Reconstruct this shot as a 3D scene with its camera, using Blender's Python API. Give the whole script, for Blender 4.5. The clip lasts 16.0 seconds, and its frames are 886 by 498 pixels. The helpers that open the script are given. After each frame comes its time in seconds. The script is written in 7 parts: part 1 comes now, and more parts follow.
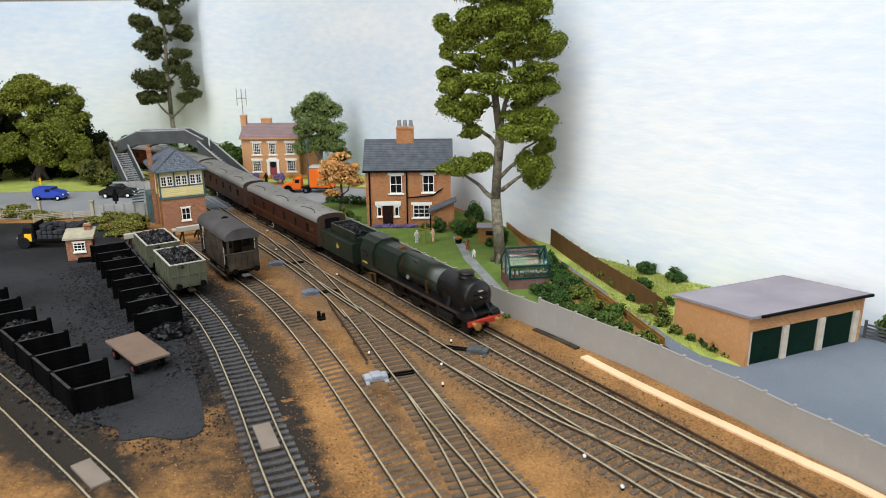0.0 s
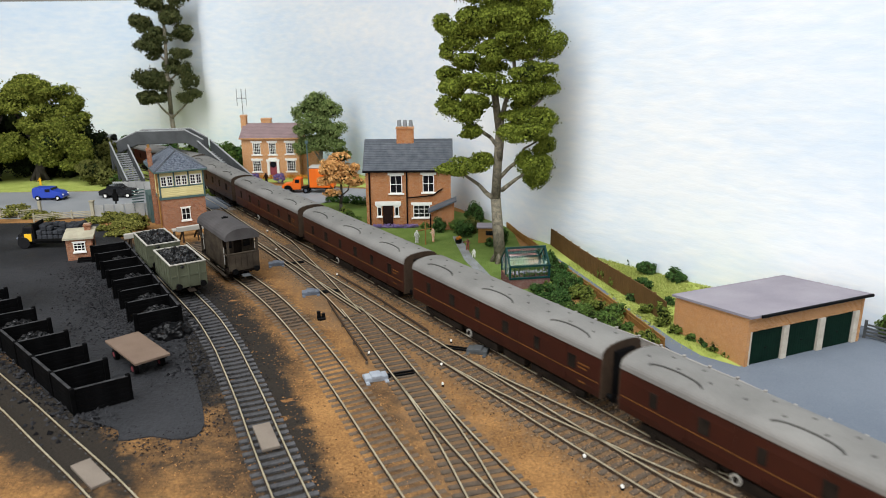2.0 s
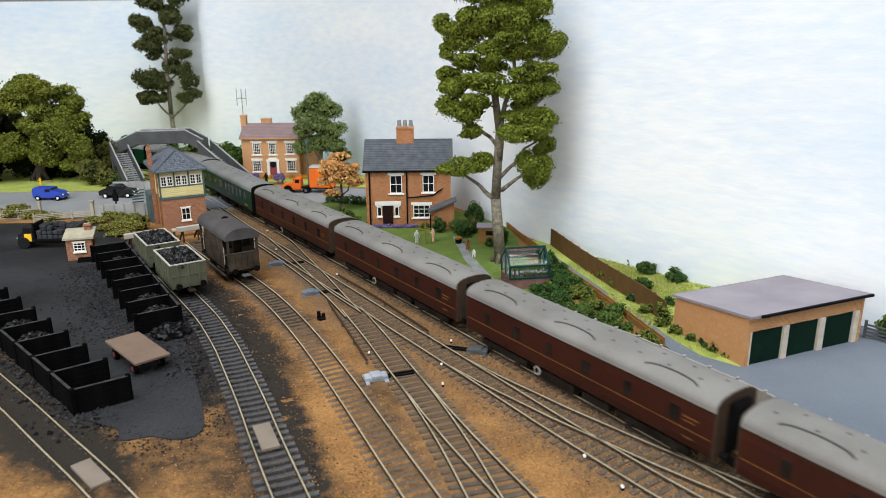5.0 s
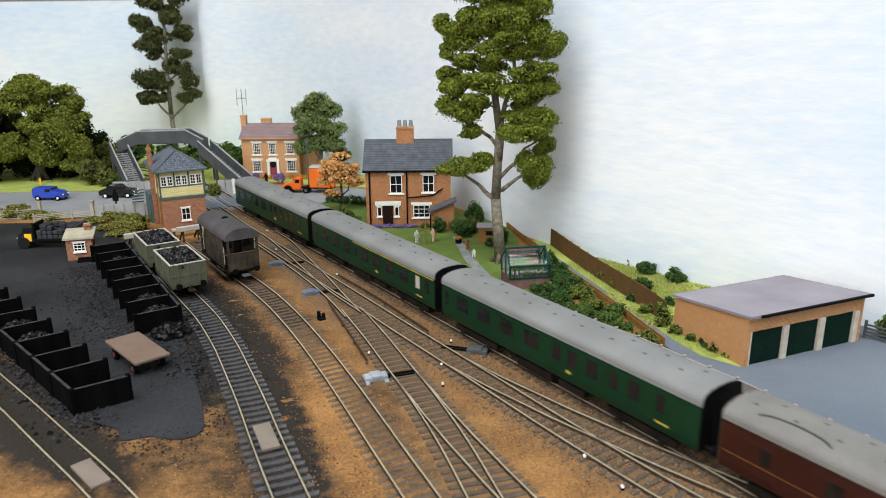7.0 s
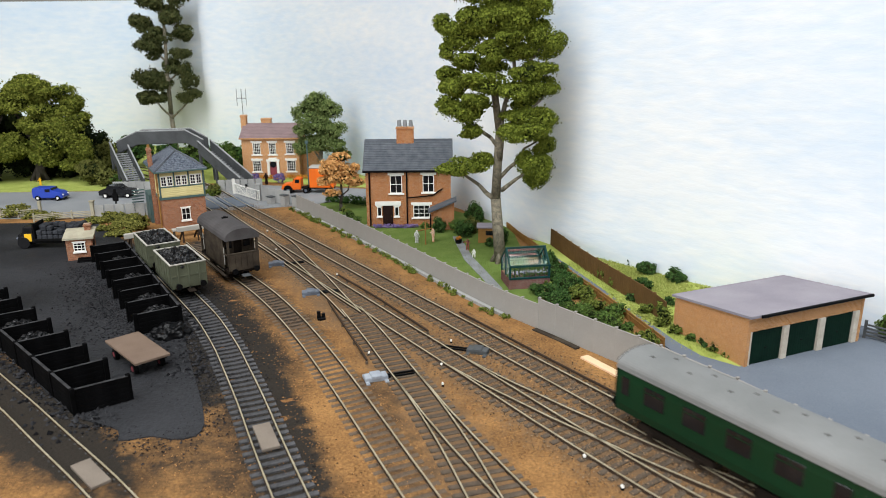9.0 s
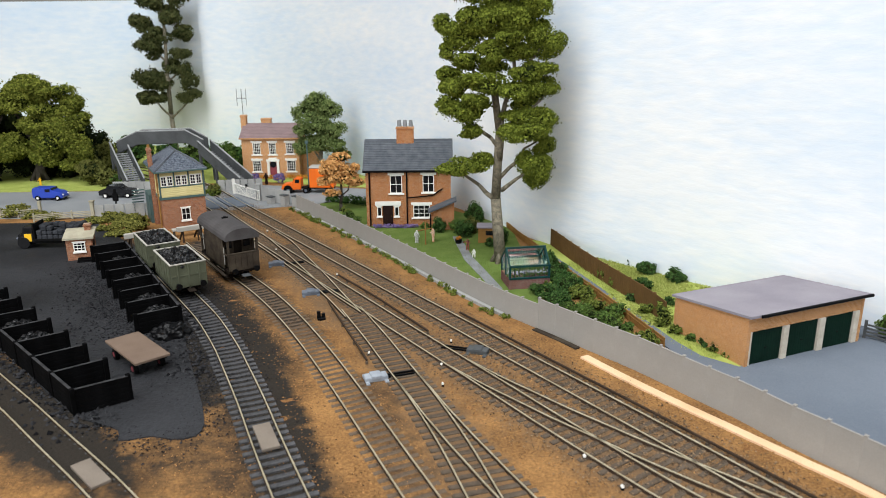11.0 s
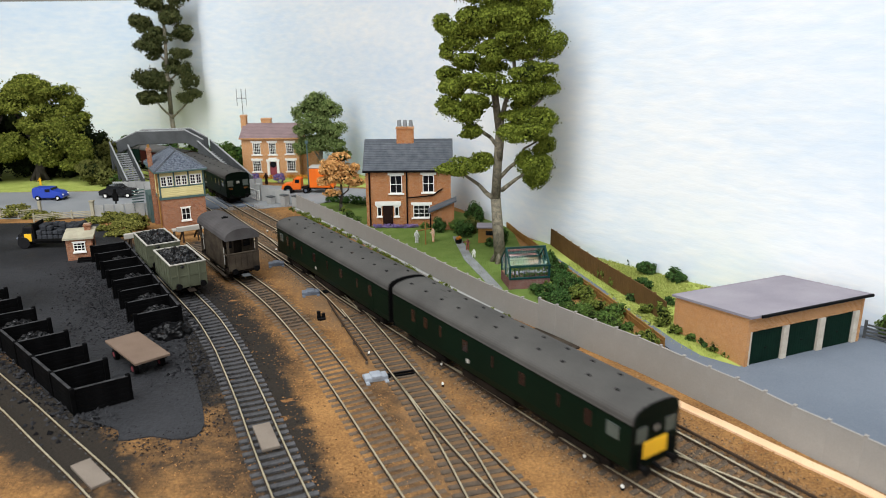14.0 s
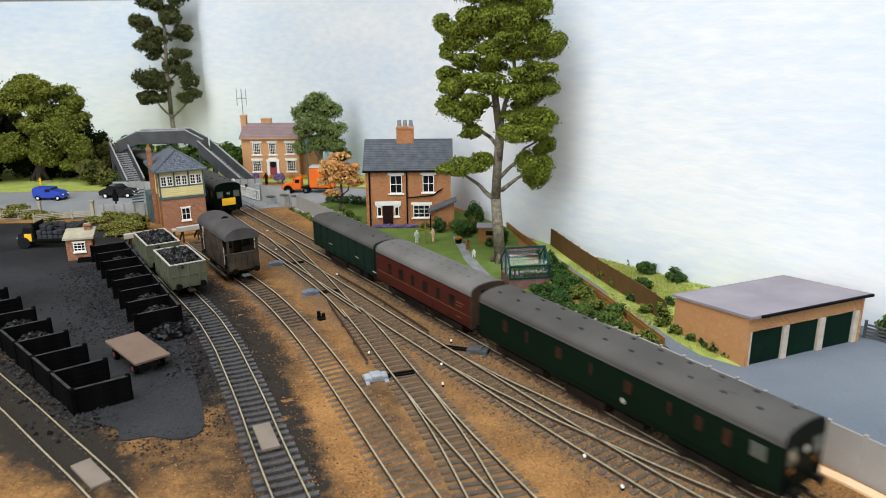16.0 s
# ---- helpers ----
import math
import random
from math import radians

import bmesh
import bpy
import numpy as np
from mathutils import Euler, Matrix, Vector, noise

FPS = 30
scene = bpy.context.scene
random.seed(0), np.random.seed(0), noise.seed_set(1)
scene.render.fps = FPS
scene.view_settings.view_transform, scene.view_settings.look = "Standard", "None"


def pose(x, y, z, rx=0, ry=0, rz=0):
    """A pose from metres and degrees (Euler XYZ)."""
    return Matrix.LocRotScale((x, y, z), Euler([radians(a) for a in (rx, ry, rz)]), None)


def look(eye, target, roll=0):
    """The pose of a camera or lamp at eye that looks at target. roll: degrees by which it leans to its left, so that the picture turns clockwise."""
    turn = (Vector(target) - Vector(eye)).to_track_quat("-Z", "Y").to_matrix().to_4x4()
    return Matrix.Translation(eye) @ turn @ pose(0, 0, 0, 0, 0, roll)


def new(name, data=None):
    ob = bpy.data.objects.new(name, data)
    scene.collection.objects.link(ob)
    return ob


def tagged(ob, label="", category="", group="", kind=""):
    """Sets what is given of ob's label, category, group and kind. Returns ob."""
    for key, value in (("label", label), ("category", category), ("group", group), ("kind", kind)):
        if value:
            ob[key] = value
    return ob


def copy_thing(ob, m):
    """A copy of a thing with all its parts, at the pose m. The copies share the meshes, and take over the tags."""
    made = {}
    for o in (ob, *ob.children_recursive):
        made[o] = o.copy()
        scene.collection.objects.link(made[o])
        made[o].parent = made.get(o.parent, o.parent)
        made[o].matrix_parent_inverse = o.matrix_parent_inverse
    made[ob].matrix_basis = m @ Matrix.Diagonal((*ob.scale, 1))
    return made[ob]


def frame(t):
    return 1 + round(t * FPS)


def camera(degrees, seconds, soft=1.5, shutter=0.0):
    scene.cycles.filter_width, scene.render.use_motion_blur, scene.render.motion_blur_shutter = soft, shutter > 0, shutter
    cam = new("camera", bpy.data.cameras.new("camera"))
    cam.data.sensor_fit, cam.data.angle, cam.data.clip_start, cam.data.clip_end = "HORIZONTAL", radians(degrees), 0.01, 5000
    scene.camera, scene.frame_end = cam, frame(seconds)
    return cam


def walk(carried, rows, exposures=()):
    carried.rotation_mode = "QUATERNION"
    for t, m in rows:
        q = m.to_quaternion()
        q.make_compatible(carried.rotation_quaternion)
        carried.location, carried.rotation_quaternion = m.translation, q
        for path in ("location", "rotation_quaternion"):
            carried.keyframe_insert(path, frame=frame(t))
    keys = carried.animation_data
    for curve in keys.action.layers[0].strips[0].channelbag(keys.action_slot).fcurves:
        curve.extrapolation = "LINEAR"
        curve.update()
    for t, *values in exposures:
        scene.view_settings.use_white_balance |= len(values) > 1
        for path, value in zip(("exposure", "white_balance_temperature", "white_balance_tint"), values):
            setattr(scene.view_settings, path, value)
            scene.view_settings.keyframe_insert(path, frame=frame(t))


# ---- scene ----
# All lengths below are centimetres of the model (1:76 scale); part() and thing() turn them into metres.
CM = 0.01
RAIL = 0.35            # height of the rail heads over the ballast
GAUGE = 1.78

cam = camera(64.2, 16.0, 0.8, 0.25)
EYE = pose(0, 0, 23.65 * CM, 73.7, 0, 0) @ pose(0, 0, 0, 0, 0, -0.5)
walk(cam, [(0, EYE), (16, EYE)])
cam.data.dof.use_dof, cam.data.dof.focus_distance, cam.data.dof.aperture_fstop = True, 0.72, 14.0
scene.view_settings.exposure = -0.03

# ---- light: a hall with daylight tubes in the ceiling and a tall window on the far side of the yard ----
world = bpy.data.worlds.new("hall_air")
scene.world = world
world.use_nodes = True
world.node_tree.nodes["Background"].inputs[0].default_value = (0.80, 0.90, 1.0, 1)
world.node_tree.nodes["Background"].inputs[1].default_value = 0.22


def area_lamp(name, eye, target, sx, sy, power, colour):
    lamp = bpy.data.lights.new(name, "AREA")
    lamp.shape, lamp.size, lamp.size_y, lamp.energy, lamp.color = "RECTANGLE", sx, sy, power, colour
    ob = new(name, lamp)
    ob.matrix_world = look(eye, target)
    return ob


area_lamp("window_light", (-1.5, -1.7, 1.15), (0.15, 0.8, 0.05), 3.2, 2.4, 72, (0.955, 0.98, 1.0))
area_lamp("ceiling_light", (-0.3, -0.56, 2.3), (-0.29, -0.43, 0), 3.0, 2.0, 126, (0.95, 0.98, 1.0))


# ---- materials ----
def mat(name, c1, c2=None, scale=2.0, rough=0.7, bump=0.2, metal=0.0, fine=12.0, mix=0.35, spec=0.07):
    """Two scales of noise between two colours, and a fine relief. Scales are per centimetre."""
    m = bpy.data.materials.new(name)
    m.use_nodes = True
    n, l = m.node_tree.nodes, m.node_tree.links
    b = n["Principled BSDF"]
    b.inputs["Roughness"].default_value, b.inputs["Metallic"].default_value = rough, metal
    b.inputs["Specular IOR Level"].default_value = spec
    c2 = c2 or tuple(v * 0.75 for v in c1)
    co = n.new("ShaderNodeTexCoord")
    big, small = n.new("ShaderNodeTexNoise"), n.new("ShaderNodeTexNoise")
    big.inputs["Scale"].default_value, small.inputs["Scale"].default_value = scale * 100, fine * 100
    big.inputs["Detail"].default_value = small.inputs["Detail"].default_value = 4
    for t in (big, small):
        l.new(co.outputs["Object"], t.inputs["Vector"])
    ramp = n.new("ShaderNodeMapRange")
    ramp.inputs["From Min"].default_value, ramp.inputs["From Max"].default_value = 0.35, 0.65
    add = n.new("ShaderNodeMix")
    add.data_type = "FLOAT"
    add.inputs["Factor"].default_value = mix
    l.new(big.outputs["Fac"], add.inputs[2])
    l.new(small.outputs["Fac"], add.inputs[3])
    l.new(add.outputs[0], ramp.inputs["Value"])
    col = n.new("ShaderNodeMix")
    col.data_type = "RGBA"
    col.inputs[6].default_value, col.inputs[7].default_value = (*c1, 1), (*c2, 1)
    l.new(ramp.outputs["Result"], col.inputs[0])
    l.new(col.outputs[2], b.inputs["Base Color"])
    if bump:
        bp = n.new("ShaderNodeBump")
        bp.inputs["Strength"].default_value, bp.inputs["Distance"].default_value = bump, 0.0008
        l.new(small.outputs["Fac"], bp.inputs["Height"])
        l.new(bp.outputs["Normal"], b.inputs["Normal"])
    return m


def leaf_mat(name, c1, c2):
    """Foliage whose clumps differ in tone."""
    m = bpy.data.materials.new(name)
    m.use_nodes = True
    n, l = m.node_tree.nodes, m.node_tree.links
    b = n["Principled BSDF"]
    b.inputs["Roughness"].default_value, b.inputs["Specular IOR Level"].default_value = 0.85, 0.08
    g = n.new("ShaderNodeNewGeometry")
    col = n.new("ShaderNodeMix")
    col.data_type = "RGBA"
    col.inputs[6].default_value, col.inputs[7].default_value = (*c1, 1), (*c2, 1)
    l.new(g.outputs["Random Per Island"], col.inputs[0])
    l.new(col.outputs[2], b.inputs["Base Color"])
    return m


def brick_mat(name, c1, c2, mortar, w=0.29, h=0.1):
    """Courses of brick at the model's scale, with pressed joints."""
    m = mat(name, c1, c2, 2.6, 0.85, 0.0, mix=0.5)
    n, l = m.node_tree.nodes, m.node_tree.links
    b = n["Principled BSDF"]
    base = b.inputs["Base Color"].links[0].from_socket
    co = n.new("ShaderNodeTexCoord")
    sep, com, addn = n.new("ShaderNodeSeparateXYZ"), n.new("ShaderNodeCombineXYZ"), n.new("ShaderNodeMath")
    l.new(co.outputs["Object"], sep.inputs[0])
    l.new(sep.outputs[0], addn.inputs[0])
    l.new(sep.outputs[1], addn.inputs[1])
    l.new(addn.outputs[0], com.inputs[0])
    l.new(sep.outputs[2], com.inputs[1])
    t = n.new("ShaderNodeTexBrick")
    t.inputs["Scale"].default_value = 1.0
    t.inputs["Brick Width"].default_value, t.inputs["Row Height"].default_value = w * CM, h * CM
    t.inputs["Mortar Size"].default_value = 0.009 * CM
    t.inputs["Mortar"].default_value = (*mortar, 1)
    t.inputs["Color2"].default_value = (*c2, 1)
    l.new(com.outputs[0], t.inputs["Vector"])
    l.new(base, t.inputs["Color1"])
    l.new(t.outputs["Color"], b.inputs["Base Color"])
    bp = n.new("ShaderNodeBump")
    bp.inputs["Strength"].default_value, bp.inputs["Distance"].default_value = 0.4, 0.0003
    bp.invert = True
    l.new(t.outputs["Fac"], bp.inputs["Height"])
    l.new(bp.outputs["Normal"], b.inputs["Normal"])
    return m


def glass_mat(name):
    m = bpy.data.materials.new(name)
    m.use_nodes = True
    b = m.node_tree.nodes["Principled BSDF"]
    b.inputs["Base Color"].default_value = (0.9, 0.95, 0.94, 1)
    b.inputs["Roughness"].default_value = 0.02
    b.inputs["Transmission Weight"].default_value = 1.0
    b.inputs["IOR"].default_value = 1.24
    return m


BALLAST = mat("ballast", (0.33, 0.165, 0.062), (0.14, 0.068, 0.028), 0.13, 0.95, 0.9, fine=6, mix=0.55)
def stained_ballast():
    """Tan ballast with brown track beds and coal soot, whose edges wander."""
    m = mat("stained_ballast", (0.37, 0.195, 0.072), (0.12, 0.062, 0.026), 0.3, 0.95, 1.0, fine=6, mix=0.5)
    n, l = m.node_tree.nodes, m.node_tree.links
    b = n["Principled BSDF"]
    base = b.inputs["Base Color"].links[0].from_socket
    at = n.new("ShaderNodeVertexColor")
    at.layer_name = "stain"
    sep = n.new("ShaderNodeSeparateColor")
    l.new(at.outputs["Color"], sep.inputs[0])
    co = n.new("ShaderNodeTexCoord")
    for k, (c1, c2, scale) in enumerate((((0.075, 0.046, 0.027), (0.235, 0.145, 0.077), 90), ((0.013, 0.012, 0.011), (0.046, 0.038, 0.03), 70))):
        t = n.new("ShaderNodeTexNoise")
        t.inputs["Scale"].default_value, t.inputs["Detail"].default_value = scale, 7
        t.inputs["Roughness"].default_value = 0.7
        l.new(co.outputs["Object"], t.inputs["Vector"])
        grain = n.new("ShaderNodeTexNoise")
        grain.inputs["Scale"].default_value = 1100
        grain.inputs["Roughness"].default_value = 0.8
        grain.inputs["Detail"].default_value = 4
        l.new(co.outputs["Object"], grain.inputs["Vector"])
        add = n.new("ShaderNodeMath")
        add.operation = "ADD"
        l.new(sep.outputs[k], add.inputs[0])
        l.new(t.outputs["Fac"], add.inputs[1])
        edge = n.new("ShaderNodeMapRange")
        edge.inputs["From Min"].default_value, edge.inputs["From Max"].default_value = 0.76, 1.2
        l.new(add.outputs[0], edge.inputs["Value"])
        tone = n.new("ShaderNodeMix")
        tone.data_type = "RGBA"
        tone.inputs[6].default_value, tone.inputs[7].default_value = (*c1, 1), (*c2, 1)
        l.new(grain.outputs["Fac"], tone.inputs[0])
        mixn = n.new("ShaderNodeMix")
        mixn.data_type = "RGBA"
        l.new(edge.outputs["Result"], mixn.inputs[0])
        l.new(base, mixn.inputs[6])
        l.new(tone.outputs[2], mixn.inputs[7])
        base = mixn.outputs[2]
    l.new(base, b.inputs["Base Color"])
    return m


STAINED = stained_ballast()
COAL_DUST = mat("coal_dust", (0.011, 0.0112, 0.012), (0.038, 0.039, 0.043), 0.09, 0.6, 0.7, fine=5, mix=0.4, spec=0.15)
COAL = mat("coal", (0.0012, 0.0012, 0.0014), (0.008, 0.008, 0.009), 2.0, 0.32, 0.3, spec=0.28)
TARMAC = mat("tarmac", (0.115, 0.135, 0.165), (0.155, 0.175, 0.205), 0.1, 0.8, 0.3, fine=9)
ROAD = mat("road_grey", (0.20, 0.21, 0.22), (0.26, 0.27, 0.275), 0.15, 0.85, 0.2)
LAWN = mat("lawn", (0.14, 0.19, 0.05), (0.085, 0.135, 0.028), 0.5, 0.95, 0.8, fine=8)
MEADOW = mat("meadow", (0.42, 0.47, 0.13), (0.25, 0.31, 0.06), 0.4, 0.95, 0.9, fine=8)
PATH = mat("path_grey", (0.25, 0.26, 0.27), (0.17, 0.175, 0.18), 0.6, 0.9, 0.4)
SLEEPER = mat("sleeper", (0.055, 0.042, 0.032), (0.14, 0.108, 0.08), 1.0, 0.85, 0.4)
SLEEPER_TAN = mat("sleeper_tan", (0.07, 0.053, 0.04), (0.18, 0.13, 0.09), 0.8, 0.9, 0.5)
SLEEPER_GREY = mat("sleeper_grey", (0.04, 0.04, 0.042), (0.105, 0.104, 0.108), 1.0, 0.85, 0.4)
RAIL_TOP = mat("rail_head", (0.58, 0.52, 0.38), (0.40, 0.34, 0.22), 0.8, 0.42, 0.1, 0.45)
RAIL_SIDE = mat("rail_web", (0.06, 0.04, 0.027), (0.035, 0.024, 0.017), 1.5, 0.8, 0.3)
FENCE_GREY = mat("fence_grey", (0.31, 0.295, 0.27), (0.26, 0.245, 0.225), 0.3, 0.8, 0.15)
PINE = mat("bare_pine", (0.80, 0.56, 0.36), (0.66, 0.42, 0.24), 0.3, 0.7, 0.2)
CONCRETE = mat("concrete", (0.36, 0.36, 0.345), (0.27, 0.27, 0.26), 0.6, 0.85, 0.3)
WHITE_STONE = mat("weathered_white", (0.62, 0.57, 0.49), (0.46, 0.40, 0.32), 1.2, 0.85, 0.3)
BRIDGE_GREY = mat("bridge_grey", (0.085, 0.09, 0.092), (0.055, 0.058, 0.06), 0.5, 0.7, 0.2)
BRIDGE_RAIL = mat("bridge_capping", (0.34, 0.35, 0.35), (0.24, 0.25, 0.25), 0.5, 0.7, 0.2)
BRICK_ORANGE = brick_mat("brick_orange", (0.54, 0.22, 0.08), (0.27, 0.095, 0.036), (0.48, 0.33, 0.2))
BRICK_RED = brick_mat("brick_red", (0.5, 0.21, 0.1), (0.21, 0.08, 0.043), (0.36, 0.26, 0.19))
BRICK_SAND = brick_mat("brick_sand", (0.66, 0.33, 0.13), (0.42, 0.19, 0.07), (0.62, 0.42, 0.26))
BRICK_DARK = brick_mat("brick_dark", (0.20, 0.075, 0.06), (0.13, 0.055, 0.05), (0.3, 0.24, 0.21))
SLATE = mat("slate", (0.065, 0.073, 0.085), (0.115, 0.125, 0.14), 1.2, 0.6, 0.3)
SLATE_BLUE = mat("slate_blue", (0.045, 0.058, 0.082), (0.19, 0.21, 0.245), 4.0, 0.55, 0.3)
ROOF_PURPLE = mat("roof_purple", (0.27, 0.195, 0.195), (0.215, 0.155, 0.155), 0.6, 0.8, 0.3)
FELT = mat("roof_felt", (0.22, 0.20, 0.23), (0.285, 0.265, 0.29), 0.25, 0.85, 0.3)
WHITE = mat("white_paint", (0.80, 0.79, 0.74), (0.70, 0.69, 0.64), 0.8, 0.55, 0.1)
CREAM = mat("cream_boards", (0.72, 0.64, 0.33), (0.62, 0.54, 0.26), 0.6, 0.6, 0.15)
BOX_GREEN = mat("box_green", (0.085, 0.13, 0.125), (0.06, 0.10, 0.095), 0.8, 0.55, 0.1)
GLASSHOUSE = mat("glasshouse_teal", (0.012, 0.05, 0.047), (0.009, 0.035, 0.033), 0.8, 0.4, 0.1)
BRICK_VILLA = brick_mat("brick_villa", (0.62, 0.33, 0.145), (0.47, 0.23, 0.1), (0.55, 0.38, 0.24))
DOOR_DARK = mat("dark_brown_door", (0.022, 0.011, 0.009), (0.014, 0.008, 0.007), 1.0, 0.5, 0.1)
DOOR_GREEN = mat("dark_green_door", (0.005, 0.022, 0.013), (0.003, 0.014, 0.009), 1.0, 0.5, 0.1)
DOOR_RED = mat("red_door", (0.26, 0.06, 0.07), (0.2, 0.05, 0.06), 1.0, 0.5, 0.1)
BLACK = mat("black_iron", (0.0025, 0.0025, 0.003), (0.006, 0.006, 0.006), 1.0, 0.55, 0.2)
WINDOW_DARK = mat("window_dark", (0.005, 0.0055, 0.007), (0.012, 0.013, 0.015), 0.6, 0.12, 0.0, spec=0.35)
STAITHE = mat("tarred_timber", (0.0012, 0.0012, 0.0013), (0.0045, 0.0045, 0.0048), 1.0, 0.8, 0.3, spec=0.03)
STAITHE_CAP = mat("worn_timber_edge", (0.06, 0.06, 0.062), (0.02, 0.02, 0.021), 1.0, 0.75, 0.4)
TIMBER_BROWN = mat("timber_brown", (0.15, 0.085, 0.032), (0.105, 0.06, 0.024), 0.6, 0.8, 0.35)
TIMBER_TAN = mat("timber_tan", (0.3, 0.16, 0.05), (0.21, 0.11, 0.035), 0.6, 0.8, 0.35)
TIMBER_PALE = mat("timber_pale", (0.42, 0.39, 0.29), (0.30, 0.27, 0.20), 0.8, 0.8, 0.35)
MAROON = mat("maroon_paint", (0.038, 0.009, 0.005), (0.022, 0.006, 0.004), 0.3, 0.42, 0.06, spec=0.25)
CRIMSON = mat("crimson_paint", (0.06, 0.0145, 0.01), (0.04, 0.0105, 0.008), 0.3, 0.45, 0.06)
GREEN = mat("coach_green", (0.0028, 0.03, 0.011), (0.0022, 0.021, 0.008), 0.3, 0.38, 0.05, spec=0.3)
GREEN_DARK = mat("multiple_unit_green", (0.003, 0.0105, 0.0055), (0.0025, 0.0075, 0.004), 0.3, 0.45, 0.06)
VAN_GREEN = mat("van_green", (0.008, 0.022, 0.015), (0.006, 0.014, 0.0105), 0.3, 0.55, 0.08)
LOCO_GREEN = mat("engine_green", (0.013, 0.02, 0.0125), (0.007, 0.0115, 0.0075), 0.3, 0.36, 0.06, spec=0.5)
SMOKEBOX = mat("smokebox_black", (0.0035, 0.0035, 0.0037), (0.008, 0.0078, 0.0075), 0.5, 0.36, 0.08, spec=0.45)
ROOF_GREY = mat("coach_roof_grey", (0.21, 0.205, 0.192), (0.14, 0.136, 0.128), 0.25, 0.7, 0.1)
ROOF_LIGHT = mat("coach_roof_light", (0.21, 0.214, 0.21), (0.15, 0.154, 0.15), 0.25, 0.65, 0.1)
ROOF_DARK = mat("coach_roof_dark", (0.085, 0.082, 0.076), (0.055, 0.053, 0.05), 0.25, 0.7, 0.1)
ROOF_MID = mat("coach_roof_mid", (0.15, 0.145, 0.138), (0.1, 0.096, 0.09), 0.25, 0.7, 0.1)
UNDER = mat("underframe", (0.004, 0.0034, 0.0028), (0.022, 0.016, 0.012), 0.8, 0.8, 0.3)
YELLOW = mat("yellow_panel", (0.85, 0.50, 0.03), (0.75, 0.42, 0.03), 0.6, 0.5, 0.05)
LINE_YELLOW = mat("lining_yellow", (0.42, 0.33, 0.06), (0.3, 0.22, 0.04), 0.6, 0.5, 0.0)
LINE_GOLD = mat("lining_gold", (0.15, 0.06, 0.018), (0.1, 0.045, 0.014), 0.6, 0.5, 0.0)
BUFFER_RED = mat("buffer_beam_red", (0.4, 0.045, 0.025), (0.28, 0.03, 0.018), 0.8, 0.5, 0.05)
ORANGE = mat("orange_paint", (0.80, 0.16, 0.02), (0.68, 0.13, 0.02), 0.6, 0.4, 0.05)
BLUE = mat("blue_paint", (0.02, 0.06, 0.42), (0.015, 0.045, 0.33), 0.6, 0.35, 0.05, spec=0.5)
CAR_BLACK = mat("black_paint", (0.004, 0.004, 0.005), (0.008, 0.008, 0.009), 0.6, 0.2, 0.02, spec=0.6)
WAGON_GREY = mat("wagon_grey", (0.105, 0.113, 0.075), (0.07, 0.075, 0.05), 0.6, 0.7, 0.2)
WAGON_EDGE = mat("wagon_edge", (0.42, 0.40, 0.36), (0.33, 0.31, 0.27), 0.6, 0.7, 0.2)
VAN_BROWN = mat("weathered_brown", (0.075, 0.06, 0.043), (0.03, 0.023, 0.018), 0.7, 0.8, 0.3)
VAN_ROOF = mat("weathered_roof", (0.085, 0.08, 0.08), (0.055, 0.051, 0.051), 0.5, 0.75, 0.15)
TAN_DECK = mat("tan_deck", (0.18, 0.13, 0.098), (0.14, 0.098, 0.074), 0.5, 0.7, 0.15)
PLATE_BUFF = mat("plate_buff", (0.22, 0.185, 0.15), (0.17, 0.14, 0.115), 0.6, 0.7, 0.15)
STEEL_GREY = mat("point_motor_grey", (0.15, 0.17, 0.205), (0.08, 0.09, 0.11), 1.2, 0.5, 0.2)
BARK = mat("bark", (0.25, 0.22, 0.16), (0.09, 0.082, 0.062), 3.0, 0.9, 0.8)
BARK_DARK = mat("bark_dark", (0.07, 0.06, 0.05), (0.045, 0.04, 0.033), 1.2, 0.9, 0.8)
LEAF = leaf_mat("leaf_green", (0.045, 0.066, 0.008), (0.21, 0.25, 0.035))
# Far darker than any leaf: the shade inside a crown, put into the colour.
LEAF_CORE_SHADE = mat("leaf_core_shade", (0.012, 0.018, 0.006), (0.022, 0.032, 0.008), 2.0, 0.95, 0.8)
LEAF_DARK = leaf_mat("leaf_dark", (0.018, 0.05, 0.014), (0.07, 0.13, 0.032))
# Near black: the deep shade under the oaks is put into this leaf colour.
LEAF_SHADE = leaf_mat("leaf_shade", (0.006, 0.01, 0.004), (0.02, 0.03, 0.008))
LEAF_MID = leaf_mat("leaf_mid", (0.045, 0.085, 0.02), (0.105, 0.165, 0.035))
LEAF_LIME = leaf_mat("leaf_lime", (0.07, 0.1, 0.018), (0.17, 0.195, 0.04))
LEAF_OLIVE = leaf_mat("leaf_olive", (0.07, 0.08, 0.02), (0.14, 0.14, 0.038))
LEAF_SCRUB = leaf_mat("leaf_scrub", (0.09, 0.095, 0.02), (0.25, 0.24, 0.06))
LEAF_ORANGE = leaf_mat("leaf_orange", (0.42, 0.20, 0.06), (0.72, 0.42, 0.17))
FLOWER_PURPLE = leaf_mat("flower_purple", (0.12, 0.085, 0.22), (0.26, 0.19, 0.40))
FLOWER_ORANGE = leaf_mat("flower_orange", (0.55, 0.18, 0.03), (0.55, 0.32, 0.05))
GLASS = glass_mat("clear_glass")
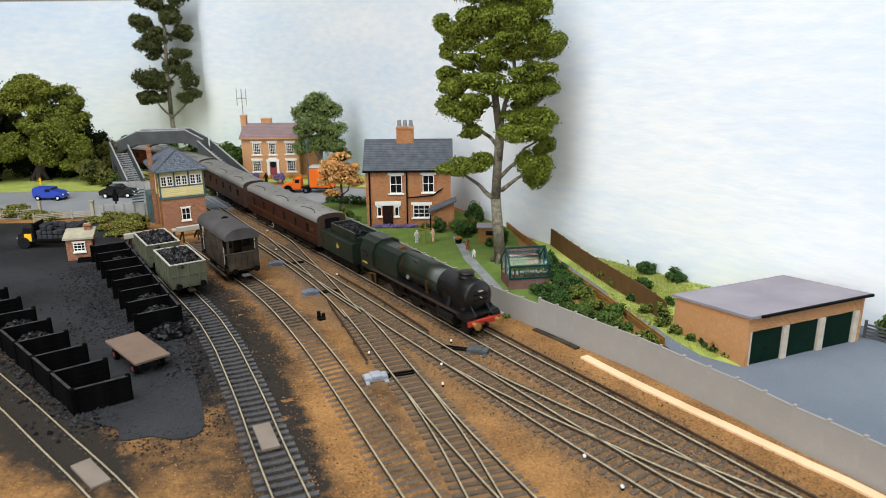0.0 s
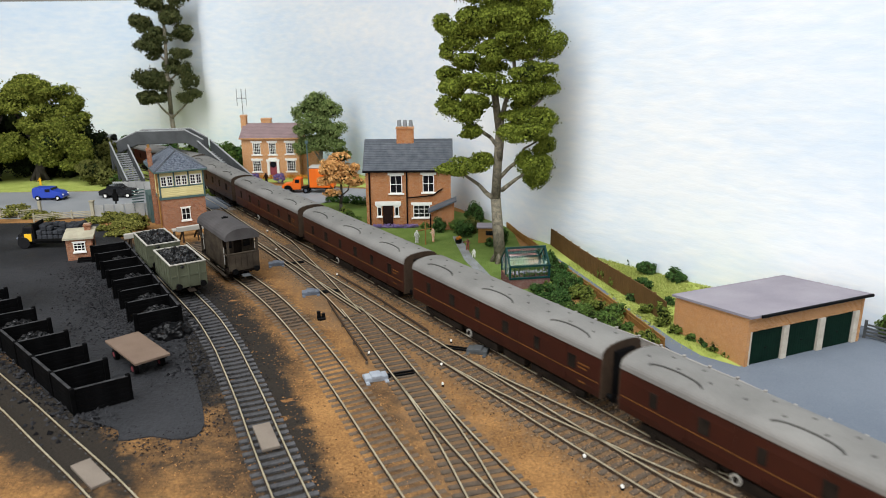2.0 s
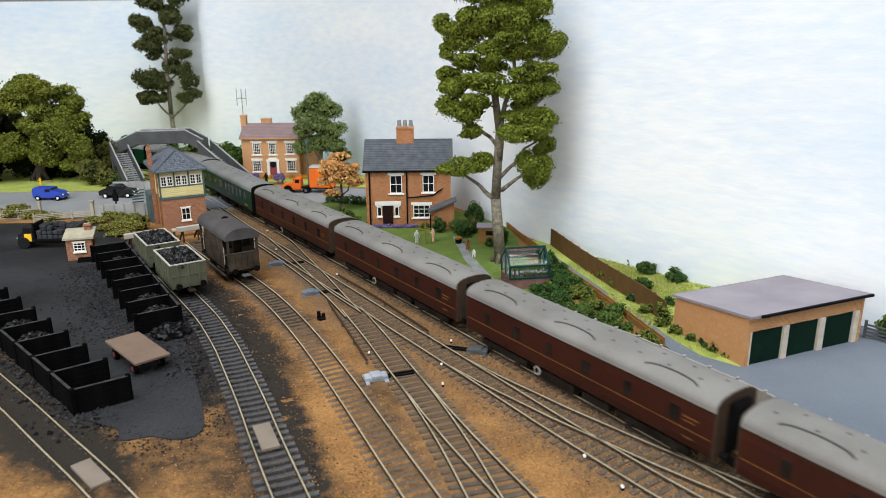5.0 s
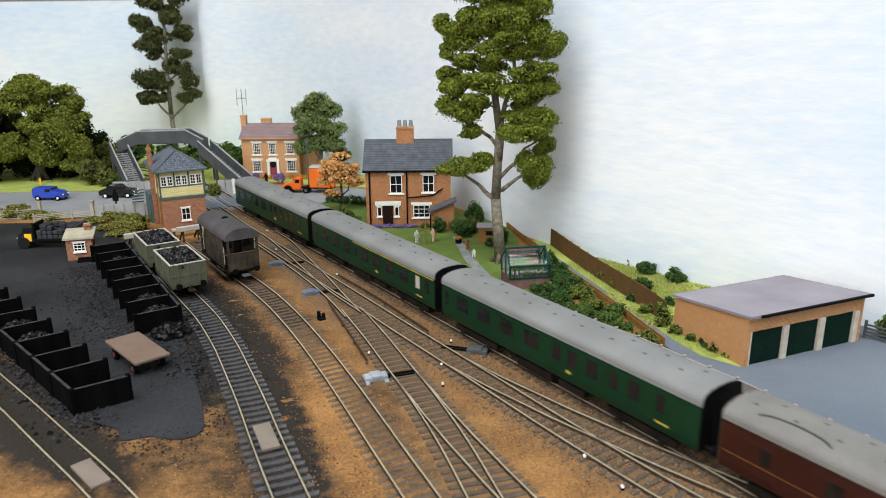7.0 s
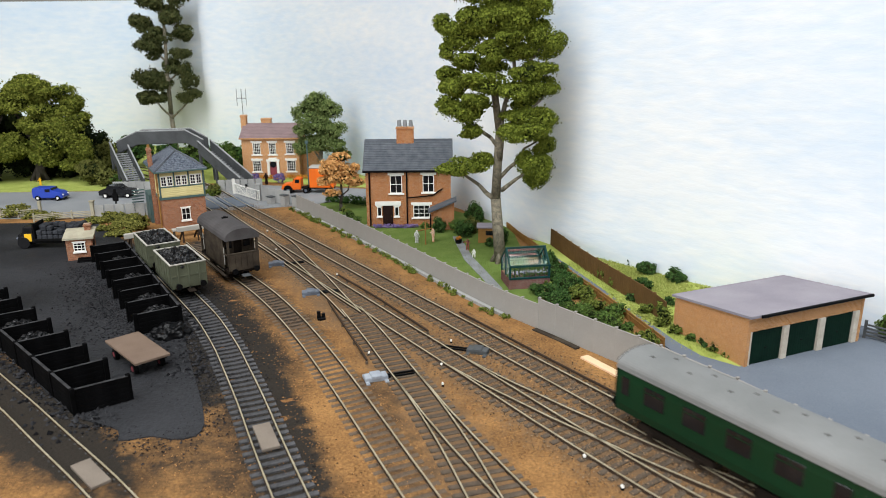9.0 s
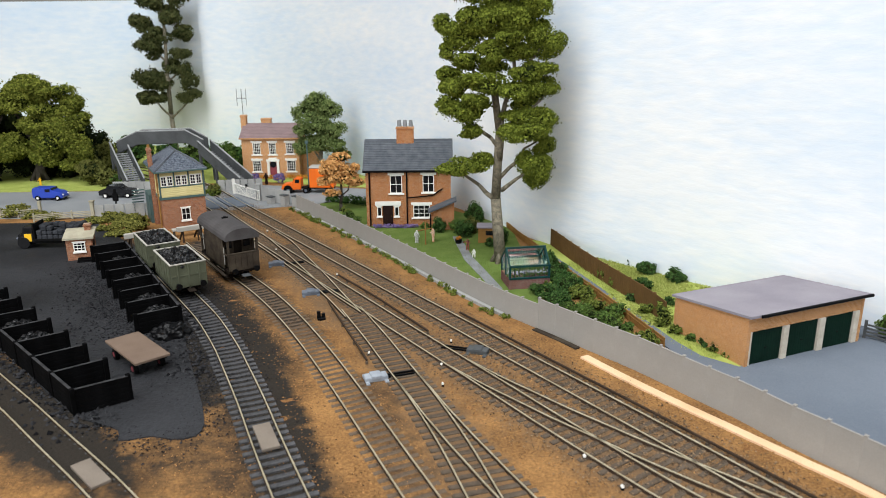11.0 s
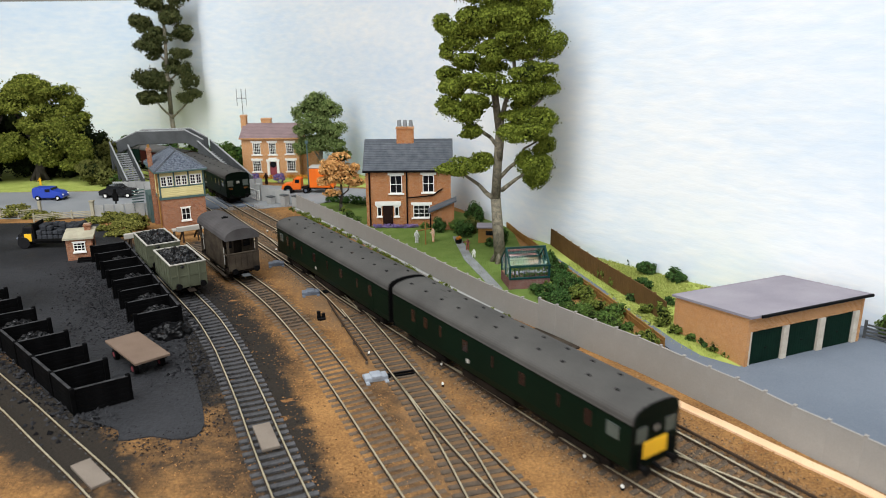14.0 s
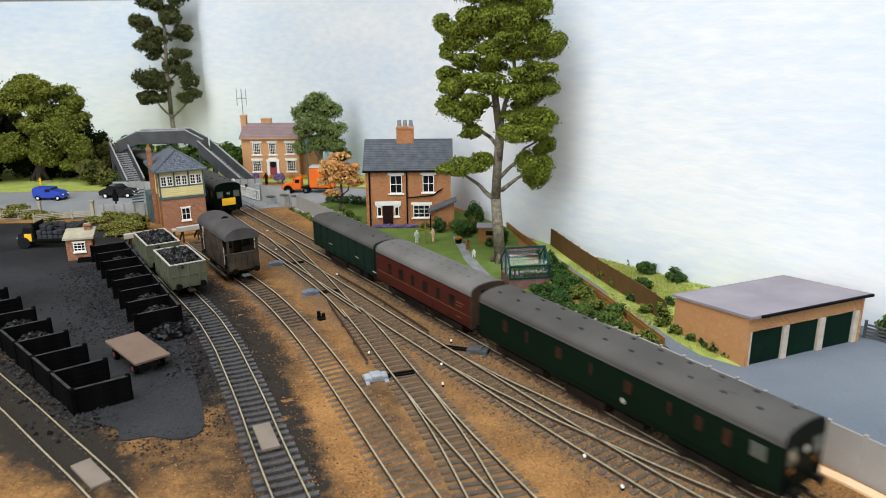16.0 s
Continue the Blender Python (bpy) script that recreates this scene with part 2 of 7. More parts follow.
CAB_GLASS = mat("cab_glass", (0.05, 0.062, 0.055), (0.1, 0.115, 0.1), 0.5, 0.1, 0.0, spec=0.6)
COACH_WINDOW = mat("coach_interior", (0.022, 0.008, 0.006), (0.009, 0.005, 0.0045), 0.8, 0.2, 0.0, spec=0.6)


def backdrop_mat():
    """Painted sky: pale blue with white cloud, brushed by hand."""
    m = mat("painted_sky", (0.55, 0.67, 0.80), (0.79, 0.81, 0.82), 0.035, 0.9, 0.5, fine=0.8, mix=0.3, spec=0.05)
    n, l = m.node_tree.nodes, m.node_tree.links
    co = [k for k in n if k.bl_idname == "ShaderNodeTexCoord"][0]
    squash = n.new("ShaderNodeMapping")
    squash.inputs["Scale"].default_value = (0.45, 0.45, 1.5)
    l.new(co.outputs["Object"], squash.inputs["Vector"])
    for t in [k for k in n if k.bl_idname == "ShaderNodeTexNoise"]:
        l.new(squash.outputs["Vector"], t.inputs["Vector"])
    return m


SKY = backdrop_mat()


# ---- builders ----
def part(name, bm, material, parent=None, label="", smooth=False, kind=""):
    """Links a bmesh in centimetres as one mesh object under parent."""
    bmesh.ops.scale(bm, vec=(CM, CM, CM), verts=bm.verts)
    me = bpy.data.meshes.new(name)
    bm.to_mesh(me)
    bm.free()
    me.materials.append(material)
    if smooth:
        for p in me.polygons:
            p.use_smooth = True
    ob = new(name, me)
    ob.parent = parent
    return tagged(ob, label, "", "", kind)


def thing(name, label, category, at=(0, 0, 0), turn=0.0, group="", kind=""):
    ob = new(name)
    ob.empty_display_size = 0.005
    ob.matrix_basis = pose(at[0] * CM, at[1] * CM, at[2] * CM, 0, 0, turn)
    return tagged(ob, label, category, group, kind)


def place(ob, at, turn=0.0):
    ob.matrix_basis = pose(at[0] * CM, at[1] * CM, at[2] * CM, 0, 0, turn)
    return ob


def box(bm, x0, x1, y0, y1, z0, z1, bevel=0.0, m=None):
    r = bmesh.ops.create_cube(bm, size=1.0)
    vs = r["verts"]
    for v in vs:
        v.co = Vector(((x0 + x1) / 2 + v.co.x * (x1 - x0), (y0 + y1) / 2 + v.co.y * (y1 - y0), (z0 + z1) / 2 + v.co.z * (z1 - z0)))
    if bevel:
        es = list({e for v in vs for e in v.link_edges})
        r = bmesh.ops.bevel(bm, geom=es, offset=bevel, segments=1, affect="EDGES")
        vs = list({v for f in r["faces"] for v in f.verts} | {v for v in vs if v.is_valid})
    if m is not None:
        bmesh.ops.transform(bm, matrix=m, verts=vs)
    return vs


def boxes(*rows, bevel=0.0):
    bm = bmesh.new()
    for r in rows:
        box(bm, *r, bevel=bevel)
    return bm


def rod(bm, a, b, r0, r1=None, n=8):
    """A round bar from a to b."""
    a, b = Vector(a), Vector(b)
    r1 = r0 if r1 is None else r1
    q = (b - a).to_track_quat("Z", "Y").to_matrix().to_4x4()
    bmesh.ops.create_cone(bm, cap_ends=True, segments=n, radius1=r0, radius2=r1, depth=(b - a).length, matrix=Matrix.Translation((a + b) / 2) @ q)
    return bm


def rods(rows, n=8):
    bm = bmesh.new()
    for a, b, *r in rows:
        rod(bm, a, b, *r, n=n)
    return bm


def swept(points, half):
    """One bent bar of square section along a line of points."""
    bm = bmesh.new()
    rings = []
    for i, p in enumerate(points):
        q0, q1 = Vector(points[max(i - 1, 0)]), Vector(points[min(i + 1, len(points) - 1)])
        along = (q1 - q0).normalized()
        side = along.cross(Vector((0, 0, 1))).normalized() * half
        up = side.cross(along).normalized() * half
        rings.append([bm.verts.new(Vector(p) + side * u + up * v) for u, v in ((-1, -1), (1, -1), (1, 1), (-1, 1))])
    for r0, r1 in zip(rings, rings[1:]):
        for k in range(4):
            bm.faces.new((r0[k], r0[(k + 1) % 4], r1[(k + 1) % 4], r1[k]))
    bm.faces.new(rings[0])
    bm.faces.new(rings[-1])
    bmesh.ops.recalc_face_normals(bm, faces=bm.faces)
    return bm


def prism(profile, x0, x1, bm=None):
    """A (y, z) outline pushed along x."""
    bm = bm or bmesh.new()
    a = [bm.verts.new((x0, y, z)) for y, z in profile]
    b = [bm.verts.new((x1, y, z)) for y, z in profile]
    k = len(profile)
    for i in range(k):
        bm.faces.new((a[i], a[(i + 1) % k], b[(i + 1) % k], b[i]))
    bm.faces.new(a[::-1])
    bm.faces.new(b)
    bmesh.ops.recalc_face_normals(bm, faces=bm.faces)
    return bm


def slab(points, z0, z1):
    """A flat plate over an outline."""
    bm = bmesh.new()
    a = [bm.verts.new((x, y, z0)) for x, y in points]
    b = [bm.verts.new((x, y, z1)) for x, y in points]
    k = len(points)
    for i in range(k):
        bm.faces.new((a[i], a[(i + 1) % k], b[(i + 1) % k], b[i]))
    bm.faces.new(b)
    bm.faces.new(a[::-1])
    bmesh.ops.recalc_face_normals(bm, faces=bm.faces)
    return bm


def spline(points, step=1.5):
    """A smooth line through points, sampled evenly."""
    P = [Vector(p) for p in points]
    P = [2 * P[0] - P[1], *P, 2 * P[-1] - P[-2]]
    dense = []
    for i in range(1, len(P) - 2):
        a, b, c, d = P[i - 1:i + 3]
        for k in range(16):
            u = k / 16
            dense.append(0.5 * (2 * b + (c - a) * u + (2 * a - 5 * b + 4 * c - d) * u * u + (3 * b - a - 3 * c + d) * u ** 3))
    dense.append(P[-2])
    out, left = [dense[0]], step
    for a, b in zip(dense[:-1], dense[1:]):
        seg = (b - a).length
        while seg > 0 and left <= seg:
            a = a + (b - a) * (left / seg)
            seg = (b - a).length
            out.append(a)
            left = step
        left -= seg
    return out


def offset(line, d):
    """A line shifted sideways by d to its left."""
    out = []
    for i, p in enumerate(line):
        t = (line[min(i + 1, len(line) - 1)] - line[max(i - 1, 0)]).normalized()
        out.append(p + Vector((-t.y, t.x)) * d)
    return out


def ribbon(bm, line, w, z0, z1):
    """A bar of rectangular section along a flat line."""
    l, r = offset(line, w / 2), offset(line, -w / 2)
    rings = [[bm.verts.new((*a, z0)), bm.verts.new((*b, z0)), bm.verts.new((*b, z1)), bm.verts.new((*a, z1))] for a, b in zip(l, r)]
    for p, q in zip(rings[:-1], rings[1:]):
        for i in range(4):
            bm.faces.new((p[i], p[(i + 1) % 4], q[(i + 1) % 4], q[i]))
    bm.faces.new(rings[0][::-1])
    bm.faces.new(rings[-1])
    bmesh.ops.recalc_face_normals(bm, faces=bm.faces)
    return bm

# ---- the board, the painted walls and the hall round them ----
def structure(name, bm, material, label="", parent=None, smooth=False):
    return part(name, bm, material, parent, label, smooth, "structure")


ground = structure("ground", slab([(-860, -520), (420, -520), (420, 190), (-860, 190)], -8, 0), BALLAST, "brown ballasted baseboard of the model railway")
COAL_YARD = [(-62, 95), (-49, 95), (-44, 90), (-39.5, 85), (-36, 80.5), (-27.5, 67), (-24, 60), (-20.5, 52), (-16.2, 42.5), (-15.5, 39.6), (-16.8, 38.9), (-18.4, 39.3), (-20.2, 38.8), (-21, 40.2), (-24.5, 42), (-30, 47), (-37, 54), (-70, 84)]
structure("yard", slab([tuple(q) for q in spline(COAL_YARD + COAL_YARD[:1], 0.7)][:-1], -1, 0.11), COAL_DUST, "black coal-dusted yard surface")
structure("road", slab([(-120, 97.5), (-50, 98), (-46, 101), (-36.5, 101), (-26.8, 103), (-19, 106), (-8, 109.5), (-8, 116), (-22, 119), (-36, 122), (-50, 117), (-75, 116.5), (-120, 117)], -1, 0.12), ROAD, "grey road across the level crossing")
structure("lawn", slab([(-20.4, 102.8), (-9.0, 84.4), (3.2, 64.2), (8.6, 58.2), (9.6, 70), (9, 91), (2, 100), (-8, 107), (-18, 107)], -1, 0.12), LAWN, "short green garden lawn")
structure("meadow", slab([(-120, 118), (-75, 117), (-50, 118), (-44, 123), (-33, 125), (-22, 121), (-8, 117), (6, 98), (14, 83), (27, 68), (36, 57), (60, 32), (60, 60), (20, 110), (-40, 176), (-120, 188)], -1, 0.11), MEADOW, "pale yellow-green rough grass")
structure("bank", slab([(10.3, 84.6), (12.8, 76.5), (14.8, 68), (16.8, 61), (18.2, 55), (19.8, 50), (22.0, 48.0), (24, 50.5), (21, 57), (33, 60), (26.3, 66.9), (12.5, 83.3)], -1, 0.13), MEADOW, "yellow-green rough grass bank below the painted wall")
structure("pavement", slab([(16.2, 46.4), (17.3, 44.7), (22.1, 37.9), (25.2, 33), (38, 12), (50, 2), (75, 12), (60, 40), (36, 60), (24, 54), (22.2, 48.2), (20.0, 50.2), (18.9, 53), (17.6, 58), (16.2, 64), (13.6, 74), (11.8, 80), (10.9, 80), (12.9, 72), (14.8, 64.4), (16.7, 56.6), (18.1, 50.8)], -1, 0.16), TARMAC, "smooth blue-grey garage forecourt and back lane")
structure("path", slab([(1.2, 86.0), (2.1, 86.0), (3.4, 77), (5.9, 66.2), (4.9, 66.0), (2.4, 76)], -1, 0.15), PATH, "grey garden path across the lawn")

WALL_LINE = [(110, -25), (60, 29), (36, 56), (26.3, 66.8), (19.6, 74.2), (12.5, 83.2), (5.5, 97), (-6, 117), (-22, 140), (-38, 156), (-54, 165)]
structure("wall_east", ribbon(bmesh.new(), spline(WALL_LINE, 1), 0.6, -0.2, 46), SKY, "backdrop wall hand-painted with pale sky and cloud")
structure("wall_north", ribbon(bmesh.new(), spline([(-45, 161.6), (-54, 165.8), (-66, 170.5), (-90, 174), (-300, 178), (-860, 178)], 2), 0.6, -0.2, 33.6), SKY, "backdrop wall painted pale blue fading to white")
HALL = mat("hall_plaster", (0.40, 0.39, 0.37), (0.36, 0.35, 0.33), 0.05, 0.9, 0.1)
structure("floor", slab([(-900, -560), (450, -560), (450, 300), (-900, 300)], -100, -95), HALL, "plain hall floor")
structure("ceiling", slab([(-900, -560), (450, -560), (450, 300), (-900, 300)], 245, 250), HALL, "plain pale hall ceiling")
for name, row in dict(wall_hall_west=(-905, -900, -560, 300), wall_hall_east=(450, 455, -560, 300), wall_hall_south=(-900, 450, -565, -560), wall_hall_north=(-900, 450, 300, 305)).items():
    structure(name, boxes((*row, -100, 250)), HALL, "plain pale hall wall")

# ---- tracks ----
D_PATH = [(260, -336), (95, -85), (40, -1.5), (24.0, 22.7), (17.75, 32.2), (13.68, 38.4), (9.51, 44.6), (5.32, 50.8), (1.15, 57.1), (-3.01, 63.3), (-10.8, 75), (-20.95, 90), (-31.0, 105), (-40.2, 119), (-52, 133), (-72, 145), (-100, 151), (-140, 153), (-860, 153)]
SECOND_PATH = [(253, -339), (88, -86), (38.4, -2), (19.5, 24), (15.9, 28.2), (12.5, 32.3), (9.41, 36.6), (6.47, 40.9), (3.58, 45.3), (0.71, 49.6), (-2.16, 53.9), (-5.0, 58.2), (-7.79, 62.5), (-16.0, 75), (-25.9, 90), (-35.4, 105), (-44.4, 117.5), (-55.5, 130), (-74, 141), (-101, 146.8), (-140, 148.7), (-860, 148.7)]
CROSSOVER = [(25.2, 21.0), (20.3, 28.4), (16.46, 32.4), (14.17, 34.6), (11.92, 36.8), (9.73, 39.1), (7.62, 41.3), (5.62, 43.6), (3.68, 45.8), (1.85, 48.1), (0.71, 49.6)]
A_PATH = [(-4.7, 25), (-8.25, 32.6), (-9.76, 35.8), (-11.23, 39.0), (-12.7, 42.3), (-14.19, 45.5), (-15.73, 48.7), (-17.33, 52.0), (-19.04, 55.2), (-21.1, 58.8), (-24.2, 63.5), (-29, 70.5), (-35.5, 80)]
B_PATH = [(2.1, 25), (-1.23, 32.5), (-3.32, 37.1), (-5.42, 41.8), (-7.56, 46.5), (-9.8, 51.2), (-12.17, 55.9), (-14.74, 60.6), (-17.6, 65.3), (-21.7, 71.2), (-28, 80), (-31, 84.5)]
E_PATH = [(4.2, 25), (2.14, 32.4), (0.48, 38.1), (-1.5, 43.8), (-3.75, 49.4), (-5.75, 54.4), (-8.5, 60.8)]
F_PATH = [(7.4, 25), (3.8, 32.5), (2.9, 34.3), (2.0, 36.2), (1.13, 38.0), (0.28, 39.9), (-0.54, 41.7), (-1.32, 43.6), (-2.08, 45.4), (-2.7, 46.9)]
G_PATH = [(-9.5, 24), (-17.7, 32.6), (-24.6, 39.0), (-28.5, 42.6), (-34.4, 47.9), (-45, 57.5), (-58, 69)]
E_LEFT = [(-8.7, 58.6), (-11.6, 64.6), (-15.4, 71.2), (-19.3, 77.5), (-23.9, 84.6)]
E_RIGHT = [(-7.5, 59.8), (-11.2, 65.5), (-14.2, 71.0), (-17.2, 76.8), (-20.3, 82.6), (-23.5, 88.3)]
CROSS = [(-21.8, 89), (-18.7, 84), (-15.7, 77.6), (-12.7, 71.3), (-9.7, 64.6), (-7.7, 60.2)]


def rail_part(name, line, parent, w=0.085):
    """A rail: a dark web with a bright head."""
    web = part(name, ribbon(bmesh.new(), line, 0.11, 0.08, RAIL - 0.05), RAIL_SIDE, parent)
    part("rail_head", ribbon(bmesh.new(), line, w, RAIL - 0.05, RAIL), RAIL_TOP, web, "worn bright rail head")


def sleeper_mesh(length, material):
    bm = boxes((-length / 2, length / 2, -0.19, 0.19, -0.05, 0.12), bevel=0.02)
    for sx in (-1, 1):
        for d in (-0.1, 0.1):
            box(bm, sx * GAUGE / 2 + d - 0.05, sx * GAUGE / 2 + d + 0.05, -0.08, 0.08, 0.12, 0.19)
    bmesh.ops.scale(bm, vec=(CM, CM, CM), verts=bm.verts)
    me = bpy.data.meshes.new("sleeper")
    bm.to_mesh(me)
    bm.free()
    me.materials.append(material)
    return me


def lay_sleepers(line, parent, mesh, near, far, wobble=1.5, extra=1.0, z=0.0):
    for i, p in enumerate(line[1:-1], 1):
        if not near < p.y < far:
            continue
        t = line[i + 1] - line[i - 1]
        ob = new("sleeper", mesh)
        ob.parent = parent
        ob.matrix_basis = pose(p.x * CM, p.y * CM, (z + random.uniform(0, 0.003)) * CM, 0, 0, math.degrees(math.atan2(t.y, t.x)) - 90 + random.uniform(-wobble, wobble)) @ Matrix.Diagonal((extra * random.uniform(0.98, 1.02), 1, 1, 1))


def track(points, label, material, near=24, far=112, gauge=GAUGE, step=0.78, z=0.0):
    root = thing("railway_track", label, "railway track")
    line = spline(points, step)
    long = spline(points, 2.0)
    for s in (-1, 1):
        rail_part("rail", offset(long, s * gauge / 2), root)
    lay_sleepers(line, root, sleeper_mesh(3.1, material), near, far, z=z)
    return root


def lay_timbers(one, other, parent, material, near, far, z=0.0):
    """Long turnout timbers that carry two routes, wider as they part."""
    bm = boxes((-1.55, 1.55, -0.19, 0.19, -0.05, 0.12), bevel=0.02)
    bmesh.ops.scale(bm, vec=(CM, CM, CM), verts=bm.verts)
    me = bpy.data.meshes.new("timber")
    bm.to_mesh(me)
    bm.free()
    me.materials.append(material)
    a, b = spline(one, 0.78), spline(other, 0.4)
    for i, p in enumerate(a[1:-1], 1):
        if not near < p.y < far:
            continue
        t = (a[i + 1] - a[i - 1]).normalized()
        across = Vector((-t.y, t.x))
        q = min(b, key=lambda w: abs((w - p).dot(t)))
        d = (q - p).dot(across)
        c = p + across * (d / 2)
        ob = new("sleeper", me)
        ob.parent = parent
        ob.matrix_basis = pose(c.x * CM, c.y * CM, (z + random.uniform(0, 0.003)) * CM, 0, 0, math.degrees(math.atan2(t.y, t.x)) - 90 + random.uniform(-1.2, 1.2)) @ Matrix.Diagonal(((3.1 + abs(d)) / 3.1, 1, 1, 1))


def rails_of(points, root):
    line = spline(points, 1.0)
    for side in (-1, 1):
        rail_part("rail", offset(line, side * GAUGE / 2), root)


def loose_rails(rails, middle, label, near, far, extra=1.0, z=0.0):
    root = thing("railway_track", label, "railway track")
    for r in rails:
        rail_part("rail", spline(r, 2.0), root)
    if middle:
        lay_sleepers(spline(middle, 0.78), root, sleeper_mesh(3.1, SLEEPER), near, far, 2.0, extra, z)
    return root


def ballast_sheet():
    """Fine uneven ballast over the board, with its stains by the distance from the tracks."""
    xs, ys = np.arange(-78, 46, 0.45), np.arange(21, 122, 0.45)
    X, Y = np.meshgrid(xs, ys)

    def near(points, lo=-1e9, hi=1e9):
        ln = np.array([tuple(q) for q in spline(points, 1.5) if lo < q.y < hi])
        return np.sqrt(np.min((X[..., None] - ln[:, 0]) ** 2 + (Y[..., None] - ln[:, 1]) ** 2, axis=-1))

    soot = np.maximum.reduce([
        np.clip(1.2 - near([(-19, 33), (-15, 38), (-12, 34)]) / 6.0, 0, 1) * 0.54,
        np.clip(1.2 - near([(-6, 47), (-3, 38), (-0.5, 30)]) / 3.0, 0, 1) * 0.5,
        np.clip(1.15 - near(A_PATH, 20, 84) / 4.4, 0, 1) * 0.8,
        np.clip(1.2 - near(A_PATH, 44, 84) / 6.0, 0, 1) * np.clip((Y - 40) / 9, 0, 1.1),
        np.clip(1.2 - near(G_PATH, 20, 75) / 4.4, 0, 1) * np.clip((Y - 29) / 8, 0, 1.0),
        np.clip(1.2 - near([(-6.8, 30), (-9.6, 38), (-11.8, 44), (-14.8, 52), (-18, 58.5), (-22, 65), (-28, 75)]) / 2.2, 0, 1) * 0.72,
        np.clip(1.2 - near([(-4.4, 27), (-7.0, 33), (-8.6, 38), (-10.6, 43), (-13.2, 49), (-16.5, 55)]) / 1.5, 0, 1) * 0.95,
        np.clip(1.15 - near(B_PATH, 50, 90) / 3.0, 0, 1) * np.clip((Y - 46) / 16, 0, 0.75),
        np.clip(1.2 - near([(-24, 43), (-18, 46), (-21, 53), (-26, 62), (-33, 73), (-42, 84)]) / 5.6, 0, 1) * 1.0])
    bedw = np.maximum.reduce([np.clip(1.2 - near(P, 20, 112) / 3.8, 0, 1) * 0.7 for P in (D_PATH, SECOND_PATH, E_PATH, E_LEFT, CROSSOVER)])
    Z = np.array([[noise.noise((x * 0.9, y * 0.9, 0)) * 0.035 + noise.noise((x * 2.6, y * 2.6, 3)) * 0.02 - 0.01 for x in xs] for y in ys])
    Z = Z + 0.05 * np.clip(2.4 - np.minimum.reduce([near(P, 20, 112) for P in (D_PATH, SECOND_PATH, B_PATH, E_PATH, E_LEFT, F_PATH, CROSSOVER)]), 0, 1) + 0.1 * np.clip(2.4 - near(G_PATH, 20, 75), 0, 1)
    nx, ny = len(xs), len(ys)
    me = bpy.data.meshes.new("ballast")
    me.from_pydata((np.stack([X, Y, Z + 0.03], -1).reshape(-1, 3) * CM).tolist(), [], [(j * nx + i, j * nx + i + 1, (j + 1) * nx + i + 1, (j + 1) * nx + i) for j in range(ny - 1) for i in range(nx - 1)])
    me.materials.append(STAINED)
    layer = me.color_attributes.new("stain", "FLOAT_COLOR", "POINT")
    layer.data.foreach_set("color", np.stack([bedw, soot, 0 * soot, 0 * soot + 1], -1).astype(np.float32).ravel())
    tagged(new("ballast", me), "tan ballast stained brown and black round the tracks", "", "", "structure")


ballast_sheet()

track(D_PATH, "main line track with brown sleepers and bright rails", SLEEPER, 15, 125, 1.85)
second_line = track(SECOND_PATH, "second main line track with brown timber sleepers", SLEEPER, 49.8, 125, z=0.008)
lay_timbers(SECOND_PATH, CROSSOVER, second_line, SLEEPER, 33.5, 49.8, 0.008)
lay_sleepers(spline(SECOND_PATH, 0.78), second_line, sleeper_mesh(3.1, SLEEPER), 15, 33.5, z=0.008)
crossover = thing("railway_track", "crossover track from the second line to the main line", "railway track")
rails_of(CROSSOVER, crossover)
track(B_PATH, "siding track of grey-brown sleepers in brown ballast", SLEEPER_TAN, 24, 86, z=-0.03)
track(A_PATH, "coal siding track with grey sleepers in coal dust", SLEEPER_GREY, 24, 82)
track(G_PATH, "coal siding track sunk in black dust", SLEEPER_GREY, 24, 70, z=-0.045)
turnout = thing("railway_track", "turnout track leading towards the sidings", "railway track")
rails_of(E_PATH, turnout)
lay_timbers(E_PATH, F_PATH, turnout, SLEEPER, 31, 46.5, 0.016)
lay_sleepers(spline(E_PATH, 0.78), turnout, sleeper_mesh(3.1, SLEEPER), 46.5, 61, z=0.016)
diverging = thing("railway_track", "diverging siding track beyond the turnout", "railway track")
rails_of(F_PATH, diverging)
loose_rails([E_LEFT, E_RIGHT], None, "siding rails beyond the turnout", 24, 66)
structure("board_corner", slab([(-60, 30), (-60, 52), (-26.6, 34.4), (-24.9, 33.2), (-23.6, 31.6), (-20, 27), (-40, 20)], -1, 0.1), PINE, "bare pine corner of the baseboard")
loose_rails([CROSS], [(-20.2, 83), (-17, 77), (-13.9, 71), (-11, 65.5)], "crossover rail between the main line and sidings", 60, 86, 1.1, 0.024)


def conductor_rail(points, label):
    root = thing("conductor_rail", label, "conductor rail")
    line = spline(points, 2.0)
    part("rail", ribbon(bmesh.new(), line, 0.12, 0.28, 0.44), RAIL_SIDE, root)
    for p in line[1::2]:
        part("insulator", boxes((p.x - 0.1, p.x + 0.1, p.y - 0.1, p.y + 0.1, 0, 0.28), bevel=0.02), SLEEPER, root)


conductor_rail([tuple(p) for p in offset(spline(D_PATH[2:10], 6), -1.5)], "dark third rail on pots beside the main line")
conductor_rail([(-11.0, 70.3), (-6.5, 63.6), (-0.4, 53.6)], "short dark third rail beside the second line")
conductor_rail([(-10.9, 62.6), (-9.0, 57.6), (-6.9, 52.2), (-5.5, 48.4)], "short dark third rail beside the turnout")

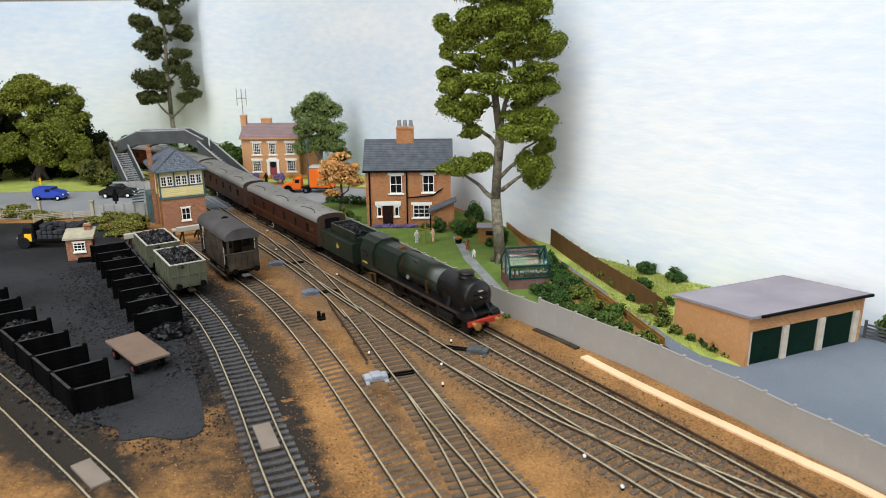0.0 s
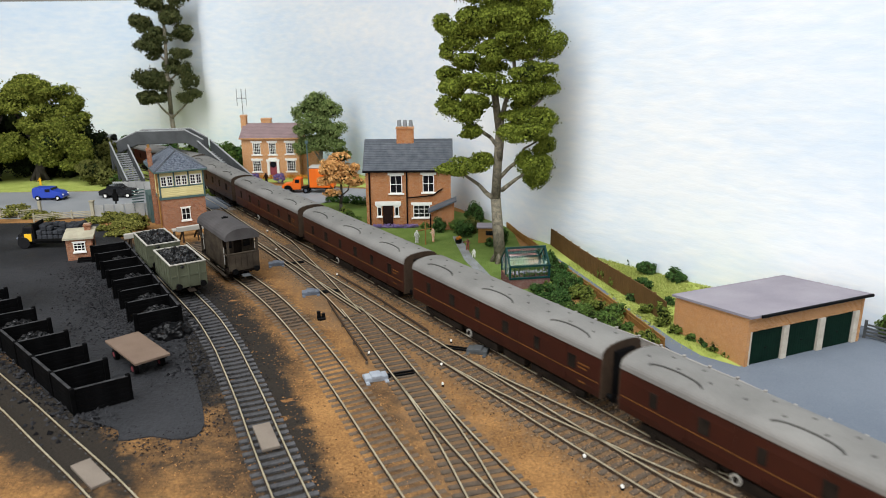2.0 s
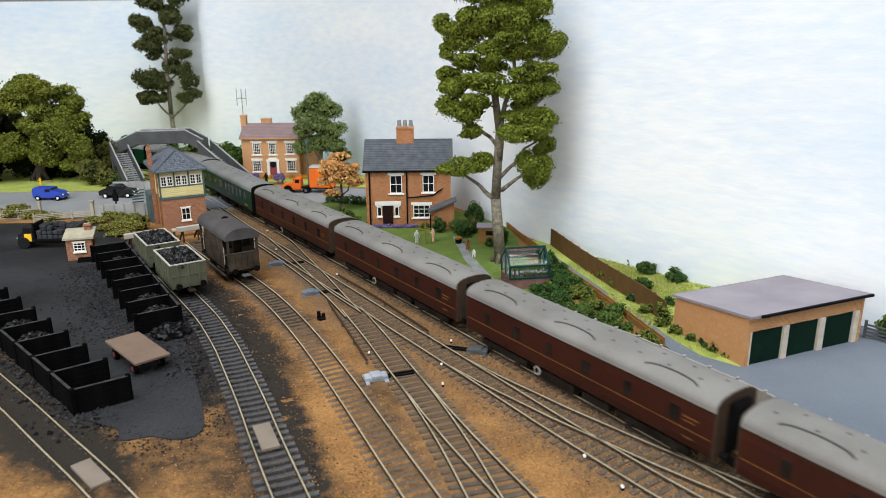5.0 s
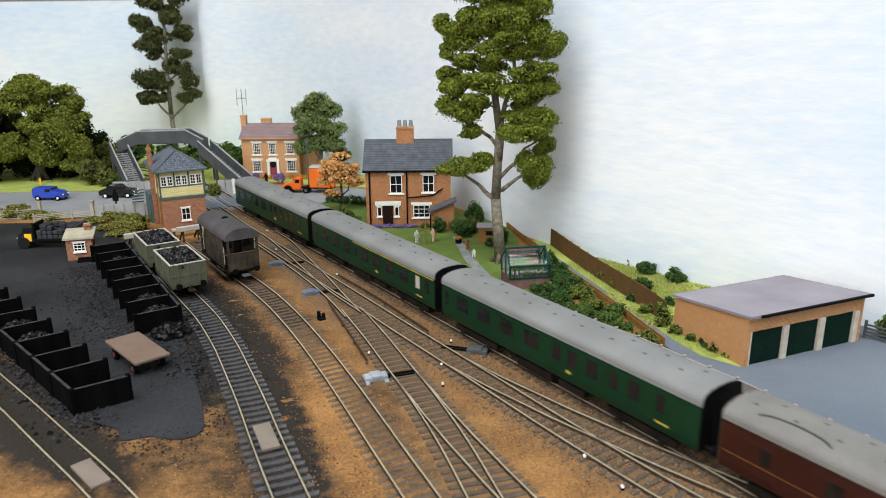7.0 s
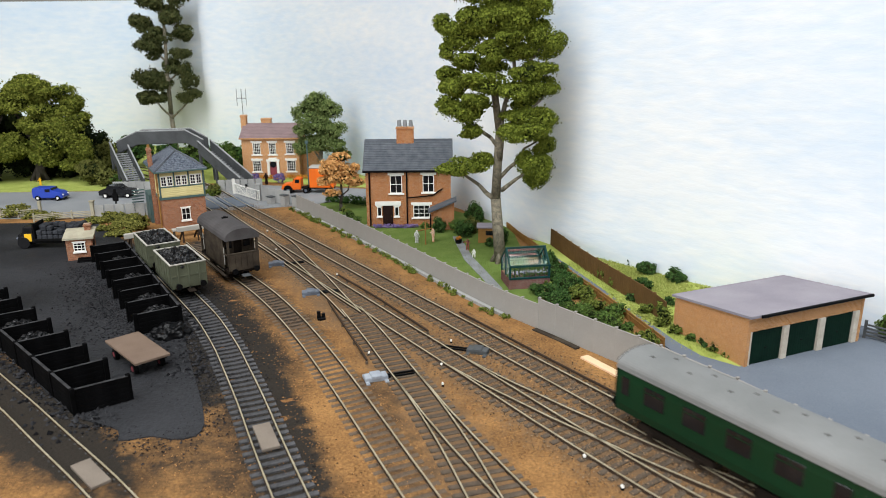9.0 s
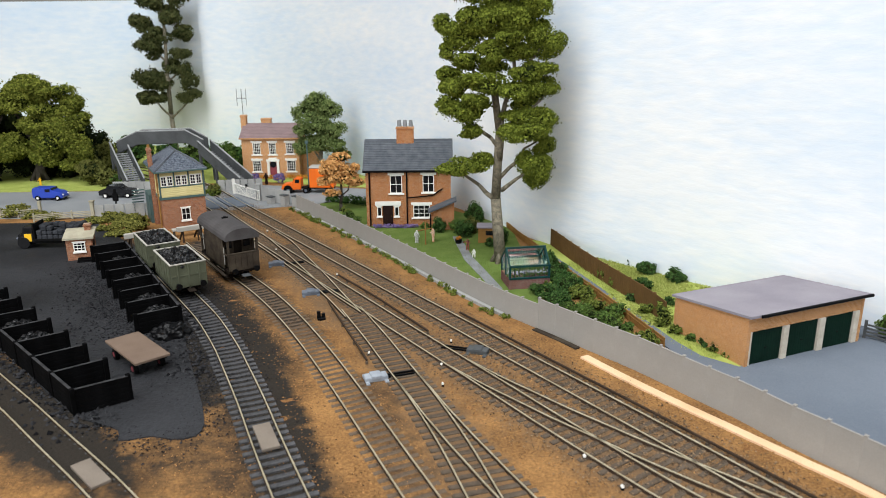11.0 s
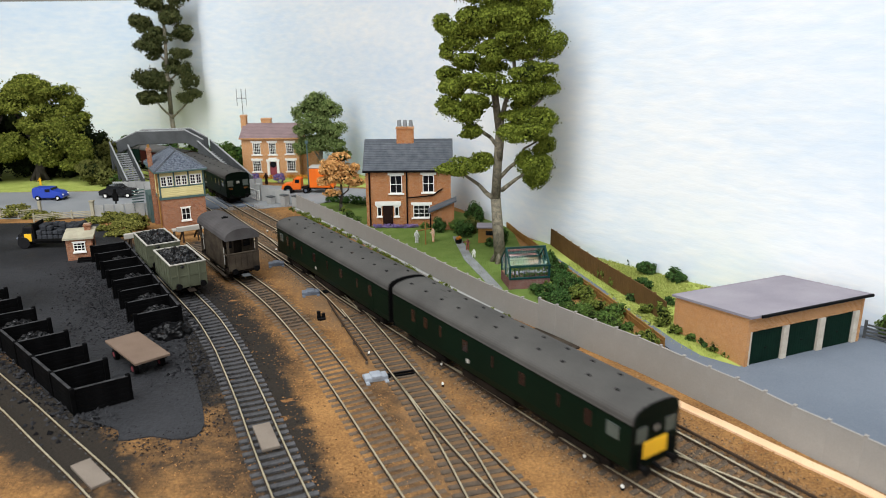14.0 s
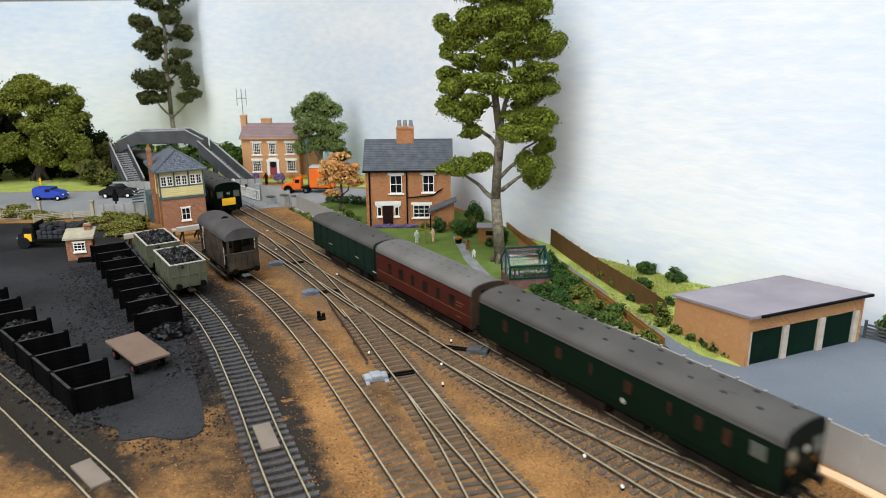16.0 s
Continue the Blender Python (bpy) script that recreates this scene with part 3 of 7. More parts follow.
# ---- trains: x runs forward along the vehicle, z starts at the rail head ----
def arch(half, z0, z1, n=10, drop=0.55):
    """A coach roof's outline from one gutter over the top to the other."""
    return [(half * math.cos(math.pi * k / n), z0 + (z1 - z0) * math.sin(math.pi * k / n) ** drop) for k in range(n + 1)]


def wheel(parent, x, y, r=0.58, spokes=0):
    bm = rods([((x, y - 0.12, r), (x, y + 0.12, r), r)], 20)
    rod(bm, (x, y - 0.15, r), (x, y + 0.15, r), r * 0.28, n=10)
    return part("wheel", bm, UNDER, parent)


def bogie(parent, x, base=3.4):
    b = part("bogie", boxes((x - base / 2 - 1.0, x + base / 2 + 1.0, -1.5, -1.25, 0.5, 0.95), (x - base / 2 - 1.0, x + base / 2 + 1.0, 1.25, 1.5, 0.5, 0.95), (x - 0.5, x + 0.5, -1.3, 1.3, 0.4, 1.0), (x - base / 2 - 0.25, x - base / 2 + 0.25, -1.6, 1.6, 0.32, 0.75), (x + base / 2 - 0.25, x + base / 2 + 0.25, -1.6, 1.6, 0.32, 0.75), bevel=0.04), UNDER, parent)
    for dx in (-base / 2, base / 2):
        for y in (-0.83, 0.83):
            wheel(b, x + dx, y)


def buffers(parent, x, s):
    for y in (-1.12, 1.12):
        bm = rods([((x, y, 1.38), (x + s * 0.55, y, 1.38), 0.16), ((x + s * 0.55, y, 1.38), (x + s * 0.65, y, 1.38), 0.3)], 12)
        part("buffer", bm, BLACK, parent)


def shell(root, L, paint, roof, half=1.8, z0=1.25, z1=4.05, top=4.95, ends=None):
    h = L / 2
    side = [(half - 0.1, z0), (half, z0 + 0.5), (half, z1 - 0.6), (half - 0.06, z1), (-half + 0.06, z1), (-half, z1 - 0.6), (-half, z0 + 0.5), (-half + 0.1, z0)]
    part("body", prism(side, -h, h), paint, root)
    part("roof", prism(arch(half + 0.03, z1, top, 22, 0.62), -h - 0.04, h + 0.04), roof, root)
    part("underframe", boxes((-h + 0.1, h - 0.1, -1.2, 1.2, 0.95, z0 - 0.01), (-3.2, 0.4, -1.5, -0.4, 0.3, 0.95), (1.2, 3.6, -1.5, -0.4, 0.45, 0.95), (-2.4, 3.4, 0.4, 1.5, 0.4, 0.95), (-5, -3.8, -1.1, 1.1, 0.5, 0.95), bevel=0.05), UNDER, root)
    if ends:
        e = ends
        for s in (-1, 1):
            part("end", prism([(y * 0.99, z) for y, z in [(half, z0), (half, z1)] + arch(half, z1, top)[1:-1] + [(-half, z1), (-half, z0)]], s * (h + 0.05) - 0.05, s * (h + 0.05) + 0.05), e, root)
    for s in (-1, 1):
        buffers(root, s * h, s)


def vents(root, xs, y=0.55, zt=4.9, material=None):
    for x in xs:
        for s in ((-1, 1) if y else (1,)):
            part("roof_vent", boxes((x + s * 0.5 - 0.11, x + s * 0.5 + 0.11, s * y - 0.1, s * y + 0.1, zt - 0.25, zt + 0.07), bevel=0.03), material or ROOF_DARK, root)


def side_window(root, x, w, z0, z1, half, frame_mat, glass=None, bar=False):
    for s in (-1, 1):
        y = s * half
        f = part("window", boxes((x - w / 2, x + w / 2, y - 0.03, y + 0.03, z0, z1), bevel=0.015), glass or WINDOW_DARK, root)
        if bar:
            part("top_light", boxes((x - w / 2 + 0.05, x + w / 2 - 0.05, y - 0.045, y + 0.045, z1 - 0.32, z1 - 0.27), (x - 0.03, x + 0.03, y - 0.045, y + 0.045, z1 - 0.3, z1)), frame_mat, f)


def gangway(root, x, s):
    g = boxes((min(x, x + s * 0.38), max(x, x + s * 0.38), -0.75, 0.75, 1.5, 4.3), bevel=0.12)
    for k in range(3):
        xx = x + s * (0.06 + 0.13 * k)
        box(g, xx - 0.03, xx + 0.03, -0.82, 0.82, 1.45, 4.4)
    part("gangway", g, BLACK, root)


COACH = 25.4


def parcels_coach(label, paint=None, length=COACH, line=True, roof=None):
    paint = paint or MAROON
    root = thing("parcels_coach", label, "railway coach", group="coaches of the long train")
    shell(root, length, paint, roof or ROOF_GREY, ends=RAIL_SIDE)
    h = length / 2
    for s in (-1, 1):
        gangway(root, s * (h + 0.1), s)
        bogie(root, s * (h - 4.3))
        if line:
            part("lining", boxes((-h + 0.15, h - 0.15, s * 1.81 - 0.012, s * 1.81 + 0.012, 2.27, 2.33)), LINE_GOLD, root, "thin orange-gold lining")
            part("lettering", boxes((h - 2.0, h - 1.0, s * 1.81 - 0.015, s * 1.81 + 0.015, 3.0, 3.1), (h - 2.0, h - 1.2, s * 1.81 - 0.015, s * 1.81 + 0.015, 2.75, 2.83), (h - 1.9, h - 1.3, s * 1.81 - 0.015, s * 1.81 + 0.015, 1.75, 1.85)), LINE_GOLD, root, "gold lettering bars")
    n = 6
    for k in range(n):
        x = -h + 2.6 + k * (length - 5.2) / (n - 1)
        side_window(root, x, 0.75 if k % 2 else 0.55, 2.5, 3.45, 1.8, BLACK, UNDER)
    for k in range(4):
        x = -h + 4 + k * (length - 8) / 3
        for y in (-1.8, 1.8):
            part("door", boxes((x - 0.9, x + 0.9, y - 0.015, y + 0.015, 1.4, 3.95), bevel=0.01), paint, root)
    vents(root, [-h + 1.5 + k * (length - 3) / 9 for k in range(10)], 0.5, 4.88)
    for x in (-h + 3.5, 0, h - 3.5) if length > 20 else ():
        def strip(a):
            y = -0.85 - 0.5 * (1 - math.sin(a))
            return x + 1.9 * math.cos(a), y, 4.05 + 0.9 * math.sqrt(1 - (y / 1.83) ** 2) ** 0.62 + 0.015
        part("rain_strip", swept([strip(0.17 + k * 0.2) for k in range(15)], 0.05), ROOF_DARK, root)
    if length > 20:
        bw = part("brake_wheel", rods([((-h + 8.2, -1.52, 0.75), (-h + 8.2, -1.58, 0.75), 0.33)], 18), WAGON_EDGE, root, "white-rimmed brake wheel")
        part("brake_hub", rods([((-h + 8.2, -1.55, 0.75), (-h + 8.2, -1.62, 0.75), 0.2)], 14), UNDER, bw)
    return root


def passenger_coach(label, kind):
    root = thing("passenger_coach", label, "railway coach", group="coaches of the long train")
    shell(root, COACH, GREEN, ROOF_LIGHT, ends=BLACK)
    h = COACH / 2
    for s in (-1, 1):
        gangway(root, s * (h + 0.1), s)
        bogie(root, s * (h - 4.3))
    plans = {
        "composite": [(-11.6, 0.6, 0), (-9.3, 1.5, 1), (-6.6, 1.5, 1), (-4, 1.5, 1), (-1.9, 0.6, 0), (0, 1.5, 1), (2.5, 1.5, 1), (5, 1.5, 1), (7.6, 1.5, 1), (10.0, 0.65, 2), (11.5, 0.65, 0)],
        "brake": [(-12, 0.6, 0), (-9.8, 1.5, 1), (-7, 1.5, 1), (-4.2, 1.5, 1), (-1.4, 1.5, 1), (1.2, 0.8, 0), (2.7, 0.8, 0), (4.5, 1.0, 0), (6.4, 0.6, 0), (8.0, 0.9, 0), (10, 0.6, 0)],
    }
    for x, w, style in plans[kind]:
        side_window(root, x, w, 2.45, 3.6, 1.8, GREEN, WAGON_EDGE if style == 2 else None, style == 1)
    if kind == "composite":
        for s in (-1, 1):
            part("first_class_stripe", boxes((-2.5, h - 0.2, s * 1.79 - 0.02, s * 1.79 + 0.02, 3.83, 3.93)), LINE_YELLOW, root, "yellow stripe under the gutter")
    for s in (-1, 1):
        part("lettering", boxes((h - 3, h - 2, s * 1.81 - 0.012, s * 1.81 + 0.012, 1.75, 1.88), (2.2, 2.7, s * 1.81 - 0.012, s * 1.81 + 0.012, 1.9, 2.1)), LINE_YELLOW, root, "small yellow lettering bars")
        part("gutter", boxes((-h, h, s * 1.8 - 0.04, s * 1.8 + 0.04, 4.02, 4.09)), ROOF_LIGHT, root)
    vents(root, [-h + 2 + k * (COACH - 4) / 8 for k in range(9)], 0.45, 4.9)
    return root


def motor_coach(label, paint=None, cab=1, yellow=True, length=COACH):
    """A multiple-unit car; cab: which end carries the driver's front (0: none)."""
    paint = paint or GREEN_DARK
    root = thing("multiple_unit_car", label, "railway carriage", group="green multiple units")
    shell(root, length - 0.5, paint, ROOF_DARK, half=1.84, top=4.95, ends=BLACK)
    length -= 0.5
    h = length / 2
    for s in (-1, 1):
        bogie(root, s * (h - 4.3))
        if s != cab:
            gangway(root, s * (h + 0.1), s)
        part("gutter", boxes((-h, h, s * 1.84 - 0.05, s * 1.84 + 0.05, 4.02, 4.09)), ROOF_DARK, root)
        for x in (h - 3.1, -h + 3.1):
            part("passenger_door", boxes((x - 0.45, x + 0.45, s * 1.84 - 0.02, s * 1.84 + 0.02, 1.4, 3.9), bevel=0.01), paint, root)
            part("door_window", boxes((x - 0.25, x + 0.25, s * 1.84 - 0.035, s * 1.84 + 0.035, 2.6, 3.6), bevel=0.01), COACH_WINDOW, root)
        part("guard_disc", rods([((2.2, s * 1.84, 2.05), (2.2, s * 1.86, 2.05), 0.17)], 14), WAGON_EDGE, root, "small cream disc on the flank")
    for x, w in [(-9.3, 0.55), (-6.9, 0.25), (-3.6, 0.6), (-0.6, 0.25), (2.5, 0.6), (5.6, 0.25), (7.6, 0.5)]:
        side_window(root, x, w, 2.65, 3.5, 1.84, BLACK, COACH_WINDOW)
    vents(root, [-h + 1.6 + k * (length - 3.2) / 10 for k in range(11)], 0.75, 4.9, BLACK)
    part("roof_hatch", boxes((h - 4.2, h - 3.6, -0.5, -0.3, 4.85, 5.0), (h - 5.4, h - 5.0, 0.15, 0.35, 4.85, 5.0), bevel=0.05), ROOF_DARK, root)
    if cab:
        x = cab * (h + 0.1)
        a, b = sorted((x, x + cab * 0.04))
        front = part("cab_front", prism([(1.8, 1.2), (1.8, 4.05)] + arch(1.8, 4.05, 4.9)[1:-1] + [(-1.8, 4.05), (-1.8, 1.2)], *sorted((x - cab * 0.1, x))), paint, root)
        for y in (-1.15, 1.15):
            part("cab_window", boxes((a, b, y - 0.42, y + 0.42, 2.85, 3.75), bevel=0.015), CAB_GLASS, front)
        part("headcode_box", boxes((a, b + 0.02, -0.34, 0.34, 3.15, 3.7), bevel=0.015), BLACK, front, "black headcode panel")
        part("headcode_panel", boxes((a - 0.0, b + 0.05, -0.22, -0.05, 3.25, 3.6), (a, b + 0.05, 0.06, 0.22, 3.25, 3.6)), WAGON_EDGE, front, "white headcode bars")
        if yellow:
            part("warning_panel", boxes((a, b + 0.01, -0.95, 0.95, 1.75, 2.75), bevel=0.01), YELLOW, front, "plain yellow warning panel")
        else:
            for y in (-1.15, 1.15):
                part("marker_light", boxes((a, b + 0.02, y - 0.3, y + 0.3, 2.35, 2.6), bevel=0.015), LINE_GOLD, front)
        for y in (-1.3, 1.3):
            part("cable", rods([((x + cab * 0.08, y, 1.3), (x + cab * 0.08, y, 2.5), 0.07)], 8), BLACK, front)
        part("coupling", rods([((x, 0, 1.25), (x + cab * 0.5, 0, 1.15), 0.12)], 8), BLACK, root)
        for s in (-1, 1):
            part("cab_side_window", boxes((cab * (h - 1.3) - 0.45, cab * (h - 1.3) + 0.45, s * 1.84 - 0.03, s * 1.84 + 0.03, 2.75, 3.6), bevel=0.015), CAB_GLASS, root)
    return root


def parcels_van(label, length=17.5):
    root = thing("parcels_van", label, "railway van")
    shell(root, length, VAN_GREEN, ROOF_DARK, half=1.7, top=4.75, ends=VAN_GREEN)
    h = length / 2
    for s in (-1, 1):
        for k in range(9):
            x = -h + 0.3 + k * (length - 0.6) / 8
            part("strap", boxes((x - 0.05, x + 0.05, s * 1.7 - 0.05, s * 1.7 + 0.05, 1.3, 4.0)), VAN_GREEN, root)
        part("lettering", boxes((-3, -2.3, s * 1.71 - 0.01, s * 1.71 + 0.01, 2.3, 2.4), (3.2, 3.9, s * 1.71 - 0.01, s * 1.71 + 0.01, 2.3, 2.4), (7, 7.6, s * 1.71 - 0.01, s * 1.71 + 0.01, 1.7, 1.8)), WAGON_EDGE, root)
        for y in (-0.83, 0.83):
            wheel(root, s * 4.6, y, 0.62)
        part("axle_guard", boxes((s * 4.6 - 0.5, s * 4.6 + 0.5, -1.3, -1.1, 0.4, 1.25), (s * 4.6 - 0.5, s * 4.6 + 0.5, 1.1, 1.3, 0.4, 1.25), bevel=0.04), UNDER, root)
    vents(root, [-5.5, 0, 5.5], 0.5, 4.7, BLACK)
    return root


def drum(bm, rows, n=24, y=0.0):
    """Rings (x, radius, centre height) joined into a round body."""
    rings = [[bm.verts.new((x, y + r * math.cos(2 * math.pi * k / n), z + r * math.sin(2 * math.pi * k / n))) for k in range(n)] for x, r, z in rows]
    for p, q in zip(rings[:-1], rings[1:]):
        for k in range(n):
            bm.faces.new((p[k], p[(k + 1) % n], q[(k + 1) % n], q[k]))
    bm.faces.new(rings[0][::-1])
    bm.faces.new(rings[-1])
    bmesh.ops.recalc_face_normals(bm, faces=bm.faces)
    return bm


def locomotive():
    root = thing("steam_locomotive", "dark green pacific steam locomotive with black smokebox", "locomotive")
    part("boiler", drum(bmesh.new(), [(-3.2, 1.36, 3.22), (2.2, 1.32, 3.25), (4.6, 1.3, 3.25)]), LOCO_GREEN, root, smooth=True)
    sb = part("smokebox", drum(bmesh.new(), [(4.6, 1.36, 3.25), (8.72, 1.36, 3.25), (8.82, 1.3, 3.25), (8.83, 1.06, 3.25), (8.98, 0.95, 3.25), (9.06, 0.5, 3.25)]), SMOKEBOX, root, "black smokebox with round door", smooth=True)
    part("saddle", prism([(1.3, 1.95), (1.34, 3.1), (-1.34, 3.1), (-1.3, 1.95)], 5.4, 8.7), SMOKEBOX, sb)
    part("front_skirt", prism([(1.62, 1.6), (1.5, 2.35), (1.2, 2.55), (-1.2, 2.55), (-1.5, 2.35), (-1.62, 1.6)], 8.3, 8.75), SMOKEBOX, sb)
    for s in (-1, 1):
        part("handrail", rods([((-1.5, s * 1.42, 3.5), (8.5, s * 1.42, 3.5), 0.025)]), UNDER, sb)
        part("steam_pipe", rods([((6.6, s * 1.3, 2.9), (6.6, s * 1.5, 2.0), 0.2)], 10), SMOKEBOX, sb)
    part("smokebox_hinge", boxes((8.9, 9.1, -0.7, 0.7, 3.05, 3.12), (8.9, 9.1, -0.7, 0.7, 3.5, 3.57)), BLACK, sb)
    part("door_dart", rods([((9.0, 0, 3.3), (9.2, 0, 3.3), 0.06)], 10), WAGON_EDGE, sb, "bright door handle")
    part("number_plate", boxes((8.92, 9.12, -0.2, 0.2, 3.8, 3.87)), WAGON_EDGE, sb, "pale plate bars")
    part("chimney", drum(bmesh.new(), [(0, 0.78, 0), (0.15, 0.66, 0), (0.38, 0.66, 0), (0.48, 0.76, 0), (0.52, 0.5, 0)]), SMOKEBOX, root, smooth=True)
    ch = [o for o in root.children if o.name.startswith("chimney")][0]
    ch.matrix_basis = pose(7.1 * CM, 0, 4.48 * CM, 0, -90, 0)
    fb = [(1.45, 1.9), (1.45, 3.5), (1.15, 4.3), (0.6, 4.55), (-0.6, 4.55), (-1.15, 4.3), (-1.45, 3.5), (-1.45, 1.9)]
    part("firebox", prism(fb, -6.3, -2.0), LOCO_GREEN, root)
    casing = part("boiler_casing", prism([(0.62, 4.2), (0.5, 4.5), (0.25, 4.58), (-0.25, 4.58), (-0.5, 4.5), (-0.62, 4.2)], -2.0, 2.6), LOCO_GREEN, root)
    cab = part("cab", prism([(1.65, 1.7), (1.72, 3.6), (1.3, 4.55), (0.6, 4.85), (-0.6, 4.85), (-1.3, 4.55), (-1.72, 3.6), (-1.65, 1.7)], -8.8, -6.3), LOCO_GREEN, root)
    for s in (-1, 1):
        part("cab_window", boxes((-8.0, -7.4, s * 1.66, s * 1.76, 3.0, 3.5), bevel=0.02), WINDOW_DARK, cab)
        part("cab_plate", boxes((-8.3, -7.4, s * 1.68, s * 1.745, 2.25, 2.38)), LINE_YELLOW, cab, "yellow number bars")
        part("nameplate", rods([((-0.2, s * 1.3, 2.75), (-0.2, s * 1.4, 2.75), 0.2)], 16), ROOF_GREY, root, "round brass and white nameplate boss")
        part("boiler_pipe", rods([((2.9, s * 1.36, 2.1), (2.9, s * 1.36, 3.4), 0.03), ((3.15, s * 1.36, 2.1), (3.15, s * 1.36, 3.4), 0.03)]), LINE_GOLD, root, "copper pipes down the boiler")
        part("running_plate", boxes((-6.4, 9.4, s * 0.85 if s > 0 else -1.7, 1.7 if s > 0 else -0.85, 2.0, 2.12), (8.0, 9.6, s * 0.85 if s > 0 else -1.7, 1.7 if s > 0 else -0.85, 1.55, 2.0), bevel=0.03), SMOKEBOX, root)
        for x, r in [(-2.8, 1.18), (0.4, 1.18), (3.6, 1.18)]:
            w = part("driving_wheel", rods([((x, s * 0.74, r), (x, s * 0.98, r), r)], 28), UNDER, root)
            part("boss", rods([((x, s * 0.9, r), (x, s * 1.05, r), 0.3)], 12), BLACK, w)
        for x in (6.2, 8.2):
            wheel(root, x, s * 0.83, 0.58)
        wheel(root, -7.6, s * 0.83, 0.65)
        part("cylinder", drum(bmesh.new(), [(5.4, 0.5, 1.15), (7.6, 0.5, 1.15)], 16, s * 1.35), SMOKEBOX, root)
        part("coupling_rod", boxes((-3.1, 3.9, s * 1.12 - 0.05, s * 1.12 + 0.05, 0.7, 0.9), bevel=0.02), UNDER, root)
        part("piston_rod", boxes((0.4, 5.4, s * 1.3 - 0.05, s * 1.3 + 0.05, 1.0, 1.18), bevel=0.02), UNDER, root)
        bm = rods([((9.75, s * 1.15, 1.4), (10.25, s * 1.15, 1.4), 0.18), ((10.25, s * 1.15, 1.4), (10.35, s * 1.15, 1.4), 0.33)], 14)
        part("buffer", bm, TIMBER_TAN, root, "rusty round buffer")
        part("injector_pipe", rods([((-6.2, s * 1.5, 0.6), (-6.2, s * 1.5, 1.5), 0.08), ((-6.2, s * 1.5, 1.5), (-7.6, s * 1.5, 1.2), 0.08)]), LINE_GOLD, root, "copper pipes under the cab")
    for x in (-1.6, 0.9, 2.9, 4.55):
        ring = bmesh.new()
        drum(ring, [(x - 0.012, 1.375 - 0.008 * (x + 3), 3.24), (x + 0.012, 1.375 - 0.008 * (x + 3), 3.24)])
        part("boiler_band", ring, LINE_GOLD, root, "thin orange boiler band")
    part("cab_roof", prism([(1.35, 4.5), (0.62, 4.88), (-0.62, 4.88), (-1.35, 4.5)], -9.1, -6.2), LOCO_GREEN, root)
    part("frame", boxes((-9, 9.4, -0.6, 0.6, 0.6, 1.9)), BLACK, root)
    part("buffer_beam", boxes((9.5, 9.75, -1.65, 1.65, 1.18, 1.64), bevel=0.04), BUFFER_RED, root, "red buffer beam")
    part("coupling_hook", rods([((9.7, 0, 1.35), (10.2, 0, 1.25), 0.1)]), BLACK, root)
    part("dome_valve", boxes((-3.6, -3.0, -0.35, -0.1, 4.5, 4.72), (-3.6, -3.0, 0.1, 0.35, 4.5, 4.72), bevel=0.06), LINE_GOLD, root, "brass safety valves")
    for s in (-1, 1):
        cheek = prism([(8.75, 1.9), (8.75, 2.75), (9.55, 1.9)], -0.06, 0.06)
        part("front_cheek", cheek, SMOKEBOX, root).matrix_basis = Matrix(((0, 1, 0, 0), (1, 0, 0, s * 0.8 * CM), (0, 0, 1, 0), (0, 0, 0, 1)))
        part("valance", boxes((-6.4, 8.3, s * 1.7 - 0.03, s * 1.7 + 0.03, 1.86, 2.1)), RAIL_SIDE, root, "rusty weathered valance")
        part("running_step", boxes((4.9, 5.5, s * 1.62 - 0.05, s * 1.62 + 0.05, 0.7, 1.86), (4.8, 5.6, s * 1.62 - 0.15, s * 1.62 + 0.15, 0.66, 0.76)), UNDER, root)
    part("front_step", boxes((8.7, 9.5, -0.72, 0.72, 1.92, 2.05), bevel=0.03), SMOKEBOX, root)
    part("top_feed", boxes((0.2, 0.75, -0.95, -0.6, 4.2, 4.42), (0.2, 0.75, 0.6, 0.95, 4.2, 4.42), bevel=0.06), LOCO_GREEN, root)
    return root


def tender():
    root = thing("locomotive_tender", "dark green tender heaped with coal", "tender")
    part("tank", prism([(1.7, 1.4), (1.7, 3.35), (1.55, 3.5), (-1.55, 3.5), (-1.7, 3.35), (-1.7, 1.4)], -4.0, 3.4), LOCO_GREEN, root)
    part("bunker", prism([(1.15, 3.4), (1.25, 4.5), (1.1, 4.5), (1.0, 3.95), (-1.0, 3.95), (-1.1, 4.5), (-1.25, 4.5), (-1.15, 3.4)], -2.3, 3.3), LOCO_GREEN, root)
    part("bunker_back", boxes((-2.5, -2.3, -1.25, 1.25, 3.4, 4.55), bevel=0.03), LOCO_GREEN, root)
    part("coal_heap", coal_heap(-2.2, 2.6, -1.0, 1.0, 4.0, 0.55, 0.15, 240), COAL, root, "heaped black coal")
    for s in (-1, 1):
        part("crest", boxes((-0.5, 0.3, s * 1.7 - 0.02, s * 1.7 + 0.02, 2.42, 2.54), (-0.25, 0.05, s * 1.7 - 0.02, s * 1.7 + 0.02, 2.25, 2.8), bevel=0.01), LINE_YELLOW, root, "yellow and red crest bars")
        for x in (-2.7, -0.1, 2.5):
            wheel(root, x, s * 0.83, 0.72)
        part("frame", boxes((-3.9, 3.5, s * 1.3 - 0.08, s * 1.3 + 0.08, 0.6, 1.5), bevel=0.04), BLACK, root)
    part("floor_frame", boxes((-4.1, 4.1, -1.45, 1.45, 1.3, 1.5), bevel=0.03), BLACK, root)
    buffers(root, -4.0, -1)
    return root


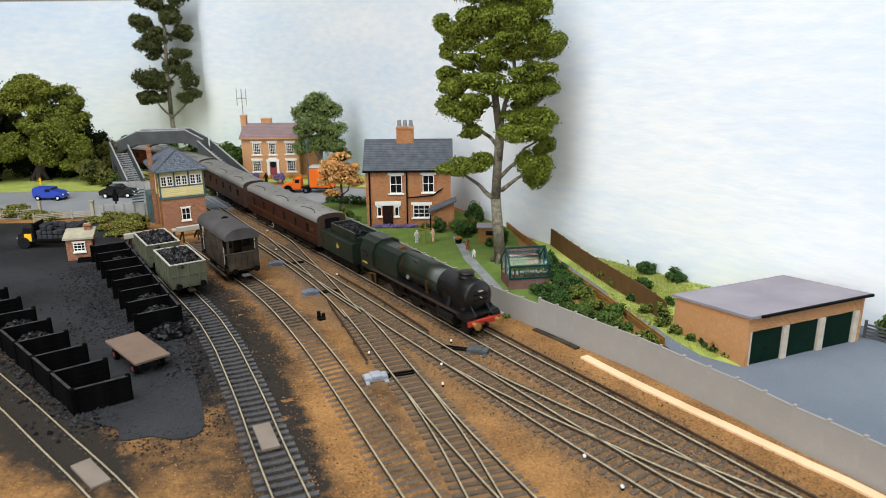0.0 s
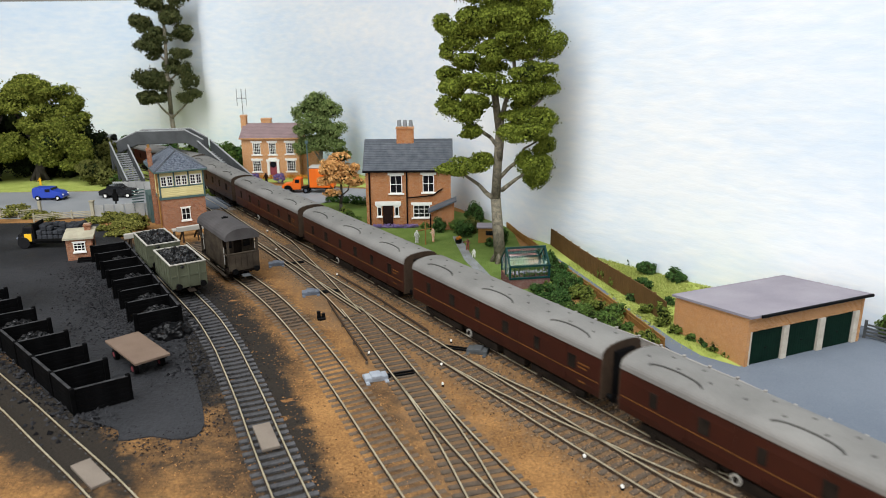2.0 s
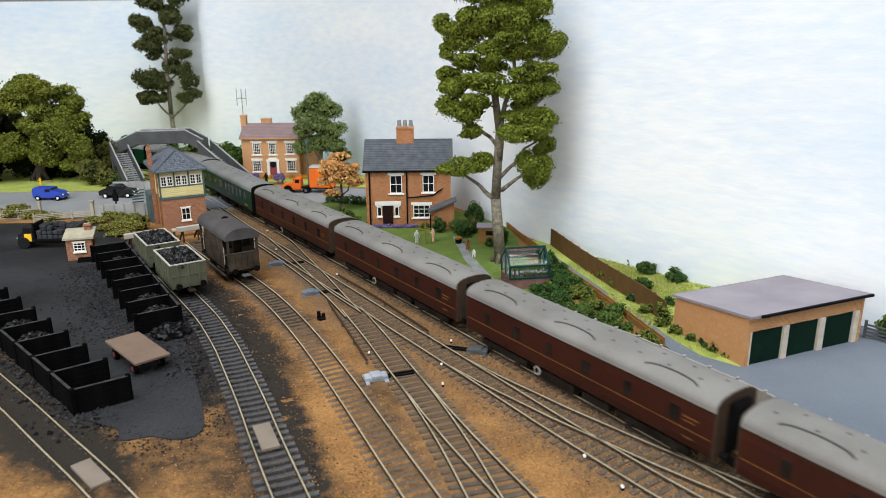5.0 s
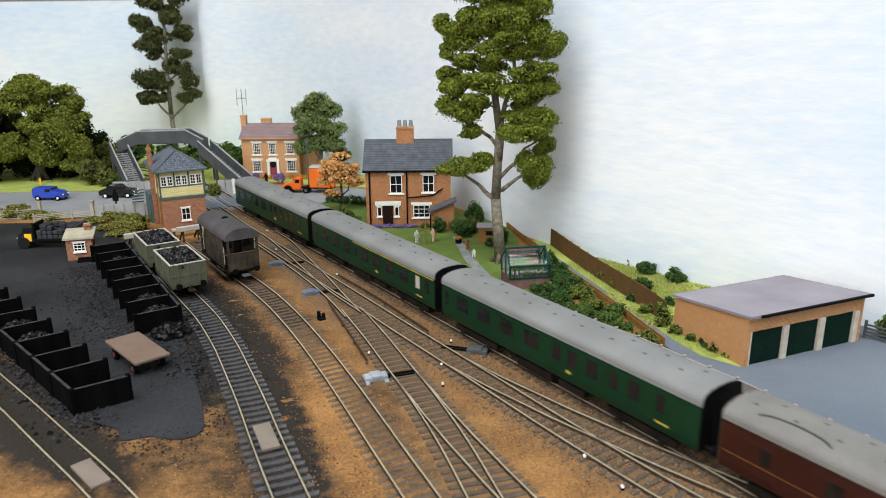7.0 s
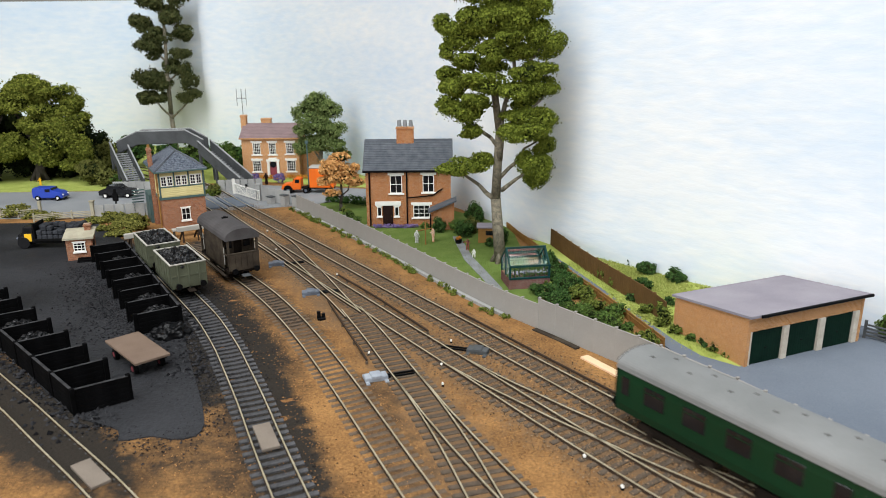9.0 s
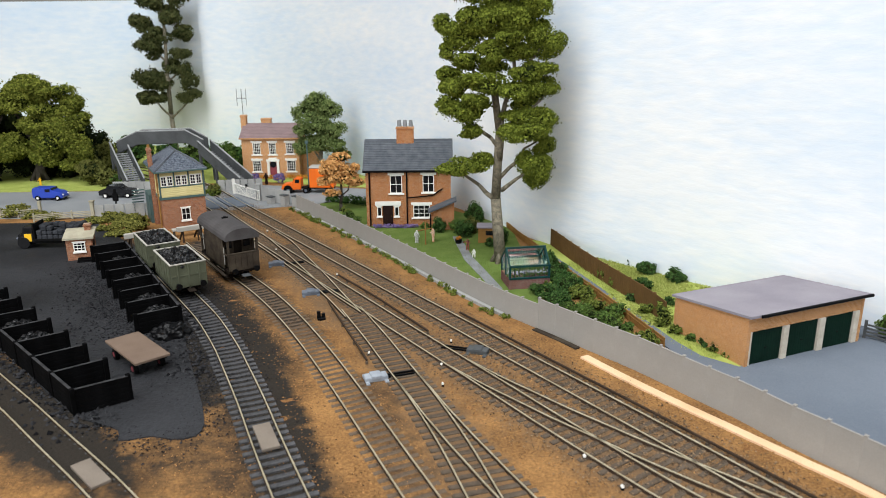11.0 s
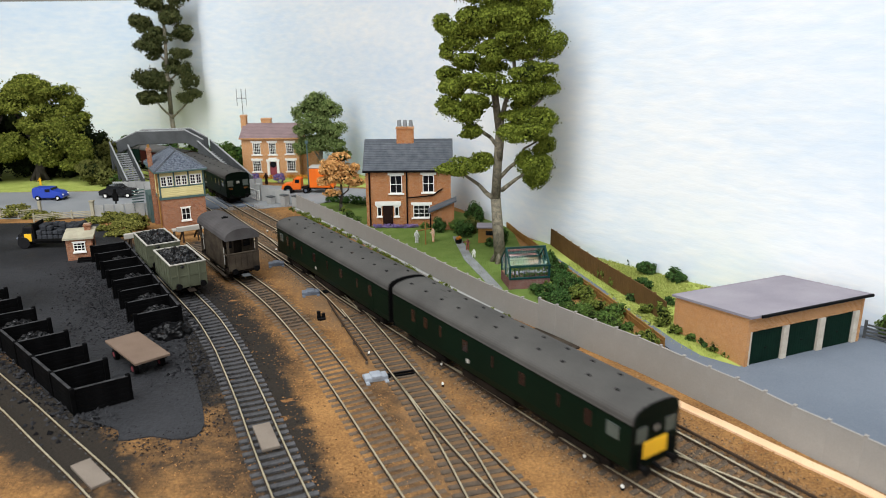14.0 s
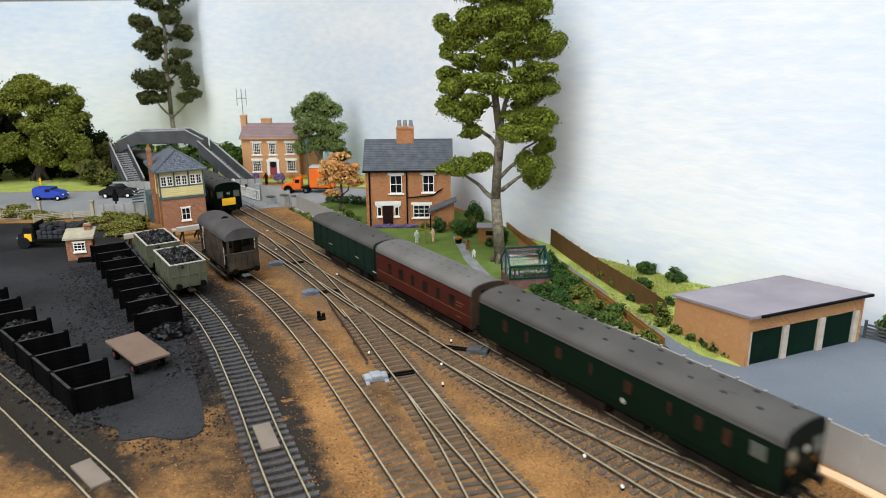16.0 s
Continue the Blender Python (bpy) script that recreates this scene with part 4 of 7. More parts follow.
def coal_heap(x0, x1, y0, y1, z, rise, size, n):
    """Lumps of coal heaped over a rectangle."""
    rng = random.Random(7)
    bm = bmesh.new()
    box(bm, x0, x1, y0, y1, z - 0.15, z + rise * 0.25)
    for _ in range(n):
        u, v = rng.random(), rng.random()
        x, y = x0 + u * (x1 - x0), y0 + v * (y1 - y0)
        zz = z + rise * (0.3 + 0.7 * math.sin(math.pi * u) ** 0.6 * math.sin(math.pi * v) ** 0.6) * rng.uniform(0.7, 1.0)
        s = size * rng.uniform(0.6, 1.5)
        m = Matrix.Translation((x, y, zz)) @ Euler((rng.random() * 6, rng.random() * 6, rng.random() * 6)).to_matrix().to_4x4() @ Matrix.Diagonal((s, s * rng.uniform(0.5, 1), s * rng.uniform(0.4, 0.9), 1))
        for v in bmesh.ops.create_icosphere(bm, subdivisions=1, radius=1.0, matrix=m)["verts"]:
            v.co += Vector((rng.uniform(-1, 1), rng.uniform(-1, 1), rng.uniform(-1, 1))) * s * 0.25 * CM
    return bm


# ---- plants ----
def foliage(name, clumps, per, size, material, parent=None, seed=1, label="", kind="", core=0.0):
    """Many small leaves in the shells of lumpy clumps, each (x, y, z, rx, ry, rz); core: size of each clump's dense
    core, coloured dark as its inner shade.
    """
    rng = np.random.default_rng(seed)
    quads = []
    mass = bmesh.new()
    for cx, cy, cz, rx, ry, rz in clumps:
        R, c = np.array([rx, ry, rz]), np.array([cx, cy, cz])
        n = max(14, int(per * (rx * ry + ry * rz + rx * rz) / 3))
        m = 9
        lumps = rng.normal(size=(m, 3))
        lumps /= np.linalg.norm(lumps, axis=1)[:, None]
        big = rng.uniform(0.4, 0.7, m)
        lumps *= (rng.uniform(0.35, 0.66, m))[:, None]
        k = rng.integers(0, m, n)
        d = rng.normal(size=(n, 3)) + lumps[k] * 1.3 + np.array([0, 0, 0.25])
        d /= np.linalg.norm(d, axis=1)[:, None]
        r = big[k] * (0.5 + 0.58 * rng.random(n) ** 0.7) * np.where(rng.random(n) < 0.05, 1.3, 1.0)
        p = (lumps[k] + d * r[:, None]) * R + c
        nrm = d + rng.normal(size=(n, 3)) * 0.7
        nrm /= np.linalg.norm(nrm, axis=1)[:, None]
        u = np.cross(nrm, rng.normal(size=(n, 3)))
        u /= np.linalg.norm(u, axis=1)[:, None] + 1e-9
        v = np.cross(nrm, u)
        s = (size * rng.uniform(0.55, 1.35, n))[:, None]
        quads.append(np.stack([p - u * s - v * s * 0.35, p + u * s * 0.2 - v * s * 0.7 + nrm * s * 0.25, p + u * s + v * s * 0.3, p - u * s * 0.1 + v * s * 0.75 + nrm * s * 0.2], 1))
        # Dense foam-like lumps, coloured near black for the shade between the leaves.
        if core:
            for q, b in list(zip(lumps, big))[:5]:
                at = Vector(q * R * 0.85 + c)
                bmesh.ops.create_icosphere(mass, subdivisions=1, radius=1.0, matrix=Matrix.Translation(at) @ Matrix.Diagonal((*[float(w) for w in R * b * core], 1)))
    q = np.concatenate(quads).reshape(-1, 3) * CM
    me = bpy.data.meshes.new(name)
    me.from_pydata(q.tolist(), [], np.arange(len(q)).reshape(-1, 4).tolist())
    me.materials.append(material)
    ob = new(name, me)
    ob.parent = parent
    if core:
        part("shade_core", mass, LEAF_CORE_SHADE, ob if parent and not parent.parent else parent)
    else:
        mass.free()
    return tagged(ob, label, "", "", kind)


def limb(bm, a, b, r0, r1, bend=0.12, seed=0):
    """A tapering, slightly crooked branch of four lengths."""
    rng = random.Random(seed)
    a, b = Vector(a), Vector(b)
    p, L = a, (b - a).length
    for k in range(4):
        q = a.lerp(b, (k + 1) / 4) + Vector((rng.uniform(-1, 1), rng.uniform(-1, 1), rng.uniform(-0.5, 0.5))) * L * bend * (0 if k == 3 else 1) * 0.5
        ra, rb = r0 + (r1 - r0) * k / 4, r0 + (r1 - r0) * (k + 1) / 4
        rod(bm, p, q, ra, rb, 8)
        p = q


def tree(label, at, trunk, limbs, clumps, per, size, leaves, bark, seed=1, name="tree"):
    root = thing(name, label, "tree", at)
    bm = bmesh.new()
    (x, y, z), r0, r1 = trunk
    limb(bm, (0, 0, -0.1), (x, y, z), r0, r1, 0.05, seed)
    for k in range(5):
        a = k * 1.26 + seed
        rod(bm, (math.cos(a) * r0 * 1.5, math.sin(a) * r0 * 1.5, -0.05), (0, 0, r0 * 3), r0 * 0.45, r0 * 0.3, 6)
    t = part("trunk", bm, bark, root, smooth=True)
    for i, (a, b, ra, rb) in enumerate(limbs):
        bm = bmesh.new()
        limb(bm, a, b, ra, rb, 0.16, seed + i)
        part("limb", bm, bark, t, smooth=True)
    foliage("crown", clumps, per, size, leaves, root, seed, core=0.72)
    return root


def bush(at, r, h, leaves, label, seed=1, size=0.12, per=430, name="bush"):
    root = thing(name, label, "bush", (at[0], at[1], 0))
    rng = random.Random(seed)
    clumps = [(0, 0, h * 0.5, r * 0.7, r * 0.7, h * 0.5)]
    for _ in range(5):
        a = rng.random() * 6.28
        clumps.append((math.cos(a) * r * 0.55, math.sin(a) * r * 0.55, h * rng.uniform(0.25, 0.7), r * 0.5, r * 0.5, h * 0.32))
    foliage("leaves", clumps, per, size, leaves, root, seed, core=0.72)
    part("stem", rods([((0, 0, -0.05), (0, 0, h * 0.5), 0.12, 0.06)], 6), BARK_DARK, root)
    return root


tree("tall layered tree with grey trunk and green leaves", (6.4, 75.3, 0), ((-0.9, 0, 30), 0.66, 0.2),
     [((-0.4, 0, 7), (-4.5, 0.6, 10.8), 0.3, 0.1), ((0, 0, 8.2), (3.6, -0.5, 11.0), 0.26, 0.09), ((-0.3, 0, 9.5), (3.8, 0.6, 13.4), 0.25, 0.08), ((-0.5, 0, 13), (-4.4, 0.4, 16.6), 0.25, 0.08), ((-0.3, 0, 11.5), (1.3, 0.3, 20), 0.38, 0.2), ((1.3, 0.3, 20), (4.5, 0, 24.5), 0.2, 0.08), ((0.2, 0, 15), (4.6, 0.6, 18.5), 0.22, 0.08), ((-0.6, 0, 18), (-5.2, 0.5, 23.5), 0.22, 0.07), ((1.3, 0.3, 20), (0.6, 0.3, 28), 0.2, 0.09)],
     [(0.93 * x, y, z, 1.04 * rx, 1.1 * ry, 1.16 * rz) for x, y, z, rx, ry, rz in [(-4.66, 0, 10.8, 2.36, 1.76, 0.82), (-2.47, 0.6, 11.5, 1.57, 1.47, 0.64), (3.63, 0, 11.2, 1.87, 1.87, 1.82), (4.0, 0.6, 9.3, 1.27, 1.38, 0.91), (2.42, -0.9, 14.4, 2.55, 1.87, 0.91), (4.37, 0.3, 15.6, 1.57, 1.67, 1.0), (-4.94, 0, 16.6, 2.16, 1.87, 1.0), (-3.23, -0.8, 17.8, 1.76, 1.47, 0.82), (-5.32, 0.2, 19.2, 1.67, 1.67, 1.09), (-2.09, -1.0, 19.8, 2.36, 1.76, 0.91), (1.12, -1.1, 18.6, 1.87, 1.47, 1.0), (4.28, 0.2, 18.9, 1.96, 1.76, 1.09), (2.98, 0.8, 17.0, 1.76, 1.57, 0.91), (4.65, 0, 23.6, 1.96, 1.76, 1.46), (-4.75, 0.2, 24.2, 2.06, 1.87, 1.19), (-1.9, -0.8, 22.6, 1.87, 1.47, 1.0), (-4.18, 0, 21.8, 1.47, 1.47, 0.82), (-1.52, -0.7, 25.5, 2.36, 1.76, 1.19), (1.67, -0.8, 26.0, 2.55, 1.87, 1.09), (3.53, 0.2, 27.4, 1.96, 1.76, 1.28), (-3.42, 0, 28, 2.16, 1.87, 1.37), (0.0, 0, 29.6, 2.94, 2.36, 1.64), (1.86, -0.6, 16.0, 1.87, 1.47, 0.82), (-3.99, 0.3, 14.6, 1.57, 1.38, 0.73), (2.7, -0.7, 20.6, 1.87, 1.47, 0.91), (-3.23, -0.6, 25.8, 1.87, 1.57, 1.0), (0.56, -1.2, 24.0, 1.67, 1.27, 0.73), (4.28, 0.3, 21.0, 1.57, 1.47, 0.82), (5.02, 0.2, 12.9, 1.27, 1.27, 0.91), (-5.89, 0.1, 22.9, 1.18, 1.18, 0.73), (-6.27, 0.1, 25.2, 1.47, 1.38, 0.91), (-6.08, 0.1, 20.4, 1.27, 1.27, 0.82), (-5.98, 0, 17.6, 1.18, 1.18, 0.73), (-1.2, 0.3, 21.2, 1.8, 1.4, 0.8), (1.6, 0.2, 22.6, 1.9, 1.5, 0.9), (-0.4, 0.3, 27.4, 2.4, 2.0, 1.1), (3.2, 0.2, 25.0, 1.6, 1.4, 0.9)]],
     1350, 0.125, LEAF, BARK, 3)
tree("round mid-green tree beside the brick villa", (-21.8, 125, 0), ((0.2, 0, 11), 0.45, 0.15), [((0, 0, 4), (-2.5, 0, 7), 0.2, 0.08), ((0, 0, 5), (2.4, 0, 8), 0.2, 0.08)],
     [(0.92 * x + 0.2, y, z, 1.05 * rx, 1.05 * ry, 1.2 * rz) for x, y, z, rx, ry, rz in [(0, 0, 14.3, 2.2, 2.0, 1.7), (-1.9, -0.4, 12, 2.1, 2, 1.5), (1.9, 0, 12.2, 2.2, 2, 1.6), (-0.2, -0.9, 10, 2.5, 2, 1.5), (-3.0, 0, 8.6, 2.0, 1.8, 1.3), (2.6, 0, 9.0, 2.1, 1.9, 1.5), (-3.6, 0, 6.0, 1.9, 1.7, 1.0), (2.8, 0, 6.2, 2.1, 1.8, 1.2), (0, -0.9, 7.0, 2.3, 1.8, 1.1), (4.2, 0.6, 4.6, 1.8, 1.6, 1.0)]], 560, 0.17, leaf_mat("leaf_linden", (0.07, 0.105, 0.03), (0.2, 0.25, 0.085)), BARK, 5)
tree("very tall thin tree with dark ragged foliage", (-60.5, 161, 0), ((-0.5, 0, 36), 0.6, 0.22), [((0, 0, 8), (-5, 0, 13), 0.3, 0.1), ((0, 0, 8), (4.6, 0, 12.5), 0.3, 0.1), ((0, 0, 16), (4.4, 0, 19), 0.25, 0.1), ((0, 0, 20), (-4.5, 0, 24), 0.25, 0.1)],
     [(0.95 * x, y, z, 0.95 * rx, 1.0 * ry, 1.15 * rz) for x, y, z, rx, ry, rz in [(-4.8, 0, 12.2, 2.8, 2.2, 1.6), (-2.5, 0, 12.4, 1.8, 2, 1.2), (4.8, 0, 12.6, 2.9, 2.2, 1.3), (-4.2, 0, 16.8, 3.6, 2.6, 2.6), (-1.2, 0, 15.2, 2.3, 2, 1.5), (5.0, 0, 17.0, 2.2, 2, 2.6), (1.2, 0, 18.6, 2.6, 2, 1.5), (-3.6, 0, 22.8, 3.2, 2.5, 1.9), (3.0, 0, 21.8, 2.8, 2.2, 1.4), (-1.0, 0, 25.6, 3.4, 2.4, 1.6), (4.2, 0, 26.0, 2.6, 2, 1.6), (-4.8, 0, 28.2, 2.6, 2.2, 1.6), (1.8, 0, 29.6, 3.2, 2.4, 1.8), (-2.0, 0, 32.6, 3.4, 2.4, 2.0), (3.8, 0, 33.4, 2.6, 2, 1.6), (0, 0, 36.5, 3, 2.4, 2)]], 420, 0.24, leaf_mat("leaf_shadowed", (0.03, 0.042, 0.014), (0.105, 0.11, 0.04)), BARK, 8)
for i, (at, label, clumps) in enumerate([
    ((-73.5, 128, 0), "broad bright green oak over the lawn", [(0, 0, 17.0, 4.6, 3.6, 2.0), (4.2, -0.5, 15.9, 3.8, 3, 1.7), (6.8, 0, 13.4, 3.0, 2.6, 2.2), (-1.5, -1.5, 14.2, 4.2, 3, 2.0), (3.5, -1.2, 12.6, 3.4, 2.6, 1.5), (5.2, -2.4, 8.2, 4.0, 3.0, 3.0), (8.0, -2, 6.2, 2.7, 2.4, 3.2), (3.0, -2.6, 5.0, 2.8, 2.4, 1.8), (8.6, -0.4, 11.0, 2.2, 2, 1.8), (2.0, -2.0, 10.2, 3.0, 2.4, 1.6), (-2.6, -2.2, 6.6, 3.2, 2.6, 2.2), (7.4, -2.4, 3.6, 2.2, 2, 1.5)]),
    ((-81.5, 126, 0), "second bright green oak beside it", [(0, 0, 17.2, 4.2, 3.6, 2.2), (-4, 0, 14.5, 4.4, 3.4, 2.4), (2, -1, 13.2, 3.8, 3, 1.9), (1.0, -2.4, 8.0, 3.8, 3, 2.4), (4.0, -2.6, 6.2, 2.9, 2.6, 2.6), (-3.2, -2, 8.6, 4, 3, 2.6), (-1, -2.8, 4.2, 3.0, 2.4, 1.8)]),
    ((-94, 128, 0), "third oak at the yard's far corner", [(0, 0, 17, 5, 4, 2.6), (3, -1, 13, 4.6, 3.6, 2.4), (-4, 0, 13, 4.6, 3.6, 2.6), (1, -2, 8, 4.6, 3.4, 2.8), (5, -2, 6, 3, 2.6, 2.4)])]):
    tree(label, at, ((0.3, 0, 14), 1.0, 0.4), [((0, 0, 7), (4.5, -0.5, 12), 0.4, 0.15), ((0, 0, 7), (-3.5, 0, 13), 0.4, 0.15), ((0, 0, 5), (4.6, -1.6, 8), 0.3, 0.1)], clumps, 620, 0.19, leaf_mat("oak_leaf", (0.05, 0.07, 0.009), (0.24, 0.26, 0.045)), BARK_DARK, 20 + i)
tree("small autumn tree with pale orange leaves", (-14.8, 101, 0), ((0.2, 0, 5), 0.28, 0.12), [((0, 0, 2), (-1.8, 0, 4.4), 0.13, 0.05), ((0, 0, 2), (1.8, 0, 4.2), 0.13, 0.05)],
     [(0, 0, 7.4, 1.7, 1.6, 1.2), (-1.6, -0.3, 6.2, 1.6, 1.5, 1.2), (1.7, 0, 6.2, 1.6, 1.5, 1.3), (-2.0, 0, 4.6, 1.3, 1.3, 0.9), (2.2, 0, 4.5, 1.3, 1.3, 0.9), (0.2, -0.7, 5.2, 1.7, 1.4, 1.1), (-1.2, -0.8, 3.0, 1.3, 0.9, 0.6)], 420, 0.17, LEAF_ORANGE, BARK_DARK, 31, "autumn_tree")

# hedges and bushes of the gardens, the lane and the verge
def shrubbery(label, line, n, r0, r1, leaves, seed):
    """A run of shrubs of uneven size along a line."""
    rng = random.Random(seed)
    root = thing("shrubbery", label, "shrubbery")
    a, b = Vector(line[0]), Vector(line[1])
    clumps = []
    for k in range(n):
        p, r = a.lerp(b, (k + rng.random()) / n), rng.uniform(r0, r1)
        clumps.append((p.x + rng.uniform(-0.5, 0.5), p.y + rng.uniform(-0.5, 0.5), r * 0.75, r, r, r * 0.85))
    foliage("leaves", clumps, 620, 0.105, leaves, root, seed, core=0.72)


shrubbery("dark green shrubs behind the grey fence", ((9.3, 64.6), (12.0, 58.4)), 7, 0.7, 1.25, LEAF_DARK, 41)
shrubbery("mid-green shrubs behind the grey fence", ((11.2, 59.8), (14.6, 54.2)), 7, 0.8, 1.3, LEAF_MID, 42)
shrubbery("tall dark shrubs between greenhouse and low fence", ((10.9, 70.5), (12.4, 64.4)), 6, 0.8, 1.25, LEAF_DARK, 43)
shrubbery("yellow-green shrubs along the low fence", ((12.2, 65.2), (14.2, 59.2)), 5, 0.55, 0.9, LEAF_LIME, 44)
shrubbery("lime green shrubs at the end of the lane", ((14.8, 54.2), (16.2, 50.8)), 4, 0.6, 0.85, LEAF_LIME, 45)
for i, (x, y, r, h, m, lab) in enumerate([
    (21.0, 73.7, 1.1, 1.9, LEAF_DARK, "dark green shrub on the rough grass"), (21.0, 70.2, 1.2, 1.6, LEAF_DARK, "dark green shrub on the rough grass"), (23.4, 68.0, 1.2, 1.6, LEAF_DARK, "dark green shrub against the painted wall"), (19.6, 65.6, 1.0, 1.4, LEAF_DARK, "dark green shrub beside the timber fence"), (20.9, 61.2, 0.55, 1.0, LEAF_DARK, "small dark shrub by the garage"),
    (16.4, 68.6, 0.8, 1.4, LEAF_LIME, "lime green bush along the back lane"), (17.2, 66.3, 0.8, 1.5, LEAF_LIME, "lime green bush along the back lane"), (17.6, 62.4, 0.65, 0.9, LEAF_DARK, "low dark bush along the back lane"), (18.2, 59.3, 0.75, 1.2, LEAF_LIME, "lime green bush along the back lane"), (18.7, 56.6, 0.9, 1.9, LEAF_LIME, "lime green bush at the garage corner"),
    (19.3, 54.6, 0.6, 0.9, LEAF_LIME, "low bush against the garage wall"), (20.3, 53.2, 0.5, 0.8, LEAF_MID, "low bush against the garage wall"), (20.9, 52.0, 0.5, 0.8, LEAF_DARK, "low bush against the garage wall"), (21.3, 51.0, 0.6, 0.9, LEAF_LIME, "low bush against the garage wall"), (22.0, 50.0, 0.5, 0.6, LEAF_LIME, "low bush against the garage wall"),
    (13.2, 63.5, 0.8, 1.2, LEAF_LIME, "yellow-green bush beside the low fence"), (12.5, 67.0, 0.8, 1.5, LEAF_LIME, "yellow-green bush beside the low fence"), (14.6, 56.8, 0.9, 1.2, LEAF_LIME, "lime green bush by the lane's end"), (15.4, 55.1, 0.7, 1.0, LEAF_MID, "green bush by the lane's end"),
    (11.3, 70.6, 1.0, 2.6, LEAF_DARK, "tall dark shrub beside the greenhouse"), (11.0, 67.8, 0.9, 1.7, LEAF_DARK, "dark shrub beside the greenhouse"), (10.3, 65.9, 0.6, 0.9, LEAF_LIME, "yellow-green tuft by the greenhouse"),
    (2.6, 85.8, 1.3, 2.3, LEAF_DARK, "dark garden shrub by the house"), (3.8, 87.8, 1.3, 2.6, LEAF_OLIVE, "olive garden shrub by the shed"), (4.3, 93.0, 1.4, 3.0, LEAF_DARK, "tall dark shrub behind the shed"), (1.9, 88.3, 1.0, 1.8, LEAF_MID, "green shrub at the house corner"), (7.4, 82.0, 0.9, 2.2, LEAF_DARK, "dark shrub behind the tall tree"), (5.6, 81.6, 0.7, 1.1, LEAF_DARK, "small dark shrub by the shed"),
    (-0.6, 88.5, 1.1, 1.9, LEAF_DARK, "round dark shrub before the house"), (-2.4, 90.4, 0.7, 0.9, LEAF_MID, "low shrub under the window"), (-12.9, 94.5, 1.0, 1.6, LEAF_MID, "green shrub at the garden fence"), (-11.4, 91.2, 0.9, 1.6, LEAF_MID, "green shrub at the garden fence"), (-13.6, 97.6, 0.8, 1.4, LEAF_LIME, "light green shrub at the garden fence"),
    (12.0, 70.2, 1.2, 1.6, LEAF_DARK, "dark spreading shrub behind the greenhouse"), (12.8, 66.4, 1.1, 1.6, LEAF_MID, "broad dark shrub between greenhouse and low fence"), (14.9, 58.0, 1.25, 1.5, LEAF_MID, "broad green shrub beside the low fence"), (16.5, 53.4, 0.9, 1.1, LEAF_LIME, "lime green shrub at the low fence's end"), (13.6, 63.2, 0.9, 1.6, LEAF_LIME, "yellow-green shrub against the low fence"),
    (36.5, 53.2, 1.2, 2.4, LEAF_MID, "green bush beyond the dark fence"), (38.6, 51.2, 1.2, 2.3, LEAF_LIME, "green bush beyond the dark fence")]):
    bush((x, y), r, h, m, lab, 50 + i)
for i, (x, y, r, h) in enumerate([(-46, 96.6, 2.0, 1.6), (-43.2, 94.6, 2.2, 1.8), (-40.5, 91.8, 1.9, 1.6), (-44.6, 91.0, 1.7, 1.1), (-42.0, 88.5, 1.5, 1.0), (-48.4, 95.4, 1.6, 1.2), (-58.5, 99, 1.9, 1.4), (-61.8, 99.5, 2.0, 2.2), (-55, 97.5, 1.5, 1.2), (-65, 99, 2.2, 1.9)]):
    bush((x, y), r * 1.1, h * 0.72, LEAF_SCRUB, "yellow-olive rough scrub on the yard's bank", 90 + i, 0.15, 330, "scrub")
# The near-black shrubs are a hedge coloured as the dark shade behind the oaks.
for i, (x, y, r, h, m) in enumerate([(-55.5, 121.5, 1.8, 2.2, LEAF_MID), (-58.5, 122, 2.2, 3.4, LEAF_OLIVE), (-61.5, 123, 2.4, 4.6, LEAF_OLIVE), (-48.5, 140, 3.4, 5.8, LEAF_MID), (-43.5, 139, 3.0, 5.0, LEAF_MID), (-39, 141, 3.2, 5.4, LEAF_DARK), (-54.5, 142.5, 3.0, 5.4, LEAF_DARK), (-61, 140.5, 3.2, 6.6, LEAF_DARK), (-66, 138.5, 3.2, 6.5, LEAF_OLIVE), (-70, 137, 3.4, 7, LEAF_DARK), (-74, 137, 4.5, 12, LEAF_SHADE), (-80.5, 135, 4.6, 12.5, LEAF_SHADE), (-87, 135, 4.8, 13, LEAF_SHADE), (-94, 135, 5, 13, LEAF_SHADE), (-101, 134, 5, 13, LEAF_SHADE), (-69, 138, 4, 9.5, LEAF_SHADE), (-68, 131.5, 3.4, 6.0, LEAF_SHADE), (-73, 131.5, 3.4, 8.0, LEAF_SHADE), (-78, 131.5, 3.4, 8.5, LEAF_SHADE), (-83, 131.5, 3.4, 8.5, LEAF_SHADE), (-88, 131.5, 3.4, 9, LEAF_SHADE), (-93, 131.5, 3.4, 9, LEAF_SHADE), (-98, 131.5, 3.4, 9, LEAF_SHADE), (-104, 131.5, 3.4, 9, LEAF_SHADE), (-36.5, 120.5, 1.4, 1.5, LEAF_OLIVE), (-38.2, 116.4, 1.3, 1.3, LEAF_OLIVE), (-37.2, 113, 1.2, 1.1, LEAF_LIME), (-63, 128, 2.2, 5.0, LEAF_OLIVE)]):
    bush((x, y), r, h, m, "rough green shrub by the footbridge" if i < 5 else "dense shrub along the line's edge, green or coloured as deep shade", 120 + i, 0.28, 110)
WEEDS = thing("weeds", "yellow-green weeds along the concrete fence plinth", "weeds", kind="stuff")
rngw = random.Random(4)
